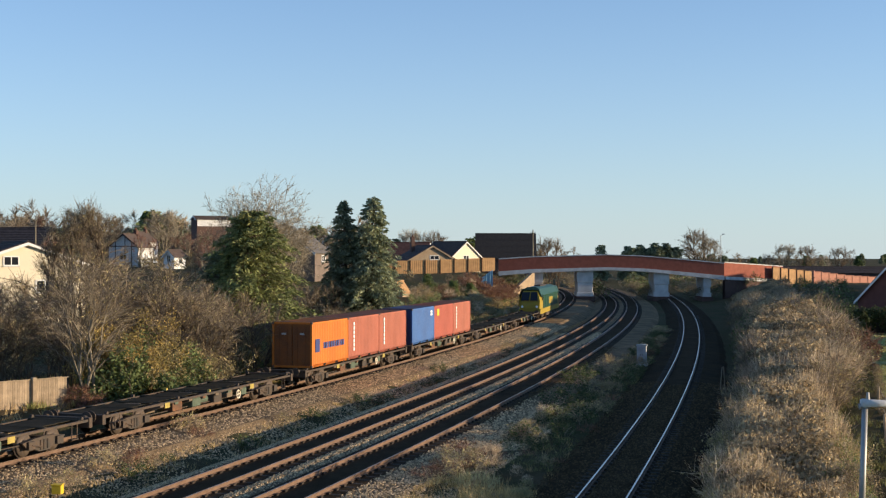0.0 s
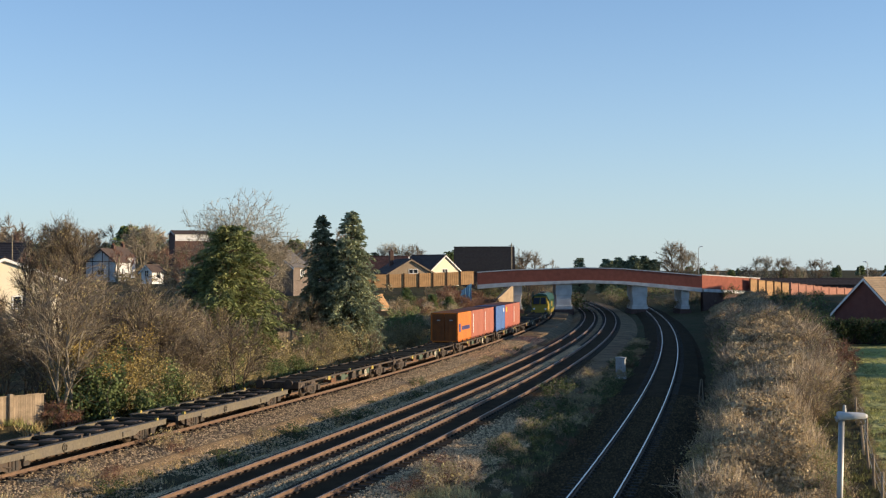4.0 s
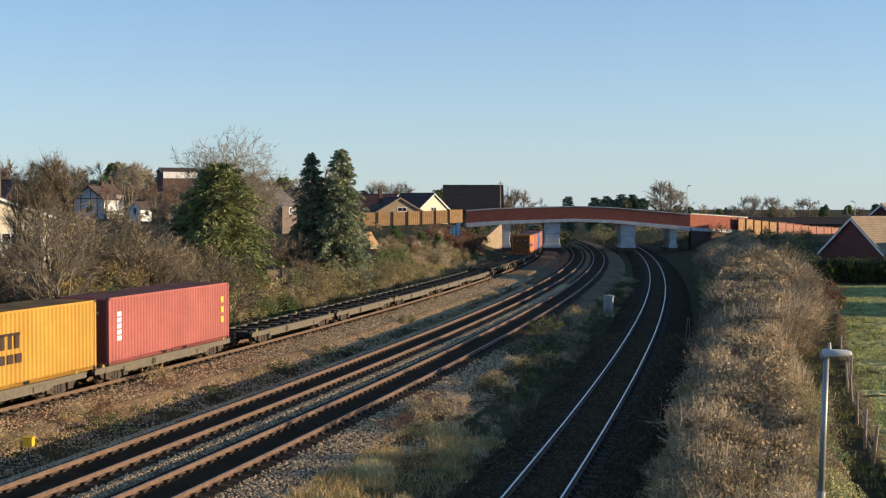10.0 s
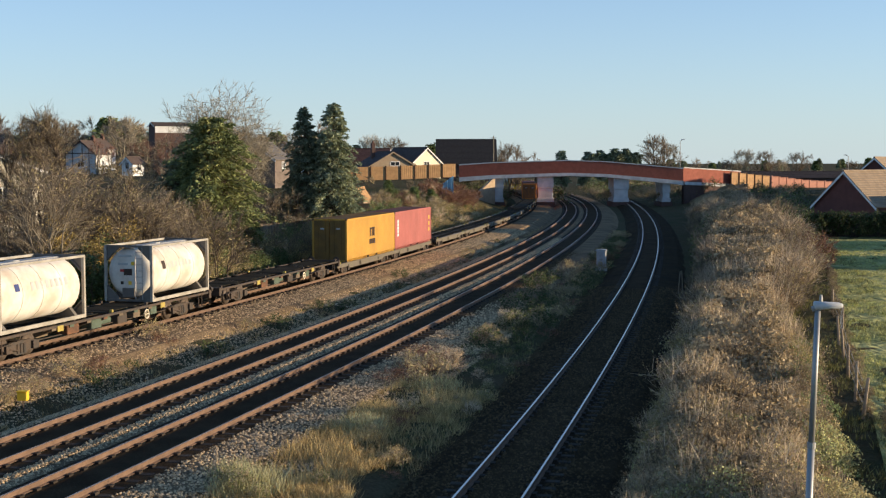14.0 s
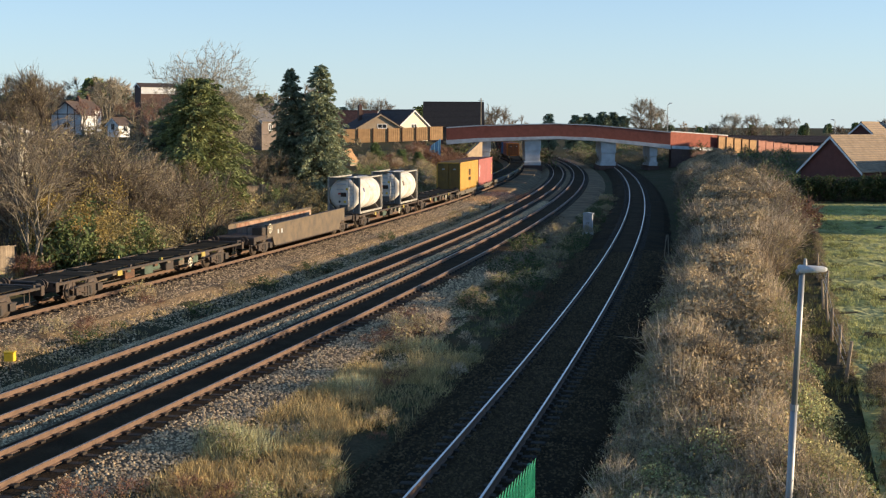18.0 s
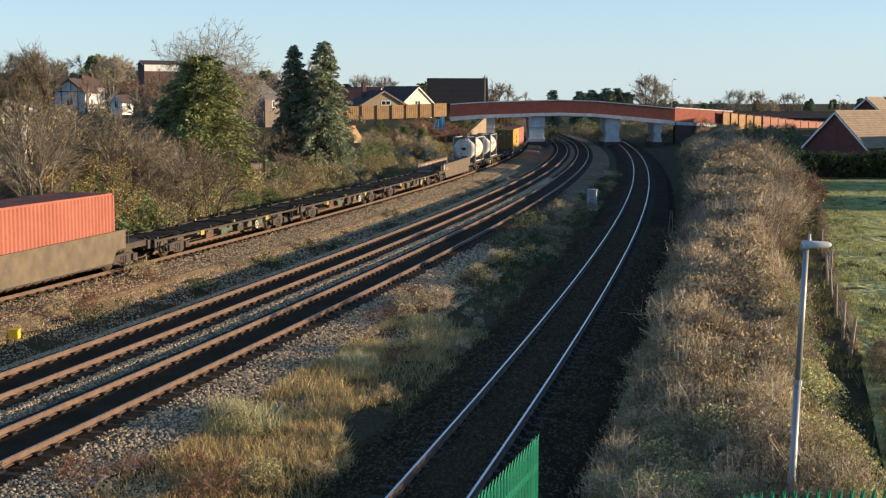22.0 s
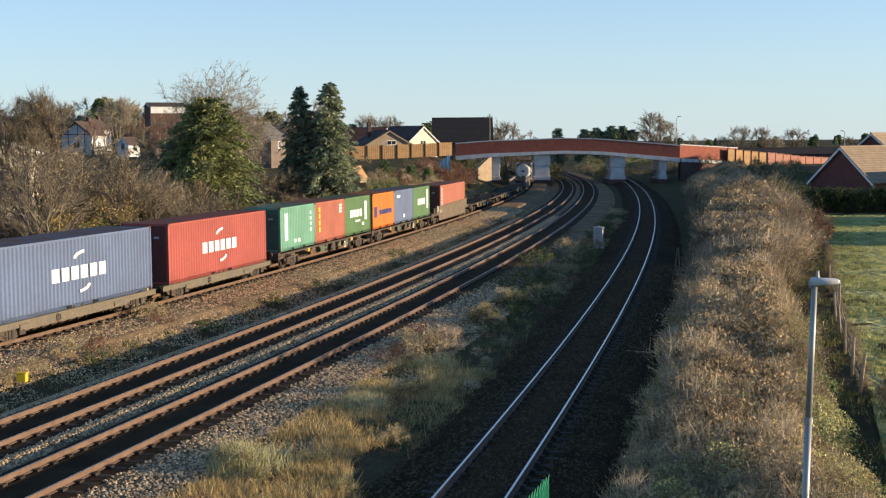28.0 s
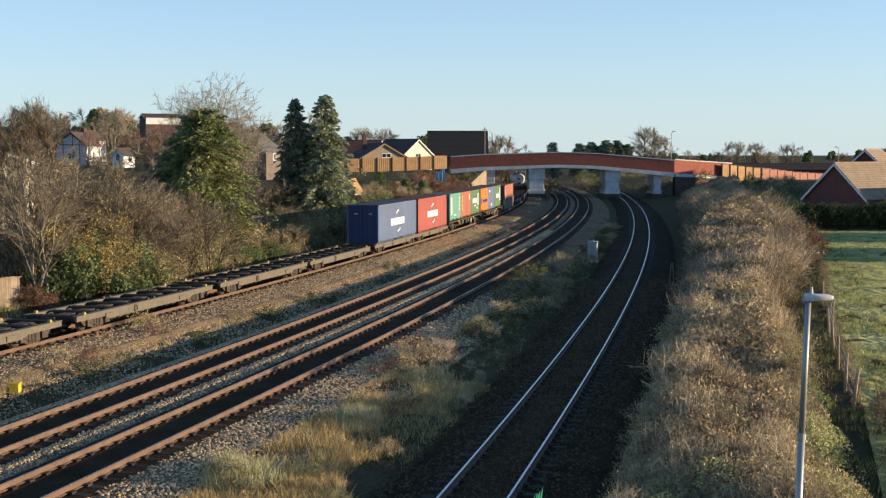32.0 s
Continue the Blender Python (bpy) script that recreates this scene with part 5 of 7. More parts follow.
def scatter_joined(name, label, category, kinds, spots, rng, sink=0.05):
    """The same, but too many to count: one mesh for all, of kind stuff."""
    mats, V, F, K, base = [], [], [], [], 0
    for x, y, k, which in spots:
        m = np.array(Matrix.Translation(on_ground(x, y, -sink)) @ Matrix.Rotation(rng.uniform(0, 6.28), 4, "Z") @ Matrix.Scale(k * rng.uniform(0.85, 1.2), 4))
        for o in kinds[which].children:
            me = o.data
            v = np.empty(len(me.vertices) * 3, np.float32)
            me.vertices.foreach_get("co", v)
            f = np.empty(len(me.loops), np.int32)
            me.loops.foreach_get("vertex_index", f)
            if me.materials[0] not in mats:
                mats.append(me.materials[0])
            V.append(v.reshape(-1, 3) @ m[:3, :3].T + m[:3, 3])
            F.append(f.reshape(-1, 4) + base)
            K.append(np.full(len(F[-1]), mats.index(me.materials[0]), np.int32))
            base += len(V[-1])
    me = mesh_np(name, np.concatenate(V), np.concatenate(F), "twig")
    me.materials.clear()
    for mm in mats:
        me.materials.append(mm)
    me.polygons.foreach_set("material_index", np.concatenate(K))
    me.update()
    return tagged(new(name, me), label, category, kind="stuff")


def drop_source(kinds):
    """The first of each kind goes too, once it has been copied."""
    for k in kinds.values():
        for o in (*k.children_recursive, k):
            bpy.data.objects.remove(o)


def lineside_plants():
    rng = np.random.default_rng(21)
    kinds = {
        "twig_a": bare_tree(1, 4.6, 2.3, "tall bare brown thicket of twigs", ("bark", "twig"), stems=9, limbs=70, twigs=18, low=0.05, trunk=0.045, twig=0.7, width=0.024, group="lineside bushes", leaf="olive", count=800, size=0.06, name="bush", category="bush", foot=0.8),
        "twig_b": bare_tree(2, 4.2, 2.1, "bare grey-brown shrub with few leaves remaining", ("bark", "twig"), stems=8, limbs=66, twigs=18, low=0.05, trunk=0.045, twig=0.65, width=0.024, group="lineside bushes", leaf="olive", count=300, size=0.06, name="bush", category="bush", foot=0.7),
        "ivy": bush(3, 2.6, 1.7, "dense green bush covered in ivy", 14, "twig", "ivy", 4200, 0.09),
        "olive": bush(4, 3.0, 1.8, "olive-brown bush with fading leaves", 14, "twig", "olive", 3600, 0.075),
        "ochre": bush(5, 3.4, 1.7, "bush with ochre autumn leaves", 14, "twig", "ochre", 13000, 0.055),
        "low": bare_tree(6, 1.1, 1.15, "low tangle of bramble and dead stems", ("twig", "cane"), stems=7, limbs=26, twigs=17, low=0.0, trunk=0.012, twig=0.35, width=0.012, leaf="olive", count=330, size=0.06, name="bush", category="bush", foot=0.6, rise=0.05, least=0.006),
        "lowgreen": bare_tree(7, 0.9, 1.1, "low green clump of bramble", ("twig", "twig"), stems=6, limbs=20, twigs=12, low=0.0, trunk=0.012, twig=0.3, width=0.012, leaf="ivy_dark", count=650, size=0.065, name="bush", category="bush", foot=0.6, rise=0.05, least=0.006),
        "red": bare_tree(8, 2.6, 1.9, "red-brown thicket of leafless stems", ("twig_red", "twig_red"), stems=9, limbs=45, twigs=16, low=0.02, trunk=0.03, twig=0.6, width=0.035, group="lineside bushes", leaf="rust_leaf", count=500, size=0.1, name="bush", category="bush", foot=0.9),
        "rusty": bare_tree(9, 0.8, 0.9, "low rust-brown tangle of dead bramble", ("twig_red", "twig_red"), stems=8, limbs=30, twigs=14, low=0.0, trunk=0.01, twig=0.28, width=0.008, group="lineside bushes", leaf="rust_leaf", count=260, size=0.05, name="bush", category="bush", foot=0.5, rise=0.0, least=0.005),
        "sage": bare_tree(11, 0.9, 0.75, "grey-green weed clump", ("cane", "straw"), stems=9, limbs=40, twigs=14, low=0.0, trunk=0.008, twig=0.3, width=0.008, group="lineside bushes", leaf="grass_green", count=900, size=0.045, name="bush", category="bush", foot=0.4, least=0.004),
        "pale": bare_tree(10, 1.1, 0.7, "pale dry shrub of straw-coloured stems", ("straw", "straw"), stems=10, limbs=40, twigs=16, low=0.0, trunk=0.008, twig=0.35, width=0.009, name="bush", category="bush", foot=0.35, least=0.005),
    }
    spots = []
    # the thicket behind the freight line
    for y in np.arange(66, 93, 2.3):
        x0 = float(track_x("freight", y))
        spots.append((x0 - rng.uniform(4.6, 5.4), y, rng.uniform(0.7, 1.0) * (1 if y < 82 else 0.65), rng.choice(["ivy", "olive", "ivy", "olive", "ivy", "ivy"])))
        spots.append((x0 - rng.uniform(3.9, 4.5), y + 1.1, rng.uniform(0.45, 0.65), rng.choice(["ivy", "olive", "ivy"])))
        spots.append((x0 - rng.uniform(7.0, 8.5), y + 1, rng.uniform(0.85, 1.1), rng.choice(["twig_a", "twig_b", "olive", "twig_b"])))
        spots.append((x0 - rng.uniform(10, 12.5), y + 0.4, rng.uniform(0.8, 1.05), rng.choice(["twig_a", "twig_b"])))
    for x, y, k, w in ((-21.2, 66.5, 1.35, "twig_a"), (-23.4, 70.5, 1.35, "twig_b"), (-18.7, 66.6, 1.2, "ochre"), (-19.2, 66.2, 0.95, "ivy"), (-17.2, 67.2, 1.0, "olive"), (-27, 73, 1.0, "twig_a"), (-19.9, 62.0, 0.5, "rust"), (-19.2, 61.8, 0.4, "rust"), (-17.3, 64.4, 1.45, "ivy"), (-16.2, 67.0, 1.1, "ivy"), (-18.9, 65.6, 1.1, "ivy"), (-23.5, 76, 1.5, "twig_b"), (-20.5, 80, 1.2, "twig_a"), (-25.2, 66.5, 1.0, "twig_a"), (-16.0, 72, 1.25, "twig_b"), (-18.8, 71.5, 1.3, "twig_a"), (-14.2, 75.5, 1.15, "twig_b"), (-15.4, 69.5, 0.9, "olive")):
        spots.append((x, y, k, w if w in kinds else "red"))
    # scrub along the bank towards the bridge
    for y in np.arange(94, 205, 2.2):
        x0 = float(track_x("freight", y))
        for lo, hi, ks in ((4.2, 6, ("low", "olive", "lowgreen", "low")), (7, 10, ("olive", "low", "twig_b", "ivy", "low")), (10.5, 15, ("twig_b", "olive", "low", "ivy"))):
            if rng.random() < 0.95:
                w, bx = rng.choice(ks), x0 - rng.uniform(lo, hi)
                if 108 < y < 152 and abs(bx + 0.076 * y) < 1.7:      # the shed stands in a clearing
                    continue
                spots.append((bx, y + rng.uniform(-1, 1), rng.uniform(0.55, 0.95) * (1 if y < 140 else 0.55), w))
    for x, y in ((-1.5, 182), (-0.5, 186), (0.4, 190), (-4, 178), (1.4, 196), (-2.5, 188), (-2.8, 182), (0.6, 184), (1.6, 190), (2.4, 197), (-1.2, 178), (2.6, 203), (0.2, 180), (3.2, 209), (-0.4, 194), (0.9, 200), (1.9, 206), (-1.8, 193), (-3.2, 186), (-3.4, 192), (1.0, 212), (-0.6, 204)):
        spots.append((x, y, 0.8, "red"))
    for i in range(75):                       # tangled low growth over the bank
        y = rng.uniform(92, 180)
        bx = float(track_x("freight", y)) - rng.uniform(3.8, 14)
        if not (108 < y < 152 and abs(bx + 0.076 * y) < 1.5):
            spots.append((bx, y, rng.uniform(0.9, 1.7), rng.choice(["low", "low", "rusty", "sage", "pale", "low"])))
    for x, y, k, w in ((-10.6, 106, 0.8, "olive"), (-8.6, 107, 0.7, "twig_b"), (-12.6, 105, 0.8, "twig_b"), (-15.0, 87, 0.5, "olive"), (-17.0, 87.5, 0.8, "twig_b"), (-12.6, 92, 0.5, "ivy"), (-14.4, 108.5, 1.0, "twig_b"), (-15.8, 108, 0.95, "twig_a"), (-13.2, 109, 0.9, "twig_b"), (-11.2, 95, 0.6, "twig_a"), (-18.5, 88.5, 0.8, "olive"), (-13.9, 98, 0.35, "olive")):
        spots.append((x, y, k, w))
    # low growth between the lines
    for y in np.arange(30, 130, 1.7):
        x0 = float(track_x("freight", y))
        if rng.random() < 0.55:
            spots.append((x0 + rng.uniform(4.0, 6.2), y, rng.uniform(0.35, 0.75), rng.choice(["low", "low", "lowgreen"])))
    for y in np.arange(24, 150, 0.6):
        a, b = float(track_x("down_main", y)) + 3.9, float(track_x("branch", y)) - 2.6
        if b - a < 1:
            continue
        if rng.random() < 0.75:
            spots.append((rng.uniform(a, b), y, rng.uniform(0.25, 0.5) if y < 52 else rng.uniform(0.35, 0.75), rng.choice(["low", "rusty", "pale", "rusty", "sage", "rusty"] if y < 52 else ["low", "rusty", "lowgreen", "lowgreen", "low", "lowgreen"])))
    for x, y, k, w in ((5.6, 82, 1.1, "lowgreen"), (6.4, 86, 1.0, "lowgreen"), (2.4, 60, 0.8, "pale"), (8.0, 90, 0.9, "low"), (-0.9, 45, 1.0, "low"), (9.6, 94, 0.8, "low"), (5.0, 78, 1.0, "lowgreen"), (-5.0, 30, 0.6, "sage"), (-5.5, 31, 0.5, "sage"), (-4.4, 29.2, 0.5, "sage"), (-6.5, 26.6, 0.5, "rusty"), (-5.4, 26.8, 0.55, "rusty"), (-4.4, 26.2, 0.5, "rusty"), (-7.4, 25.8, 0.7, "rusty"), (-3.6, 25.4, 0.8, "sage"), (-0.9, 49, 1.1, "rusty"), (-1.6, 48, 0.8, "low"), (-1.4, 46.4, 0.9, "rusty"), (-2.2, 45.2, 0.8, "rusty"), (-0.4, 47.4, 0.9, "rusty"), (3.2, 68, 1.1, "lowgreen"), (4.2, 72, 1.1, "lowgreen"), (4.4, 66, 1.0, "lowgreen"), (3.9, 60.6, 1.0, "lowgreen"), (2.9, 59.6, 0.9, "sage"), (-0.1, 46.5, 0.9, "pale"), (-4.6, 24.6, 0.8, "rusty"), (-13.4, 57.6, 0.9, "low"), (-12.6, 56, 0.8, "rusty"), (-13.4, 49, 0.8, "rusty"), (-14.2, 47.5, 0.7, "low")):
        spots.append((x, y, k, w))
    small = ("low", "lowgreen", "pale", "rusty", "sage")
    scatter(kinds, [s for s in spots if s[3] not in small], rng)
    scatter_joined("undergrowth", "low brambles and dead stems beside the tracks", "undergrowth", kinds, [s for s in spots if s[3] in small], rng)
    drop_source(kinds)


lineside_plants()


def hedge_left(y):
    return float(np.interp(y, (18, 25.6, 30.5, 38.5, 51.9, 72.7, 113, 160, 226), (1.9, 2.7, 3.9, 5.7, 8.9, 13.7, 21.3, 29, 41)))


def hedge_right(y):
    return float(np.interp(y, (18, 25.3, 37.5, 61, 93, 135, 226), (7.2, 8.7, 11.2, 16.0, 24.8, 34, 50)))


def hedge_height(y):
    return float(np.interp(y, (20, 26, 31, 45, 67, 104, 128, 152, 175, 205, 226), (0.9, 0.84, 0.74, 0.85, 1.05, 1.16, 1.3, 1.3, 1.05, 0.6, 0.55)))


def hedge_lump(x, y):
    """The hedge swells and sinks along its length, and across it: near the bridge foot its crest lies on the railway's side."""
    a, b = hedge_left(y), hedge_right(y)
    f = min(1.0, max(0.0, (x - a) / (b - a)))
    k = float(ease(50, 85, y))
    across = (1 - k) * float(np.interp(f, (0, 0.12, 0.32, 0.7, 1), (0.6, 0.95, 1.15, 1.0, 0.78))) + k * float(np.interp(f, (0, 0.15, 0.4, 0.7, 1), (0.75, 0.98, 1.12, 1.1, 1.1)))
    return across * (1.0 + 0.4 * noise.noise((x * 0.33, y * 0.2, 5.5)) + 0.16 * noise.noise((x * 0.9, y * 0.6, 2.0)))


def hedge_plants():
    rng = np.random.default_rng(33)
    kinds = {
        "straw_a": bare_tree(41, 1.9, 1.05, "dense hedge bush of upright straw-brown stems", ("cane", "straw"), stems=14, limbs=46, twigs=7, low=0.0, trunk=0.014, twig=0.6, width=0.017, group="hedge bushes", leaf="olive", count=500, size=0.045, name="hedge_bush", category="hedge", foot=0.7, rise=0.9, least=0.007),
        "straw_b": bare_tree(42, 1.75, 1.05, "dense hedge bush of upright grey-brown stems", ("bark", "twig"), stems=14, limbs=46, twigs=8, low=0.0, trunk=0.014, twig=0.5, width=0.016, group="hedge bushes", leaf="bramble_dead", count=800, size=0.05, name="hedge_bush", category="hedge", foot=0.7, rise=0.6, least=0.007),
        "bramble": bare_tree(43, 1.45, 1.1, "tangled brown bramble hedge bush", ("twig", "cane"), stems=10, limbs=36, twigs=8, low=0.0, trunk=0.014, twig=0.4, width=0.014, group="hedge bushes", leaf="olive", count=1300, size=0.055, name="hedge_bush", category="hedge", foot=0.7, rise=0.15, least=0.007),
        "green": bare_tree(44, 1.45, 1.05, "hedge bush with some green ivy leaves", ("twig", "twig"), stems=10, limbs=30, twigs=7, low=0.0, trunk=0.014, twig=0.4, width=0.014, group="hedge bushes", leaf="ivy", count=1300, size=0.065, name="hedge_bush", category="hedge", foot=0.7, rise=0.15, least=0.007),
    }
    far = {
        "straw_a": bare_tree(45, 1.9, 1.3, "hedge", ("cane", "straw"), stems=5, limbs=45, twigs=9, low=0.0, trunk=0.012, twig=0.65, width=0.022, group="hedge bushes", leaf="bramble_dead", count=90, size=0.08, name="hedge_bush", category="hedge", foot=0.7, rise=0.8, least=0.005),
        "straw_b": bare_tree(46, 1.75, 1.3, "hedge", ("bark", "twig"), stems=5, limbs=45, twigs=9, low=0.0, trunk=0.012, twig=0.6, width=0.022, group="hedge bushes", leaf="olive", count=110, size=0.08, name="hedge_bush", category="hedge", foot=0.7, rise=0.7, least=0.005),
        "bramble": bare_tree(47, 1.5, 1.3, "hedge", ("twig", "cane"), stems=5, limbs=40, twigs=8, low=0.0, trunk=0.012, twig=0.5, width=0.022, group="hedge bushes", leaf="olive", count=160, size=0.09, name="hedge_bush", category="hedge", foot=0.7, rise=0.2, least=0.005),
        "green": bare_tree(48, 1.5, 1.2, "hedge", ("twig", "twig"), stems=5, limbs=30, twigs=6, low=0.0, trunk=0.012, twig=0.5, width=0.022, group="hedge bushes", leaf="ivy", count=260, size=0.11, name="hedge_bush", category="hedge", foot=0.7, rise=0.2, least=0.005),
    }
    far["rust"] = bare_tree(49, 1.6, 1.2, "hedge", ("twig_red", "twig_red"), stems=5, limbs=40, twigs=8, low=0.0, trunk=0.012, twig=0.5, width=0.022, group="hedge bushes", leaf="rust_leaf", count=160, size=0.09, name="hedge_bush", category="hedge", foot=0.7, rise=0.2, least=0.005)
    far["dark"] = bare_tree(50, 1.6, 0.8, "hedge", ("bark", "twig"), stems=5, limbs=30, twigs=6, low=0.0, trunk=0.012, twig=0.4, width=0.022, group="hedge bushes", leaf="ivy_dark", count=900, size=0.09, name="hedge_bush", category="hedge", foot=0.4, rise=0.4, least=0.005)
    spots = []
    for lo, hi, n in ((20.5, 40, 150), (40, 62, 150), (62, 110, 270), (110, 229, 300)):
        for i in range(n):
            y = lo + (hi - lo) * (i + rng.random()) / n
            a, b = hedge_left(y), hedge_right(y)
            f = (i * 0.6180339 + rng.uniform(-0.06, 0.06)) % 1
            x = a + 0.4 + (b - a - (1.1 if y < 62 else 0.6)) * f
            if y < 28:
                w = rng.choice(["bramble", "straw_a", "straw_b", "bramble"])
            elif f > 0.85 and y < 36:
                w = rng.choice(["green", "bramble", "straw_b", "straw_a"])
            else:
                w = rng.choice(["straw_a", "straw_b", "bramble", "straw_b", "bramble", "straw_a"] if y < 75 else ["straw_b", "bramble", "straw_a", "bramble", "straw_b", "green"])
            spots.append((x, y, hedge_height(y) * hedge_lump(x, y) * rng.uniform(0.75, 1.1), w))
    for x, y in ((7.5, 26.0), (8.2, 28.0), (7.1, 24)):
        spots.append((x, y, 0.5, "green"))
    for i in range(34):                       # the tall brown bramble on the field's side
        y = 78 + 46 * rng.random()
        spots.append((hedge_right(y) - rng.uniform(-1.2, 0.8), y, rng.uniform(1.15, 1.5), rng.choice(["bramble", "straw_b", "bramble", "rust"])))
    for x in np.arange(33, 67, 0.9):          # the dark garden hedge before the bungalow
        spots.append((x, 129.5 - abs(x - 42) * 0.05 + rng.uniform(-0.4, 0.4), rng.uniform(1.45, 1.75), "dark"))
    for x, y, k, w in ((47.5, 203, 1.4, "green"), (49.2, 205, 1.5, "green"), (51, 207, 1.4, "green"), (42.5, 172, 1.7, "green"), (44.5, 178, 1.8, "bramble"), (41, 166, 1.6, "bramble"), (46.5, 184, 1.8, "green"), (39.5, 158, 1.6, "green"), (48, 192, 1.6, "bramble"), (44, 222, 2.0, "bramble"), (47, 224, 2.0, "bramble"), (50, 226, 2.0, "green"), (53, 226, 1.9, "green"), (56, 224, 1.7, "bramble")):
        spots.append((x, y, k * (0.5 if y > 200 else 0.7), w))
    for i in range(60):                       # a low clipped hedge where the field's fence begins
        y = 24 + 14.5 * (i + rng.random()) / 60
        x = float(np.interp(y, (24.6, 28.5, 33.2, 37, 41), (8.4, 9.6, 11.0, 12.0, 12.9))) + rng.uniform(0.55, 1.7)
        spots.append((x, y, rng.uniform(0.4, 0.48), rng.choice(["straw_b", "bramble", "straw_b"])))
    for y in np.arange(38, 90, 0.9):          # rough growth along the field's edge
        x = float(np.interp(y, (24.6, 41, 65.7, 93), (8.5, 13.0, 19.3, 26.8)))
        spots.append((x + rng.uniform(0.0, 0.3), y, rng.uniform(0.2, 0.3), rng.choice(["bramble", "straw_b", "bramble"])))
    for x, y, k, w in ((36.7, 150, 1.8, "green"), (36.9, 140, 1.7, "green"), (31.5, 121, 1.6, "bramble"), (44.8, 190, 1.4, "green"), (34.9, 130, 1.7, "green"), (41, 160, 1.8, "green"), (40.6, 170, 1.7, "bramble"), (38.5, 145, 1.6, "green"), (33, 125, 1.5, "green"), (43.5, 165, 1.7, "green"), (46, 178, 1.6, "green"), (48, 196, 1.0, "green"), (51, 200, 1.0, "bramble"), (54, 205, 0.9, "green"), (50, 186, 1.2, "green"), (40, 150, 1.5, "green"), (37, 132, 1.2, "green"), (47.5, 214, 0.9, "green"), (44, 208, 0.8, "bramble"), (57, 215, 0.9, "green")):
        spots.append((x, y, k, w))
    beyond = []
    for y in np.arange(236, 330, 8.0):
        for name, sd in (("freight", -6), ("freight", 5), ("branch", -4.5), ("branch", 6), ("branch", 10), ("freight", -11), ("branch", 15)):
            p = track_point(name, y, sd + rng.uniform(-1, 1))
            beyond.append((p.x, p.y, rng.uniform(1.5, 2.3), rng.choice(["bramble", "green", "bramble"])))
    scatter_joined("far_scrub", "brown scrub beyond the road bridge", "scrub", far, beyond, rng)
    scatter(kinds, [s for s in spots if s[1] < 40][:290], rng)
    scatter_joined("hedge", "winter hedge of bramble, straw stems and dead leaves", "hedge", kinds, [s for s in spots if s[1] < 40][290:] + [s for s in spots if 40 <= s[1] < 62], rng)
    scatter_joined("far_hedge", "long brown winter hedge of bramble and dead stems", "hedge", far, [s for s in spots if s[1] >= 62], rng)
    drop_source(kinds)
    drop_source(far)


hedge_plants()


def litter_top(y):
    return float(np.interp(y, (20, 31, 45, 67, 104, 128, 152, 175, 205, 226), (1.05, 1.1, 1.5, 1.95, 2.15, 2.2, 2.0, 1.6, 0.9, 0.8)))


def hedge_core():
    """The close dead leaf and bramble inside the hedge, a lumpy mound."""
    rng = np.random.default_rng(35)
    pts = []
    for y, n in [(y, 620) for y in np.arange(19, 55, 0.4)] + [(y, 620) for y in np.arange(55, 228, 0.6)]:
        a, b = hedge_left(y) + 0.25, hedge_right(y) - 0.5
        x = rng.uniform(a, b, n)
        lump = np.array([hedge_lump(v, y) for v in x])
        top = litter_top(y) * 1.12 * lump * np.minimum(1, ((np.minimum(x - a, b - x) + 0.08) / 1.0)) ** 0.6
        pts.append(np.stack([x, np.full(n, y) + rng.uniform(-0.3, 0.3, n), ground_z(x, np.full(n, y)) + top * rng.random(n) ** 0.45], 1))
    p = np.concatenate(pts)
    tagged(new("hedge_litter", mesh_np("hedge_litter", *leaf_quads(p, np.where(p[:, 1] > 55, 0.15, 0.055 + 0.001 * p[:, 1]), rng, 1.8), "bramble_dead")), "dead leaves and bramble inside the hedge", "hedge", kind="stuff")


hedge_core()


def hedge_canes():
    """Tall straight canes that stand up out of the hedge in drifts."""
    rng = np.random.default_rng(37)
    for label, material, seed, n in (("pale upright dead canes standing in the hedge", "straw", 4.4, 8000), ("grey-brown upright canes standing in the hedge", "cane", 9.1, 6000)):
        y = 29 + 50 * rng.random(n) ** 1.2
        f = rng.uniform(0.12, 0.9, n)
        a = np.array([hedge_left(v) for v in y])
        b = np.array([hedge_right(v) for v in y])
        x = a + (b - a) * f
        drift = np.array([noise.noise((u * 0.55, v * 0.33, seed)) for u, v in zip(x, y)])
        keep = drift + rng.normal(0, 0.13, n) > 0.06
        x, y, f, drift = x[keep], y[keep], f[keep], drift[keep]
        m = len(x)
        h = np.array([hedge_height(v) * hedge_lump(u, v) for u, v in zip(x, y)]) * (1.55 + 1.1 * np.clip(drift, 0, 0.6)) * rng.uniform(0.75, 1.2, m) * np.minimum(1, 0.72 + np.minimum(f, 1 - f))
        base = np.stack([x, y, ground_z(x, y)], 1)
        tip = base + np.concatenate([rng.normal(0.02, 0.13, (m, 2)) * h[:, None], h[:, None]], 1)
        side = rng.normal(size=(m, 3)) * [1, 1, 0]
        side = side / np.linalg.norm(side, axis=1)[:, None] * (0.006 + 0.00012 * y)[:, None]
        v = np.stack([base - side, base + side, tip + side * 0.5, tip - side * 0.5], 1).reshape(-1, 3)
        tagged(new("hedge_canes", mesh_np("hedge_canes", v, np.arange(len(v)).reshape(-1, 4), material)), label, "hedge", kind="stuff")


hedge_canes()


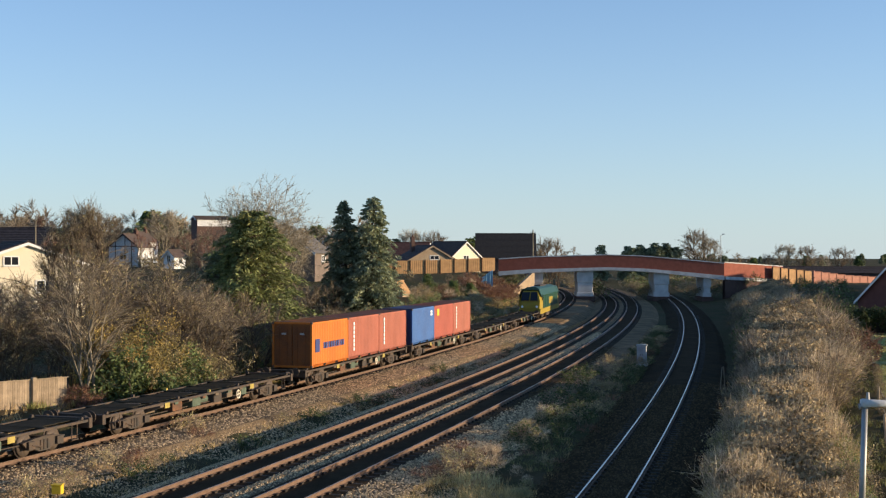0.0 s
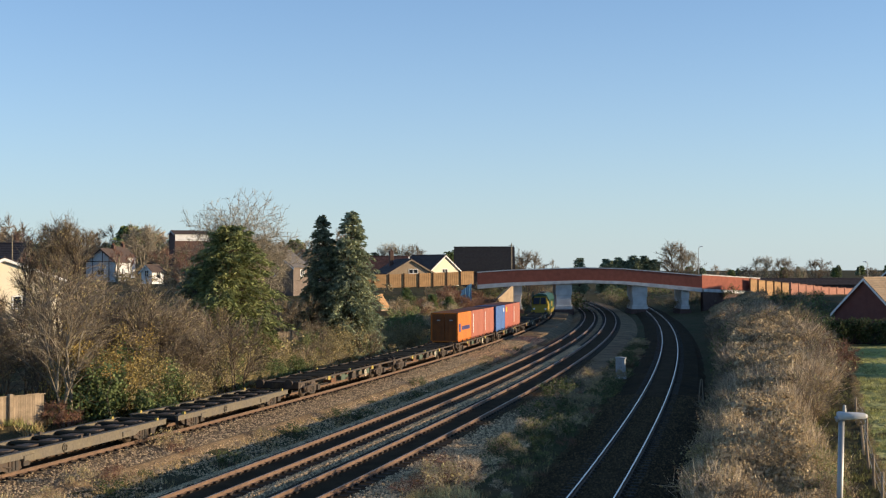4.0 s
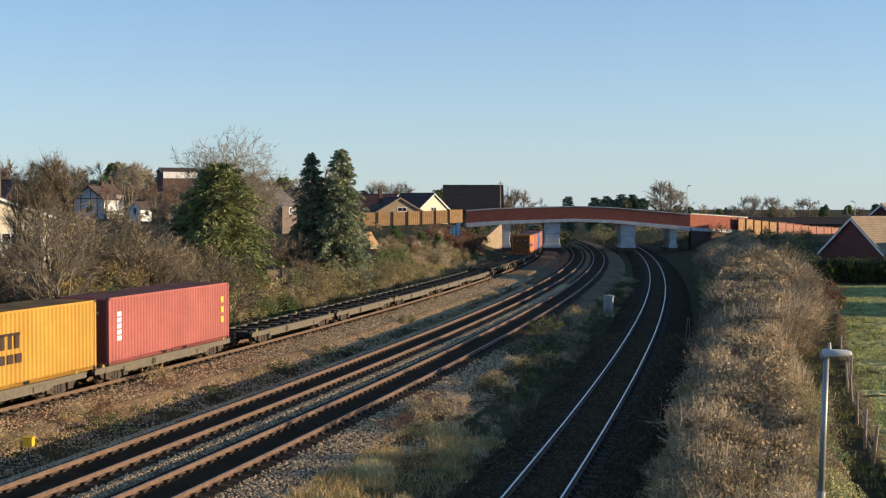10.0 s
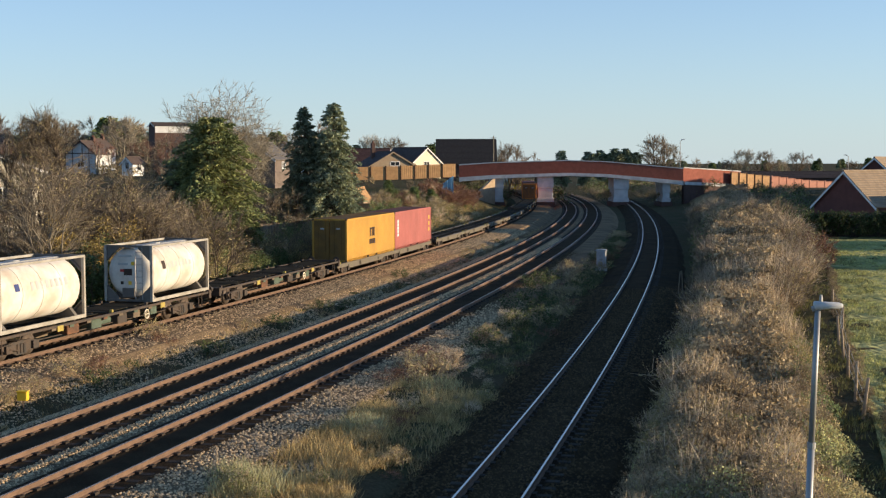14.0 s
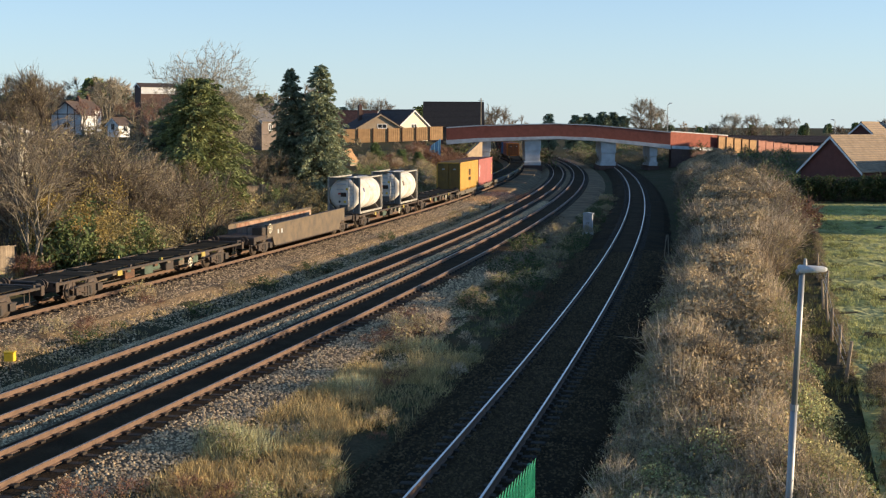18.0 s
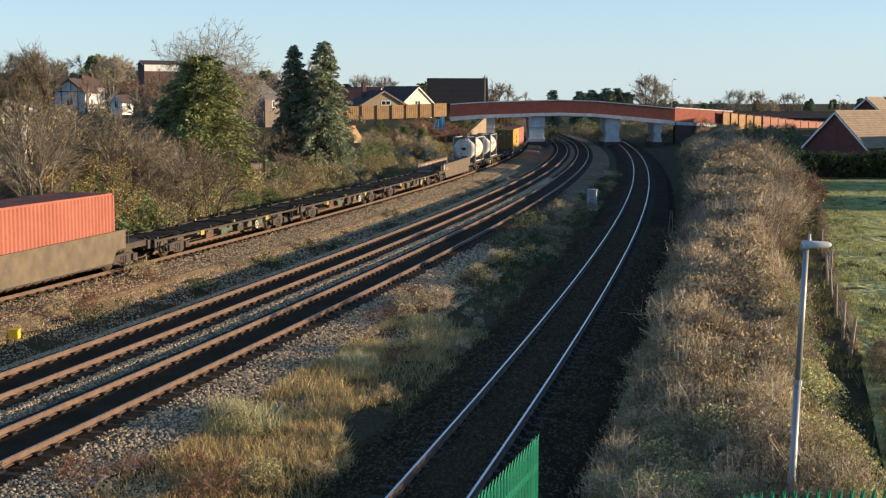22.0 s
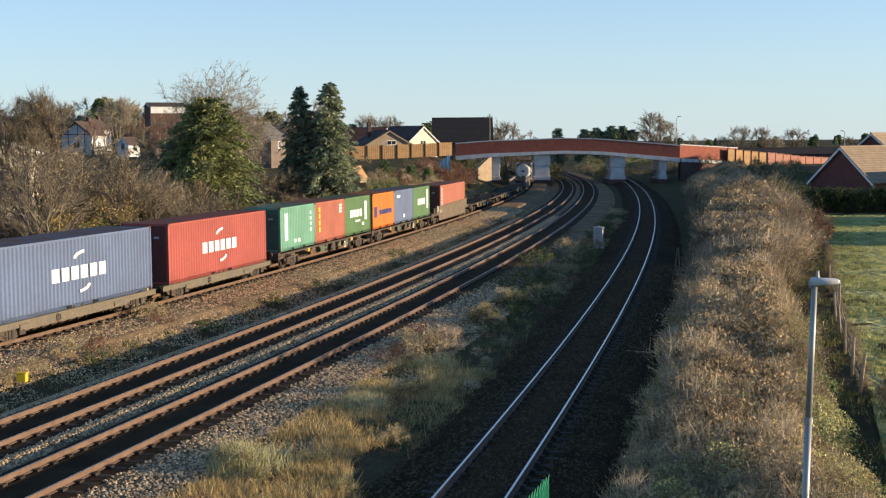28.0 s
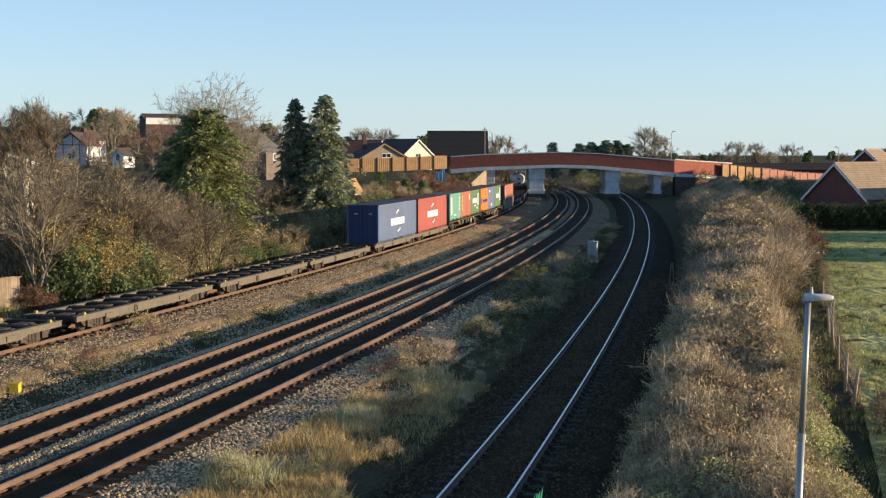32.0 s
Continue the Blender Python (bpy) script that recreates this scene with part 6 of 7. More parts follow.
def hedge_leaves():
    """Leaves still hanging on the brambles, olive at the near end and green towards the field."""
    rng = np.random.default_rng(39)
    for label, material, seed, n, f0, f1, far in (("olive bramble leaves still hanging on the hedge", "olive", 2.2, 80000, 0.02, 0.95, 46), ("green leaves on the field side of the hedge", "ivy", 6.3, 26000, 0.66, 1.0, 60), ("brown dead leaves caught in the hedge", "bramble_dead", 8.7, 16000, 0.05, 0.95, 60), ("green bramble leaves over the near end of the hedge", "hedge_green", 4.9, 52000, 0.02, 1.02, 34)):
        y = 20 + (far - 20) * rng.random(n) ** 1.3
        f = rng.uniform(f0, f1, n)
        a = np.array([hedge_left(v) for v in y])
        b = np.array([hedge_right(v) for v in y])
        x = a + (b - a) * f
        drift = np.array([noise.noise((u * 0.8, v * 0.5, seed)) for u, v in zip(x, y)])
        keep = drift + rng.normal(0, 0.1, n) > 0.02
        x, y, f, drift = x[keep], y[keep], f[keep], drift[keep]
        top = np.array([hedge_height(v) * hedge_lump(u, v) for u, v in zip(x, y)]) * (1.25 + 0.9 * np.clip(drift, 0, 0.5)) * np.minimum(1, 0.35 + 3.2 * np.minimum(f, 1.08 - f))
        p = np.stack([x, y, ground_z(x, y) + top * (0.45 + 0.6 * rng.random(len(x)) ** 0.6)], 1)
        tagged(new("hedge_leaves", mesh_np("hedge_leaves", *leaf_quads(p, np.full(len(p), 0.042), rng, 1.5), material)), label, "hedge", kind="stuff")


hedge_leaves()


def forked_tree(seed, height, wide, label, wood, at, size=1.0):
    """A great bare tree whose limbs fork again and again into a rounded crown of fine twigs."""
    rng = np.random.default_rng(seed)
    segs, tips = [(0, 0, -0.4, 0.05, 0.1, 3.2, 0.26 * size, 0.2 * size)], []
    for i in range(8):
        a = 2 * math.pi * i / 8 + rng.uniform(-0.3, 0.3)
        lean = rng.uniform(0.15, 0.8)
        grow(rng, (0.05, 0.1, 2.6 + 0.2 * i), np.array([math.cos(a) * lean, math.sin(a) * lean, 1.0]) / math.hypot(lean, 1), 3.2, 0.13 * size, 4, segs, tips, 0.26, (2, 4), 0.7, 0.05)
    s, tip = np.array(segs), np.array(tips)
    up, flat = height * 0.97 / np.percentile(s[:, 5], 99.5), wide / np.percentile(np.hypot(s[:, 3], s[:, 4]), 97)
    s[:, [2, 5]] *= up
    s[:, [0, 1, 3, 4]] *= flat
    s[:, 6:] = np.maximum(s[:, 6:], 0.013)
    t = plant("bare_tree", label, "tree", "bare trees", s, wood, (), at, thick=0.06)
    tip = tip * [flat, flat, up]
    n = 5
    way = np.repeat((tip - [0, 0, height * 0.45]) / [wide, wide, height * 0.5], n, 0) * 0.6 + rng.normal(0, 0.55, (len(tip) * n, 3))
    way /= np.linalg.norm(way, axis=1)[:, None]
    span = rng.uniform(0.25, 0.6, len(way))
    tagged(part("fine_branchwork", mesh_np("fine_branchwork", *slivers(np.repeat(tip, n, 0) + way * span[:, None] * 0.5, way, span, 0.022), wood[1]), None, t), kind="stuff")
    return t


def tall_trees():
    conifer(51, 12.1, 3.5, "tall dark green spruce beside the line", "conifer", on_ground(-10.3, 110), spray=0.13, shape=0.66, dense=2.0, feather=2.8, rise=-0.05, lean=0.2)
    conifer(52, 11.6, 3.6, "tall dark green spruce with a thin spire", "conifer", on_ground(-12.6, 110.6), spray=0.13, shape=0.78, dense=2.0, feather=2.8, rise=-0.05, lean=-0.1)
    conifer(53, 10.1, 4.7, "broad yellowish-green evergreen tree", "evergreen", on_ground(-16.9, 90), spray=0.13, shape=0.45, bare=0.2, dense=1.9, feather=2.6, group="evergreen trees", rise=0.1, lean=0.3)
    conifer(54, 7.4, 3.0, "broad dark green evergreen tree", "conifer", on_ground(-19.4, 91.5), spray=0.13, shape=0.6, bare=0.03, dense=2.0, feather=2.6, group="evergreen trees", rise=0.1)
    forked_tree(61, 12.9, 4.5, "large bare tree with a wide pale crown", ("bark_pale", "dry_pale"), on_ground(-18.9, 103))
    bare_tree(62, 10.8, 3.0, "bare round-headed tree with dense brown twigs", ("bark", "twig"), on_ground(-24.6, 77), 8, 230, 40, 0.12, 0.10, 0.75, 0.02, leaf="olive", count=1500, foot=0.6)
    bare_tree(65, 5.8, 3.2, "bare brown many-stemmed tree by the gardens", ("bark", "twig"), on_ground(-28.6, 74), 8, 170, 36, 0.1, 0.08, 0.75, 0.02, leaf="olive", count=900, foot=0.6)
    bare_tree(66, 5.6, 3.0, "bare brown many-stemmed tree over the thicket", ("bark", "twig"), on_ground(-20.9, 73), 8, 170, 36, 0.1, 0.07, 0.7, 0.02, leaf="olive", count=900, foot=0.6)
    bare_tree(67, 5.4, 3.1, "bare grey-brown spreading bush over the thicket", ("bark", "twig"), on_ground(-17.4, 73), 8, 150, 34, 0.1, 0.07, 0.7, 0.02, leaf="olive", count=500, foot=0.6)
    bare_tree(63, 6.8, 2.9, "bare leaning tree with pale limbs", ("bark_pale", "twig"), on_ground(-19.7, 62.8), 6, 110, 16, 0.15, 0.075, 0.7, 0.02, rise=0.15)
    bare_tree(64, 5.0, 2.5, "bare brown tree over the thicket", ("bark", "twig"), on_ground(-26.5, 68), 7, 110, 24, 0.15, 0.1, 0.75, 0.018)


tall_trees()


def far_trees():
    """Trees of the gardens and the skyline, a few kinds copied."""
    rng = np.random.default_rng(71)
    kinds = {
        "bare": bare_tree(81, 10, 3.6, "distant bare tree with a fine brown crown", ("bark", "twig"), stems=6, limbs=110, twigs=24, twig=0.9, width=0.045, group="distant trees", low=0.22, trunk=0.14, least=0.02, rise=0.1),
        "bare2": bare_tree(82, 10, 4.0, "distant bare tree with grey limbs", ("bark_pale", "dry_pale"), stems=6, limbs=110, twigs=22, twig=0.95, width=0.045, group="distant trees", low=0.22, trunk=0.14, least=0.02, rise=0.1),
        "birch": bare_tree(83, 9, 2.2, "distant leafless birch with reddish twigs", ("bark_pale", "twig_red"), stems=4, limbs=50, twigs=16, twig=0.9, width=0.05, group="distant trees", low=0.3, least=0.025),
        "dark": conifer(84, 9, 2.6, "distant evergreen tree with dark foliage", "conifer", dense=0.8, spray=0.3, shape=0.45, group="distant trees", rise=0.35),
        "round": conifer(85, 8, 3.4, "distant evergreen tree with rounded head", "ivy", dense=0.8, spray=0.32, shape=0.35, group="distant trees", rise=0.5),
        "scrub": bare_tree(86, 4, 3.0, "distant brown scrub of gardens", ("bark", "twig"), stems=7, limbs=60, twigs=14, twig=0.7, width=0.05, group="distant bushes", low=0.0, trunk=0.05, leaf="olive", count=350, size=0.16, name="bush", category="bush", foot=0.9, least=0.02),
    }
    thin = {
        "bare": bare_tree(87, 10, 3.8, "far bare tree of the skyline", stems=4, limbs=30, twigs=18, twig=1.3, width=0.10, low=0.2, trunk=0.16, least=0.04, rise=0.1),
        "bare2": bare_tree(88, 9, 3.6, "far bare tree of the skyline", ("bark", "cane"), stems=4, limbs=30, twigs=18, twig=1.2, width=0.10, low=0.2, trunk=0.16, least=0.04, rise=0.1),
        "dark": conifer(89, 9, 3.0, "far dark tree of the skyline", "conifer", dense=0.22, spray=0.75, shape=0.45, rise=0.35),
        "scrub": bare_tree(92, 4, 3.2, "far brown scrub of the hillside", ("bark", "twig"), stems=4, limbs=32, twigs=10, twig=0.9, width=0.09, low=0.0, trunk=0.06, leaf="olive", count=160, size=0.26, foot=1.0, least=0.035),
        "round": conifer(90, 8, 3.6, "far round tree of the skyline", "ivy", dense=0.22, spray=0.75, shape=0.35, rise=0.5),
    }
    spots = [(-18.6, 300, 1.35, "bare2"), (-13.5, 300, 1.2, "bare"), (-22.5, 300, 0.95, "dark"), (-27, 290, 0.8, "dark"), (-5.0, 300, 1.0, "round"), (-8.5, 305, 0.8, "dark"), (9.5, 290, 1.0, "bare"), (12.5, 292, 1.15, "bare"), (14.5, 296, 0.9, "bare"),
             (33, 400, 1.2, "dark"), (62, 400, 1.55, "bare"), (66, 402, 1.2, "bare2"), (70, 398, 0.8, "dark"), (88, 420, 0.9, "bare"), (94, 424, 1.1, "bare2"), (100, 420, 1.0, "bare"), (106, 425, 0.9, "bare2"), (113, 430, 1.0, "bare"), (128, 420, 0.8, "bare"), (142, 415, 1.0, "bare2"), (150, 420, 0.9, "bare")]
    spots += [(40 + 1.15 * i, 398 + rng.uniform(-2, 2), rng.uniform(1.04, 1.1), "dark") for i in range(15)]
    for i in range(95):
        d = rng.uniform(140, 420)
        px = rng.uniform(-0.42, -0.11)
        x = px * d
        if d < 330 and -0.315 < px < -0.23:
            continue
        if float(track_x("freight", min(d, 300))) - x < 24:
            continue
        spots.append((x, d, rng.uniform(0.55, 1.0), rng.choice(["bare", "bare2", "birch", "dark", "scrub", "round", "scrub", "birch", "scrub"])))
    for x, y, k, w in ((-36, 175, 0.8, "birch"), (-71, 300, 0.75, "birch"), (-67.5, 302, 0.8, "birch"), (-73.5, 298, 0.7, "birch"), (-64.5, 296, 0.75, "birch"), (-69, 290, 0.7, "scrub"), (-74, 304, 0.7, "scrub"), (-34, 178, 0.95, "birch"), (-37.5, 168, 0.75, "birch"), (-32.5, 172, 0.7, "birch"), (-53, 165, 1.2, "scrub"), (-83, 300, 0.9, "dark"), (-78, 305, 1.2, "bare2"), (-97, 360, 0.85, "round"), (-90, 300, 1.1, "bare"), (-25, 145, 0.8, "scrub"), (-28, 140, 0.9, "scrub"), (-31, 150, 1.0, "scrub"), (-20, 138, 0.7, "scrub"), (-24, 128, 0.8, "scrub"), (-5, 165, 0.25, "round"), (-8.5, 168, 0.3, "round"), (-3, 172, 0.25, "round"), (-12, 150, 0.7, "scrub")):
        spots.append((x, y, k, w))
    garden = []
    for i in range(260):
        d = rng.uniform(122, 470)
        x = rng.uniform(-0.44, -0.06) * d
        if float(track_x("freight", min(d, 300))) - x > (17 if d < 200 else 22):
            garden.append((x, d, rng.uniform(0.4, 0.8) * (0.5 if d < 200 else 0.65 if d < 300 else 1.0), "scrub" if d < 200 else rng.choice(["scrub", "scrub", "bare", "scrub", "bare2", "scrub"])))
    for x, y, k in ((-66, 244, 0.6), (-64, 238, 0.55), (-57.5, 232, 0.5), (-66, 258, 0.8), (-63, 252, 0.75)):
        garden.append((x, y, k, "scrub"))
    for i in range(10):
        garden.append((-83 + 1.5 * i, 326 + rng.uniform(-4, 4), rng.uniform(0.6, 0.8), rng.choice(["bare", "bare2", "scrub"])))
    for i in range(85):
        y = rng.uniform(400, 470)
        garden.append((rng.uniform(-0.40, -0.09) * y, y, rng.uniform(1.1, 1.55), rng.choice(["bare", "bare2", "bare", "dark", "round", "bare2", "bare"])))
    for i in range(130):
        x = rng.uniform(-400, 900)
        y = rng.uniform(600, 1500)
        spots.append((x, y, rng.uniform(0.7, 1.2), rng.choice(["bare", "dark", "bare2", "round"])))
    spots += [(-66.0, 250, 0.7, "birch"), (-67.5, 246, 0.66, "birch"), (-79.5, 250, 0.6, "bare")]
    scatter(kinds, [s for s in spots if s[1] < 500], rng)
    scatter_joined("far_woods", "far line of bare and evergreen trees", "woods", thin, [s for s in spots if s[1] >= 500], rng)
    scatter_joined("garden_thickets", "brown bushes and small trees of the hillside gardens", "bushes", thin, garden, rng)
    drop_source(kinds)
    drop_source(thin)


far_trees()


# ---- grass and loose stone ----
def blades(name, label, spots, height, material, rng, per=14, width=0.012):
    """Tufts of grass blades, too many to count."""
    n = len(spots)
    base = np.repeat(np.asarray(spots, float), per, 0) + np.concatenate([rng.normal(0, 0.11, (n * per, 2)), np.zeros((n * per, 1))], 1)
    lean = rng.normal(0, 0.42, (n * per, 2))
    h = height * rng.uniform(0.4, 1.25, n * per)[:, None]
    tip = base + np.concatenate([lean * h, h], 1)
    side = rng.normal(size=(n * per, 3)) * [1, 1, 0]
    side = side / np.linalg.norm(side, axis=1)[:, None] * width
    v = np.stack([base - side, base + side, tip], 1).reshape(-1, 3)
    tagged(new(name, mesh_np(name, v, np.arange(len(v)).reshape(-1, 3), material)), label, "grass", kind="stuff")


def verge_spots(rng, n, a, b, lo, hi):
    """Spots between two lines (functions of y), thicker near the camera."""
    ysn = lo + (hi - lo) * rng.random(n) ** 1.6
    out = []
    for y in ysn:
        x0, x1 = a(y), b(y)
        if x1 > x0:
            x = rng.uniform(x0, x1)
            if noise.noise((x * 0.35, y * 0.2, 3.1)) > -0.18:
                out.append((x, y, float(ground_z(x, y)) - 0.02))
    return out


def grasses():
    rng = np.random.default_rng(91)
    fr = lambda y: float(track_x("freight", y))
    mid_a, mid_b = lambda y: float(track_x("down_main", y)) + 3.3, lambda y: float(track_x("branch", y)) - 2.4
    blades("dry_grass", "tufts of dry yellow-brown winter grass", [p for p in verge_spots(rng, 7000, mid_a, mid_b, 20, 150) if p[1] < 40 + 6 * rng.random() or rng.random() < 0.06], 0.26, "grass_dry", rng, 9, 0.014)
    blades("dry_grass", "golden patches of dead grass", [p for p in verge_spots(rng, 5200, mid_a, mid_b, 22, 47) if noise.noise((p[0] * 0.5, p[1] * 0.3, 8.0)) > 0.06 or math.hypot(p[0] + 3.0, (p[1] - 38.5) * 0.5) < 1.5], 0.3, "grass_gold", rng, 9, 0.014)
    blades("green_grass", "short green grass among the dry tufts", verge_spots(rng, 2200, mid_a, mid_b, 20, 150), 0.16, "grass_green", rng, 14, 0.009)
    clump = []
    for cx, cy, r, n in ((-4.7, 30.4, 1.05, 110), (-5.4, 31.6, 0.6, 40), (-2.6, 37.5, 0.7, 60), (-0.6, 44.5, 0.8, 60)):
        for _ in range(n):
            a, d = rng.uniform(0, 6.28), r * math.sqrt(rng.random())
            clump.append((cx + d * math.cos(a), cy + 1.3 * d * math.sin(a), float(ground_z(cx, cy)) + 0.28 * (1 - d / r)))
    blades("green_grass", "tall grey-green tufts of grass on the verge", clump, 0.36, "grass_sage", rng, 10, 0.011)
    blades("dry_grass", "dry grass between the freight line and the main line", verge_spots(rng, 1800, lambda y: fr(y) + 3.4, lambda y: float(track_x("up_main", y)) - 2.6, 25, 170), 0.24, "grass_dry", rng, 10, 0.016)
    blades("dry_grass", "pale dry grass on the bank by the freight line", verge_spots(rng, 3800, lambda y: fr(y) - 14, lambda y: fr(y) - 3.0, 40, 210), 0.42, "grass_dry", rng, 12, 0.025)
    blades("green_grass", "green grass on the bank by the freight line", verge_spots(rng, 3000, lambda y: fr(y) - 15, lambda y: fr(y) - 3.2, 60, 210), 0.35, "grass_green", rng, 12, 0.03)
    blades("green_grass", "short green grass of the mown field", [(x, y, z + 0.09) for x, y, z in verge_spots(rng, 20000, lambda y: float(np.interp(y, (24.6, 41, 65.7, 93, 141), (8.9, 13.4, 19.7, 27.2, 39))), lambda y: hedge_right(y) + 28, 20, 125)], 0.13, "field_blade", rng, 9, 0.014)
    blades("green_grass", "dark grass in the strip beside the hedge", verge_spots(rng, 1500, lambda y: hedge_right(y) - 0.6, lambda y: hedge_right(y) + 4.6, 18, 110), 0.28, "grass_green", rng, 12, 0.02)


grasses()


def stones(name, label, pts, material, rng):
    """Small broken stones, one pointed lump at each spot."""
    p = np.array(pts)
    n = len(p)
    octa = np.array([(1, 0, -0.1), (0, 1, -0.1), (-1, 0, -0.1), (0, -1, -0.1), (0, 0, 0.8)], float)
    v = octa[None] * rng.uniform(0.55, 1.25, (n, 5, 1)) * (rng.uniform(0.023, 0.047, n) * (1 + p[:, 1] / 120))[:, None, None]
    a = rng.uniform(0, 6.28, n)
    c, s = np.cos(a)[:, None], np.sin(a)[:, None]
    v = np.stack([v[..., 0] * c - v[..., 1] * s, v[..., 0] * s + v[..., 1] * c, v[..., 2]], -1) + p[:, None]
    f = np.array([(0, 1, 4), (1, 2, 4), (2, 3, 4), (3, 0, 4)])
    tagged(new(name, mesh_np(name, v.reshape(-1, 3), (np.arange(n)[:, None, None] * 5 + f[None]).reshape(-1, 3), material)), label, "ballast", kind="stuff")


def loose_ballast():
    """Broken stones over the shoulders of the tracks."""
    rng = np.random.default_rng(97)
    pts = []
    for name, n, lo, hi in (("freight", 30000, 32, 150), ("up_main", 30000, 24, 130), ("down_main", 52000, 18, 110)):
        for _ in range(n):
            y = lo + (hi - lo) * rng.random() ** 1.7
            if name == "down_main" and y > 58 + 16 * rng.random():
                continue
            out = (1.0 if name == "freight" else 1.33) + (3.5 if name in ("freight", "down_main") else 1.4) * rng.random() ** 0.8
            sd = out if rng.random() < (0.7 if name in ("freight", "down_main") else 0.5) else -min(out, 2.9)
            wide = 3.2 if name in ("freight", "down_main") and sd > 0 else 1.85
            edge = -0.12 if (name == "up_main" and sd > 0) or (name == "down_main" and sd < 0) else -0.2 if name == "down_main" else -0.3
            z = float(np.interp(abs(sd), (0.95, 1.35, wide, wide + 0.9, wide + 1.5), (-0.2, -0.195, edge, edge - 0.3, edge - 0.26)))
            if name == "down_main" and sd > 2.2:
                z = max(z, float(ground_z(*track_point(name, y, sd)[:2])))
            pts.append(tuple(track_point(name, y, sd, z + 0.018)))
    for _ in range(24000):
        y = 32 + 100 * rng.random() ** 1.5
        x = rng.uniform(float(track_x("freight", y)) + 3.2, float(track_x("up_main", y)) - 2.4)
        pts.append((x, y, float(ground_z(x, y)) + 0.02))
    stones("loose_ballast", "pale brown broken ballast stones", pts, "stones", rng)
    # stones in the darker colour, where the hedge's shade lies
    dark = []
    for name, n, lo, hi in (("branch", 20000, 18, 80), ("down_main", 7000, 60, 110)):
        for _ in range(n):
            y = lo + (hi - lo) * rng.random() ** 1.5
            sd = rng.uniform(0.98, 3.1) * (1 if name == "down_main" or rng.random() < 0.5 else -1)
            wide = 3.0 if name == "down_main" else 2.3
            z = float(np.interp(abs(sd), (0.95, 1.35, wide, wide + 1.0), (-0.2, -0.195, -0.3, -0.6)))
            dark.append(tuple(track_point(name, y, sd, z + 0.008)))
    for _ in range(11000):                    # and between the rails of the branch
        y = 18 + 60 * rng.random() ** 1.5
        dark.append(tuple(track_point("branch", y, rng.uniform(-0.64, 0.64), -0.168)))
    stones("loose_ballast", "broken ballast stones with hedge shade in their dark colour", dark, "stones_dark", rng)


loose_ballast()


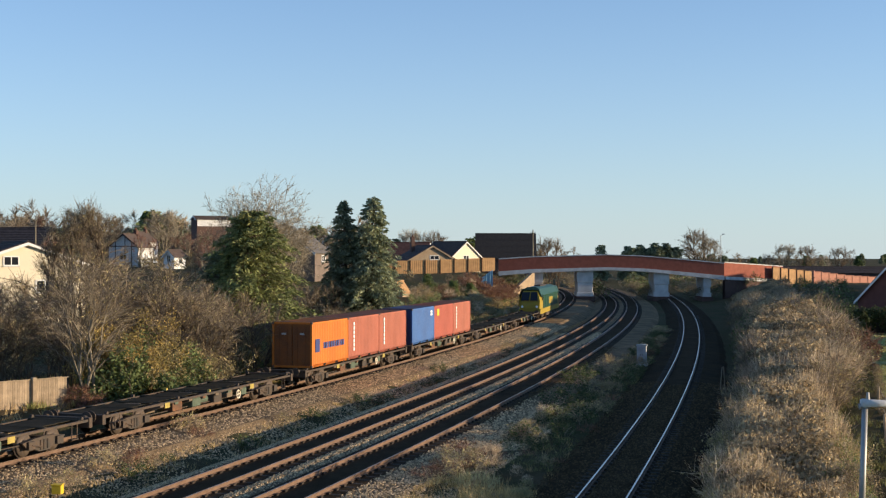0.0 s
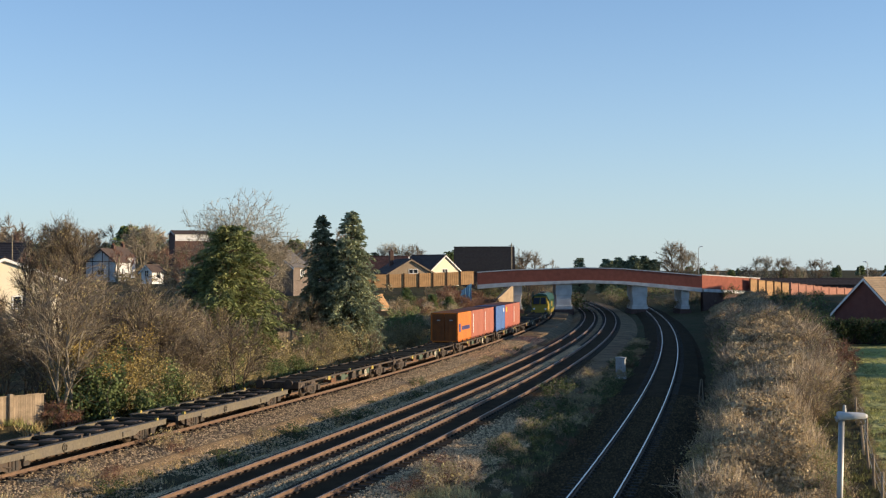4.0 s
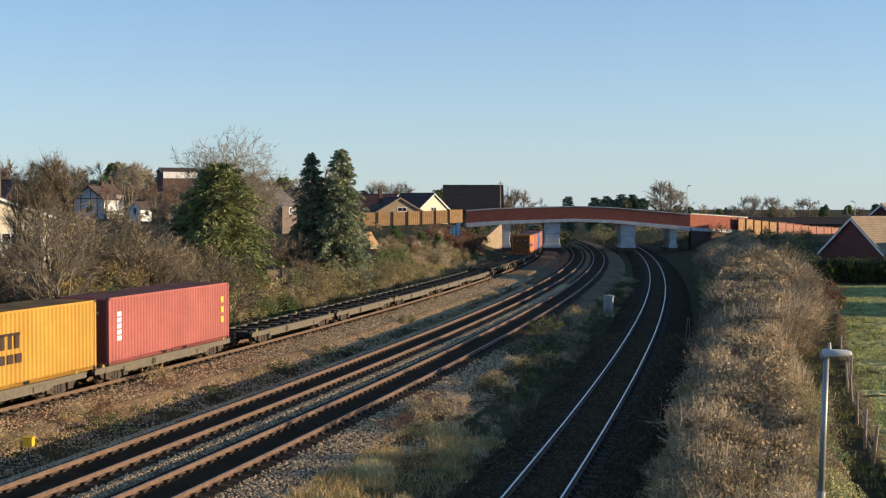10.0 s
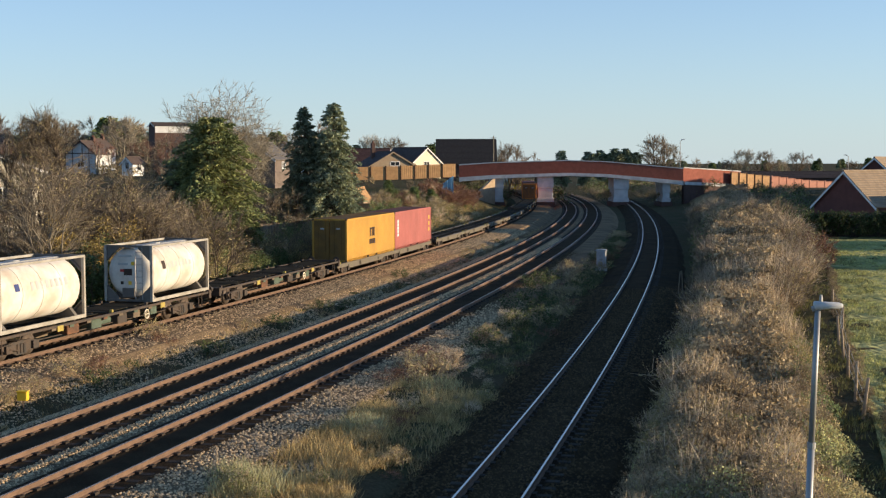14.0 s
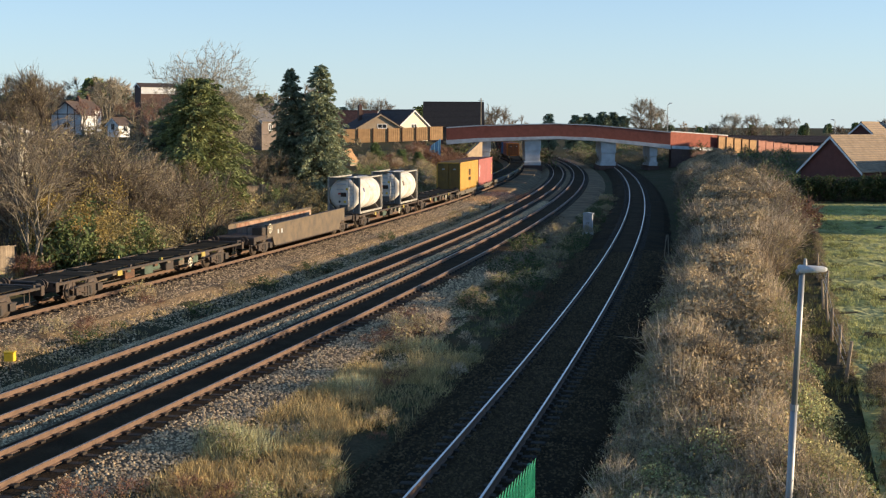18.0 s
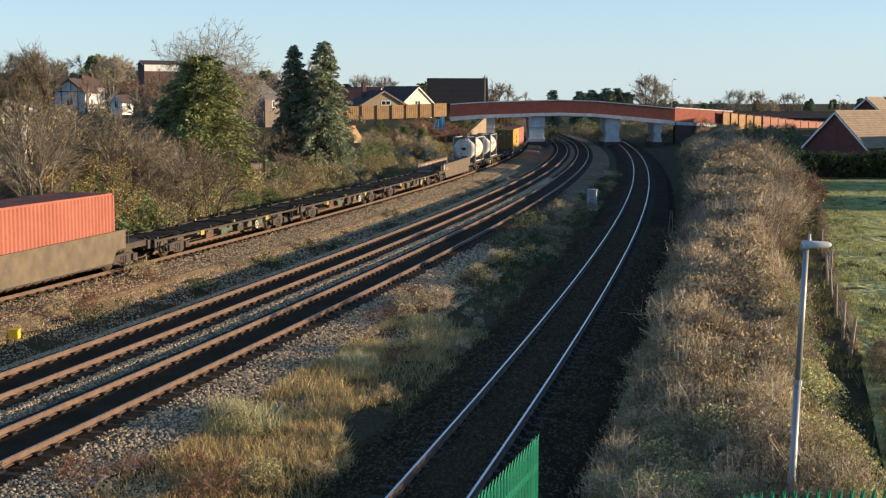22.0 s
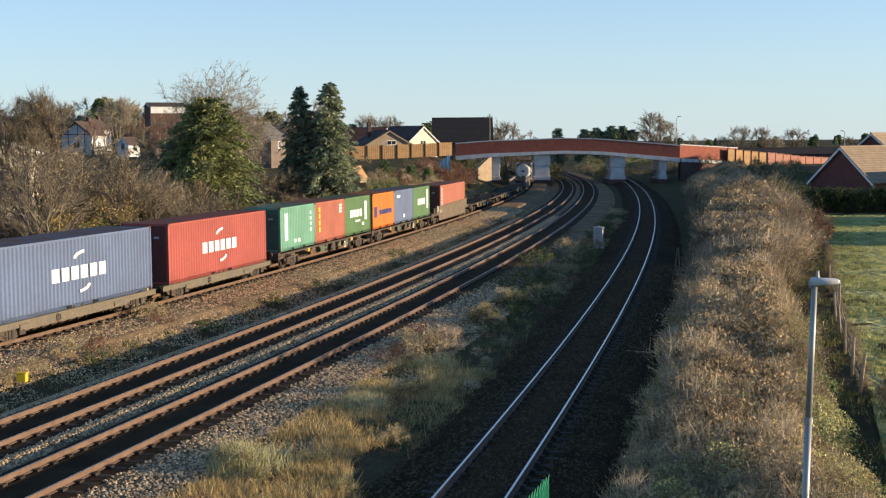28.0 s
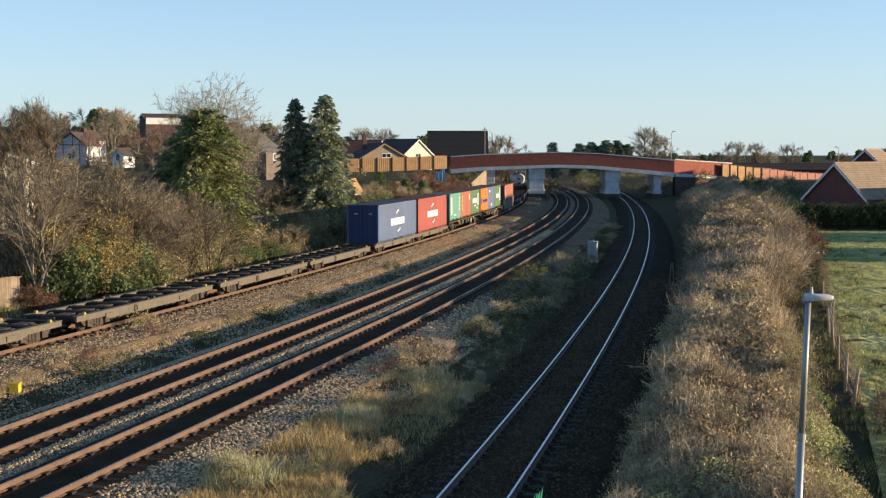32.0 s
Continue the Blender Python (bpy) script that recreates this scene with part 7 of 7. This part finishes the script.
# ---- houses ----
def house(label, at, turn, wide, long, eave, ridge, wall, roof, chimney=None, windows=(), timber=False, overhang=0.35, base=-3.0, category="house", trim="white", name="house"):
    """A gabled house. Its gable faces -y before it is turned; windows: (side, along, z, width, height) on the gable (g) or the right side (r)."""
    h = thing(name, label, category, "houses", at=pose(*at, 0, 0, turn))
    w = wide / 2
    part("house_body", Shape().add(
        [(-w, 0, base), (w, 0, base), (w, 0, eave), (0, 0, ridge - 0.12), (-w, 0, eave), (-w, long, base), (w, long, base), (w, long, eave), (0, long, ridge - 0.12), (-w, long, eave)],
        [(0, 1, 2, 3, 4), (9, 8, 7, 6, 5), (1, 6, 7, 2), (5, 0, 4, 9), (5, 6, 1, 0)]), wall, h)
    run_x, rise = w, ridge - eave
    ln = math.hypot(run_x, rise)
    n = max(4, int(ln / 0.32))
    for sx in (-1, 1):
        prof = []                     # courses of tiles, each lapping the one below
        for i in range(n):
            for k, up in ((i / n, 0.09), ((i + 1) / n, 0.03)):
                prof.append((sx * (w + overhang) * (1 - k), eave - rise * overhang / w + rise * (1 + overhang / w) * k + up))
        prof += [(0.0, ridge - 0.03), (sx * (w + overhang), eave - rise * overhang / w - 0.03)]
        if sx > 0:
            prof = prof[::-1]
        s = Shape().prism(prof[::-1], long + overhang, -overhang, "y")
        part("roof_slope", s, roof, h, "tiled roof slope")
        v = Shape()
        a, b = Vector((sx * (w + overhang), -overhang - 0.03, eave - rise * overhang / w - 0.06)), Vector((0, -overhang - 0.03, ridge - 0.02))
        v.add([a, b, b + Vector((0, 0, -0.26)), a + Vector((0, 0, -0.26)), a + Vector((0, 0.05, 0)), b + Vector((0, 0.05, 0)), b + Vector((0, 0.05, -0.26)), a + Vector((0, 0.05, -0.26))], [(0, 1, 2, 3), (7, 6, 5, 4), (0, 4, 5, 1), (3, 2, 6, 7)])
        part("bargeboard", v, trim, h)
    part("ridge_tiles", Shape().rod((0, -overhang, ridge + 0.03), (0, long + overhang, ridge + 0.03), 0.12, n=8), roof, h)
    if timber:
        for x in (-w * 0.55, w * 0.1, w * 0.55):
            part("timber_strip", Shape().box(x - 0.08, -0.05, 0, x + 0.08, 0.0, eave + (ridge - eave) * (1 - abs(x) / w) - 0.2), "roof_dark", h)
        part("timber_strip", Shape().box(-w, -0.05, eave - 0.1, w, 0.0, eave + 0.08), "roof_dark", h)
    if chimney:
        x, y, top = chimney
        c = part("chimney", Shape().bevel_box(x - 0.35, y - 0.45, eave, x + 0.35, y + 0.45, top, 0.04), "brick_dark", h, "dark brick chimney")
        for d in (-0.2, 0.2):
            part("chimney_pot", Shape().rod((x, y + d, top), (x, y + d, top + 0.35), 0.12, 0.1, 8), "roof_red", c)
    for side, along, z, ww, hh in windows:
        if side == "g":
            box = lambda a, b, c, d, e0, e1: Shape().box(along + a, e0, z + c, along + b, e1, z + d)
        else:
            box = lambda a, b, c, d, e0, e1: Shape().box(w - e1, along + a, z + c, w - e0, along + b, z + d)
        win = part("window", box(-ww / 2, ww / 2, -hh / 2, hh / 2, -0.03, 0.02), "glass", h, "dark window")
        f = Shape()
        for a, b, c, d in ((-ww / 2 - 0.06, -ww / 2 + 0.05, -hh / 2, hh / 2), (ww / 2 - 0.05, ww / 2 + 0.06, -hh / 2, hh / 2), (-0.04, 0.04, -hh / 2, hh / 2), (-ww / 2, ww / 2, hh / 2 - 0.05, hh / 2 + 0.06), (-ww / 2, ww / 2, -hh / 2 - 0.06, -hh / 2 + 0.05)):
            g = box(a, b, c, d, -0.06, 0.0)
            f.add(g.v, g.f)
        part("window_frame", f, "white", win, "white window frame")
        g = box(-ww / 2 - 0.1, ww / 2 + 0.1, -hh / 2 - 0.12, -hh / 2 - 0.06, -0.14, 0.0)
        part("window_sill", g, "white_conc", win)
    return h


def houses():
    house("cream rendered house with a low white-edged gable", (-42.0, 116, 2.2), 34, 10.5, 9, 4.6, 6.4, "cream", "roof_dark", windows=[("g", -1.4, 4.7, 1.3, 0.8), ("g", -3.4, 4.7, 1.3, 0.8), ("g", 1.6, 2.4, 1.6, 1.1)], chimney=(-2.5, 5, 7.6))
    house("white house with dark timber strips and brown roof", (-74.6, 260, 5.0), -8, 6.3, 7, 4.2, 6.7, "white_conc", "roof_brown", timber=True, windows=[("g", 0, 2.0, 1.4, 1.1), ("r", 1.5, 2.0, 1.0, 1.6), ("r", 3.5, 2.0, 1.0, 1.6), ("r", 4.3, 2.0, 0.8, 1.2)], trim="roof_dark", chimney=(0, 6, 7.6))
    house("white house with dark timber strips beside its twin", (-81.3, 292, 5.7), -8, 5.4, 7, 4.9, 7.0, "white_conc", "roof_brown", timber=True, windows=[("g", 0, 2.4, 1.4, 1.1), ("r", 3, 2.2, 1.2, 1.2)], trim="roof_dark", chimney=(0, 6, 7.8))
    house("small white rendered house among bare birches", (-60.3, 240, 4.6), -30, 2.7, 3.0, 2.7, 3.8, "white", "roof_brown", windows=[("g", 0, 2.2, 0.9, 1.2), ("r", 1.7, 2.0, 0.9, 1.2)])
    flat = house("long white flat-fronted house under a dark roof", (-81.6, 352, 10.6), -62, 6, 9.5, 6.6, 7.5, "brick_dark", "roof_dark", windows=[("r", 1.6, 5.6, 1.4, 0.9), ("r", 4.2, 5.6, 1.4, 0.9), ("r", 6.8, 5.6, 1.4, 0.9)])
    part("white_band", Shape().box(3.0, 0.1, 4.7, 3.06, 9.4, 6.5), "white", flat, "white boarded upper storey")
    house("grey-roofed house half hidden by evergreens", (-28.2, 186, 4.0), -30, 6.6, 3.4, 4.0, 6.2, "brick_grey", "roof_grey", windows=[("g", 0.5, 3.0, 1.2, 0.8), ("r", 2, 3.0, 0.8, 0.9)])
    house("white timber-stripped gable house behind conifers", (-31.6, 241, 5.0), -8, 5.2, 8, 4.5, 6.1, "white", "roof_dark", timber=True, trim="roof_dark", windows=[("g", 0, 3.4, 1.2, 0.9)])
    house("tan brick bungalow with a red-brown tiled roof", (-11.2, 240, 4.4), 18, 9.2, 11, 2.3, 4.95, "brick_tan", "roof_dark", windows=[("g", 0.4, 2.7, 1.7, 0.75)], chimney=(-2.0, 7, 6.6), trim="fence_old")
    house("long red-tiled bungalow behind the timber fence", (-13.0, 262, 4.4), 83, 9, 12, 2.6, 5.7, "brick_tan", "roof_red", windows=[("g", 0, 1.6, 1.6, 1.1)])
    house("cream gabled bungalow with a steep brown roof", (-5.4, 260, 4.6), 42, 7.6, 10, 2.8, 5.7, "cream", "roof_brown", windows=[("g", 0, 2.4, 1.4, 1.0)])
    house("large dark weatherboarded barn with a black roof", (9.0, 286, 4.2), 90, 9, 12.6, 3.0, 8.1, "roof_dark", "barn_black", name="barn", category="barn", trim="roof_dark")
    house("red brick bungalow with a tan tiled roof", (41.95, 140, -0.3), -50, 7.5, 10, 3.2, 6.75, "brick_deep", "roof_tan", windows=[("g", 2.9, 1.5, 0.7, 0.5)], overhang=0.3)
    for y in (90, 110):               # unseen neighbours, added to lay their shadows over the grass
        house("unseen red brick bungalow added to shade the field", (63, y, -0.3), -8, 6.6, 13, 2.75, 6.4, "brick_deep", "roof_tan", windows=[("g", 1.5, 1.7, 0.9, 0.9)], overhang=0.3)
    # unseen taller houses, added so the far main lines fall into shadow
    for x, y in ((65, 158), (73, 184), (78, 202), (83, 219)):
        house("unseen two-storey brick house added to shade the tracks", (x, y, -0.3), -8, 7.0, 14, 6.2, 10.2, "brick_deep", "roof_tan", windows=[("g", 1.5, 4.4, 1.2, 1.1), ("g", -1.5, 1.6, 1.2, 1.1)], overhang=0.3)
    house("white rendered wing of the brick bungalow", (50.8, 137.5, -0.3), -50, 7, 6, 3.0, 4.9, "white", "roof_tan", overhang=0.2)
    house("red brick house with a tan tiled roof", (56.4, 175, -0.3), -30, 6.4, 14, 5.4, 8.3, "brick_deep", "roof_tan", windows=[("r", 3, 4.2, 1.2, 1.2)])
    house("long low house roof beyond the brick wall", (96, 290, -0.3), 90, 6, 34, 4.3, 5.5, "roof_dark", "roof_dark")
    house("long dark-roofed terrace on the rise", (-52.5, 152, 3.0), 86, 8, 14, 5.0, 7.6, "brick_dark", "roof_dark", trim="roof_dark")
    house("small timber garden shed with a steep gable", (-11.2, 150, 1.2), -20, 1.7, 2.0, 2.1, 3.3, "brick_tan", "fence", name="garden_shed", category="shed", overhang=0.12, trim="fence", base=-1)
    shed2 = thing("garden_store", "pale timber garden store with plank sides", "shed", at=pose(-10.3, 149.6, 0.45, 0, 0, -20))
    for i in range(8):
        part("plank", Shape().box(-0.8 + 0.2 * i, -0.03, -0.6, -0.61 + 0.2 * i, 0.0, 2.2), "fence", shed2)
    part("store_body", Shape().bevel_box(-0.8, 0.0, -0.6, 0.8, 1.4, 2.25, 0.03), "fence", shed2)


houses()


# ---- fences, walls and poles ----
def board_fence(label, pts, height, material, panel=2.4, post="roof_dark", group="fences"):
    """A close-boarded fence along points on the ground (x, y, z): posts, panels and a capping on each panel."""
    f = thing("timber_fence", label, "fence", group)
    for a, b in zip(pts, pts[1:]):
        a, b = Vector(a), Vector(b)
        n = max(1, round((b - a).length / panel))
        for i in range(n):
            p, q = a.lerp(b, i / n), a.lerp(b, (i + 1) / n)
            d = (q - p).normalized()
            m = Matrix.Translation(p) @ Matrix.Rotation(math.atan2(d.y, d.x), 4, "Z")
            ln = math.hypot(q.x - p.x, q.y - p.y)
            rise = q.z - p.z
            k = 14
            if material == "fence_old":
                pn = part("panel_rail", Shape().box(0.07, 0.015, 0.3, ln - 0.07, 0.06, 0.4), material, f, at=m)
                for j in range(k):
                    x0, x1, z = 0.07 + (ln - 0.14) * j / k, 0.07 + (ln - 0.14) * (j + 0.94) / k, rise * j / k
                    part("plank", Shape().box(x0, -0.012, z - 0.6, x1, 0.012, z + height - 0.06 + 0.09 * random.random()), material, f, at=m)
            else:
                s = Shape()
                for j in range(2 * k + 1):
                    x, y, z = 0.07 + (ln - 0.14) * j / (2 * k), 0.016 * (j // 2 % 2), rise * j / (2 * k)
                    s.v += [(x, y - 0.02, z - 0.6), (x, y - 0.02, z + height - 0.05), (x, y + 0.02, z + height - 0.05), (x, y + 0.02, z - 0.6)]
                for j in range(2 * k):
                    s.f += [(4 * j + c, 4 * j + 4 + c, 4 * j + 4 + (c + 1) % 4, 4 * j + (c + 1) % 4) for c in range(4)]
                pn = part("panel", s, material, f, at=m)
            part("capping", Shape().box(0.0, -0.05, height - 0.04 + rise * 0.5, ln, 0.05, height + rise * 0.5), material, pn)
            part("post", Shape().bevel_box(-0.1, -0.16, -0.7, 0.1, 0.06, height + 0.08, 0.02), post, f, at=m)
    return f


board_fence("new orange timber fence with dark posts along the road", [(-22, 222, 4.7), (-9.2, 226, 5.0), (0.4, 230, 5.4)], 1.75, "fence", 2.9, "fence_post")
board_fence("new orange timber fence with dark posts by the bridge", [(50.9, 239.5, 3.25), (60.1, 248, 2.4)], 2.3, "fence", 2.6, "fence_post")
board_fence("weathered pale plank fence with ivy at its foot", [(-27.5, 53.6, 0.1), (-22.7, 59.0, 0.1), (-20.3, 61.8, 0.1)], 1.55, "fence_old", 1.9, "fence_old")
board_fence("short weathered plank fence in the scrub", [(-17.2, 103.5, 0.8), (-13.2, 106.5, 0.8)], 1.7, "fence_old", 1.9, "fence_old")
board_fence("dark creosoted fence before the bungalow", [(33.5, 131, -0.25), (41.5, 132, -0.25), (52.5, 130.5, -0.25), (66, 128, -0.25)], 1.9, "roof_dark", 2.4, "roof_dark")


def brick_wall():
    w = thing("garden_wall", "long stepped pink brick garden wall with piers", "wall")
    pts = [Vector((60.5, 248.4, 2.3)), Vector((68, 255, 1.5)), Vector((84, 269, 0.6))]
    for a, b in zip(pts, pts[1:]):
        n = round((b - a).length / 2.7)
        for i in range(n):
            p, q = a.lerp(b, i / n), a.lerp(b, (i + 1) / n)
            m = Matrix.Translation(p) @ Matrix.Rotation(math.atan2(q.y - p.y, q.x - p.x), 4, "Z")
            ln = math.hypot(q.x - p.x, q.y - p.y)
            part("wall_panel", Shape().box(0.2, -0.1, -2.5, ln, 0.1, 2.3), "brick_pink", w, at=m)
            part("wall_pier", Shape().bevel_box(-0.2, -0.2, -2.5, 0.2, 0.2, 2.5, 0.03), "brick_pink", w, at=m)
            part("coping", Shape().bevel_box(0.2, -0.16, 2.3, ln - 0.2, 0.16, 2.38, 0.02), "brick_deep", w, at=m)


brick_wall()


def palisade(pts, height=2.4):
    """A green steel palisade fence: pointed pales on two rails between posts."""
    f = thing("palisade_fence", "dark green steel palisade fence with pointed pales", "fence", "fences")
    pale = Shape()
    for x0, x1, y in ((-0.035, -0.012, 0.0), (-0.012, 0.012, 0.018), (0.012, 0.035, 0.0)):
        pale.box(x0, -0.004 - y, 0.05, x1, -y, height - 0.12)
    pale.add([(-0.035, -0.004, height - 0.12), (0.0, -0.02, height - 0.12), (0.035, -0.004, height - 0.12), (-0.02, -0.03, height + 0.02), (0.0, -0.02, height - 0.02), (0.02, -0.03, height + 0.02)], [(0, 1, 4, 3), (1, 2, 5, 4), (3, 4, 1, 0), (4, 5, 2, 1)])
    me = pale.mesh("pale", "green_paint")
    for a, b in zip(pts, pts[1:]):
        a, b = Vector(a), Vector(b)
        d = b - a
        m0 = Matrix.Rotation(math.atan2(d.y, d.x), 4, "Z")
        ln = math.hypot(d.x, d.y)
        n = round(ln / 0.155)
        for i in range(n):
            part("pale", me, None, f, at=Matrix.Translation(a.lerp(b, (i + 0.5) / n)) @ m0)
        for z in (0.35, height - 0.45):
            part("fence_rail", Shape().box(0, 0.0, z, ln, 0.045, z + 0.05).box(0, 0.0, z, ln, 0.006, z + 0.1), "green_paint", f, at=Matrix.Translation(a) @ m0)
        k = max(1, round(ln / 2.75))
        for i in range(k + 1):
            part("post", Shape().box(-0.05, 0.045, -0.5, 0.05, 0.1, height - 0.1).box(-0.012, 0.0, -0.5, 0.012, 0.1, height - 0.1), "green_paint", f, at=Matrix.Translation(a.lerp(b, i / k)) @ m0)
    return f


palisade([(-2.6, 6.0, 0.3), (1.35, 18.0, 0.38)], 2.42)
palisade([(0.9, 14.6, -0.16), (4.2, 17.0, -0.16), (6.4, 17.2, -0.16)], 2.42)


def round_square(v):
    return math.copysign(abs(v) ** 0.5, v)


def street_lamp(at, top, lean):
    l = thing("street_lamp", "slim grey street lamp post with a flat lantern", "street lamp", at=at)
    t = Vector((lean[0], lean[1], top))
    part("pole", Shape().rod((0, 0, -0.4), t * 0.55, 0.07, 0.062, 12).rod(t * 0.55, t, 0.055, 0.05, 12), "galv", l, smooth=True)
    part("collar", Shape().rod(t * 0.54, t * 0.56, 0.075, 0.075, 12), "galv", l)
    s = Shape()
    rings = [(-0.07, 0.05, 0.06), (-0.04, 0.07, 0.075), (0.12, 0.11, 0.06), (0.36, 0.1, 0.048), (0.41, 0.07, 0.03)]
    for x, wy, hz in rings:
        s.v += [(t.x + x, t.y + wy * round_square(math.cos(2 * math.pi * i / 10)), t.z + 0.06 + hz * round_square(math.sin(2 * math.pi * i / 10))) for i in range(10)]
    s.f += [(r * 10 + i, r * 10 + (i + 1) % 10, r * 10 + 10 + (i + 1) % 10, r * 10 + 10 + i)[::-1] for r in range(len(rings) - 1) for i in range(10)] + [tuple(range(10)), tuple(range(49, 39, -1))]
    part("lantern", s, "white_conc", l, "pale flat lantern head", smooth=True)
    part("bracket", Shape().rod((t.x - 0.1, t.y, t.z), (t.x + 0.1, t.y, t.z + 0.06), 0.05, n=8), "galv", l)
    part("photocell", Shape().rod((t.x + 0.05, t.y, t.z + 0.12), (t.x + 0.05, t.y, t.z + 0.24), 0.035, 0.025, 8), "galv", l)


street_lamp((6.03, 22.0, -0.2), 5.2, (0.15, 0.0))


def field_fence():
    f = thing("field_fence", "leaning wooden post and wire field fence", "fence", "fences")
    pts = [(12.25, 38.7), (13.0, 41.8), (13.95, 45.7), (15.1, 50.0), (16.1, 54.0), (17.4, 58), (19.2, 65.7)]
    rng = np.random.default_rng(3)
    tops = []
    for x, y in pts:
        z = float(ground_z(x, y))
        d = rng.normal(0, 0.06, 2)
        part("fence_post", Shape().rod((x, y, z - 0.3), (x + d[0], y + d[1], z + 1.25), 0.06, 0.05, 7), "fence_old", f)
        tops.append(Vector((x, y, z)))
    for a, b in zip(tops, tops[1:]):
        for h in (0.5, 0.85, 1.15):
            part("wire", Shape().rod(a + Vector((0, 0, h)), b + Vector((0, 0, h)), 0.006, n=4), "galv", f)


field_fence()


def marker():
    m = thing("line_marker", "small yellow box marker on a short post", "trackside marker", at=Matrix.Translation((-13.95, 41.6, -0.6)) @ Matrix.Scale(0.82, 4))
    part("post", Shape().rod((0, 0, -0.1), (0, 0, 0.5), 0.03, n=8), "steel_dark", m)
    part("box", Shape().bevel_box(-0.2, -0.16, 0.48, 0.2, 0.16, 0.82, 0.03), "yellow", m, "bright yellow box")
    part("lid", Shape().bevel_box(-0.22, -0.18, 0.82, 0.22, 0.18, 0.86, 0.01), "yellow", m)


marker()


def relay_cabinet():
    c = thing("relay_cabinet", "grey steel trackside equipment cabinet on a plinth", "equipment cabinet", at=pose(10.95, 96.2, -0.5, 0, 0, -12) @ Matrix.Scale(0.82, 4))
    part("plinth", Shape().bevel_box(-0.5, -0.35, -0.1, 0.5, 0.35, 0.15, 0.02), "white_conc", c)
    part("cabinet_body", Shape().bevel_box(-0.42, -0.3, 0.15, 0.42, 0.3, 1.72, 0.03), "cabinet_grey", c)
    for x in (-0.2, 0.2):
        d = part("door", Shape().bevel_box(x - 0.19, -0.325, 0.22, x + 0.19, -0.298, 1.62, 0.008), "cabinet_grey", c)
        part("handle", Shape().box(x - 0.02 + 0.12 * (-1 if x > 0 else 1), -0.35, 0.85, x + 0.02 + 0.12 * (-1 if x > 0 else 1), -0.325, 1.0), "steel_dark", d)
    part("canopy", Shape().prism([(-0.5, 1.72), (0.5, 1.72), (0.46, 1.8), (0, 1.86), (-0.46, 1.8)], 0.36, -0.36, "y"), "cabinet_grey", c)


relay_cabinet()


def pole(x, y, z0, z1, label, r=0.09, arm=0.0, material="bark_pale"):
    p = thing("utility_pole" if not arm else "street_lamp", label, "pole" if not arm else "street lamp", "poles")
    part("pole", Shape().rod((x, y, z0), (x, y, z1), r, r * 0.75, 8), material, p)
    if arm:
        part("arm", Shape().rod((x, y, z1), (x + arm, y, z1 + 0.25), 0.05, n=6), material, p)
        part("lantern", Shape().bevel_box(x + arm - 0.3, y - 0.12, z1 + 0.2, x + arm + 0.3, y + 0.12, z1 + 0.34, 0.04), "white_conc", p)
    else:
        part("crossarm", Shape().box(x - 0.5, y - 0.05, z1 - 0.5, x + 0.5, y + 0.05, z1 - 0.4), material, p)


pole(7.2, 236, 4, 12.2, "tall grey pole beside the road bridge", 0.12)
pole(42.0, 242, 4, 11.3, "distant street lamp over the bridge", 0.07, 0.5, "galv")
pole(72.5, 240, 2, 8.4, "distant street lamp beyond the wall", 0.07, -0.5, "galv")
for _x, _y, _z in ((-49.8, 140, 11.1), (-49.0, 143, 10.9), (-47.5, 138, 10.7)):
    pole(_x, _y, 2.0, _z, "plain pale timber pole among garden trees", 0.1)


def tarpaulin():
    t = thing("blue_sheet_fence", "pale blue sheeted panel fence at the bridge end", "fence", "fences")
    for i in range(3):
        s = Shape()
        for j in range(7):
            x = -1.7 + 0.56 * i + 0.088 * j
            s.v += [(x, 192.0 + 0.05 * math.sin(j * 1.9), 2.5 + 0.1 * i), (x, 192.0 + 0.05 * math.sin(j * 1.9 + 1), 4.2 + 0.42 * i + 0.06 * j)]
        s.f = [(2 * j, 2 * j + 2, 2 * j + 3, 2 * j + 1) for j in range(6)]
        part("panel", s, "sheet_blue", t)
        part("post", Shape().rod((-1.73 + 0.56 * i, 192.07, 1.6), (-1.73 + 0.56 * i, 192.07, 4.3 + 0.42 * i), 0.04), "galv", t)


tarpaulin()


def bank_hurdle():
    """Thin pale stakes by the hedge foot."""
    s = thing("stakes", "three thin pale stakes beside the branch line", "stakes")
    for x, y, lean in ((13.3, 77, 0.15), (13.7, 77.4, -0.1), (14.2, 78, 0.25)):
        part("stake", Shape().rod((x, y, -0.7), (x + lean, y, 1.0), 0.03, n=6), "bark_pale", s)


bank_hurdle()


# ---- sleepers ----
for _t, _n in ((track_freight, "freight"), (track_up, "up_main"), (track_down, "down_main"), (track_branch, "branch")):
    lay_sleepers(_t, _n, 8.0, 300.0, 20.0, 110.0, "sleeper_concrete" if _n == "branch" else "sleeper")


# ---- what moves ----
def motions():
    times = [0.5 * k for k in range(65)]
    for ob, u, reach, z, wagon in RIDERS:
        walk(ob, [(t, ride(u, reach, t, z, wagon)) for t in times])


motions()
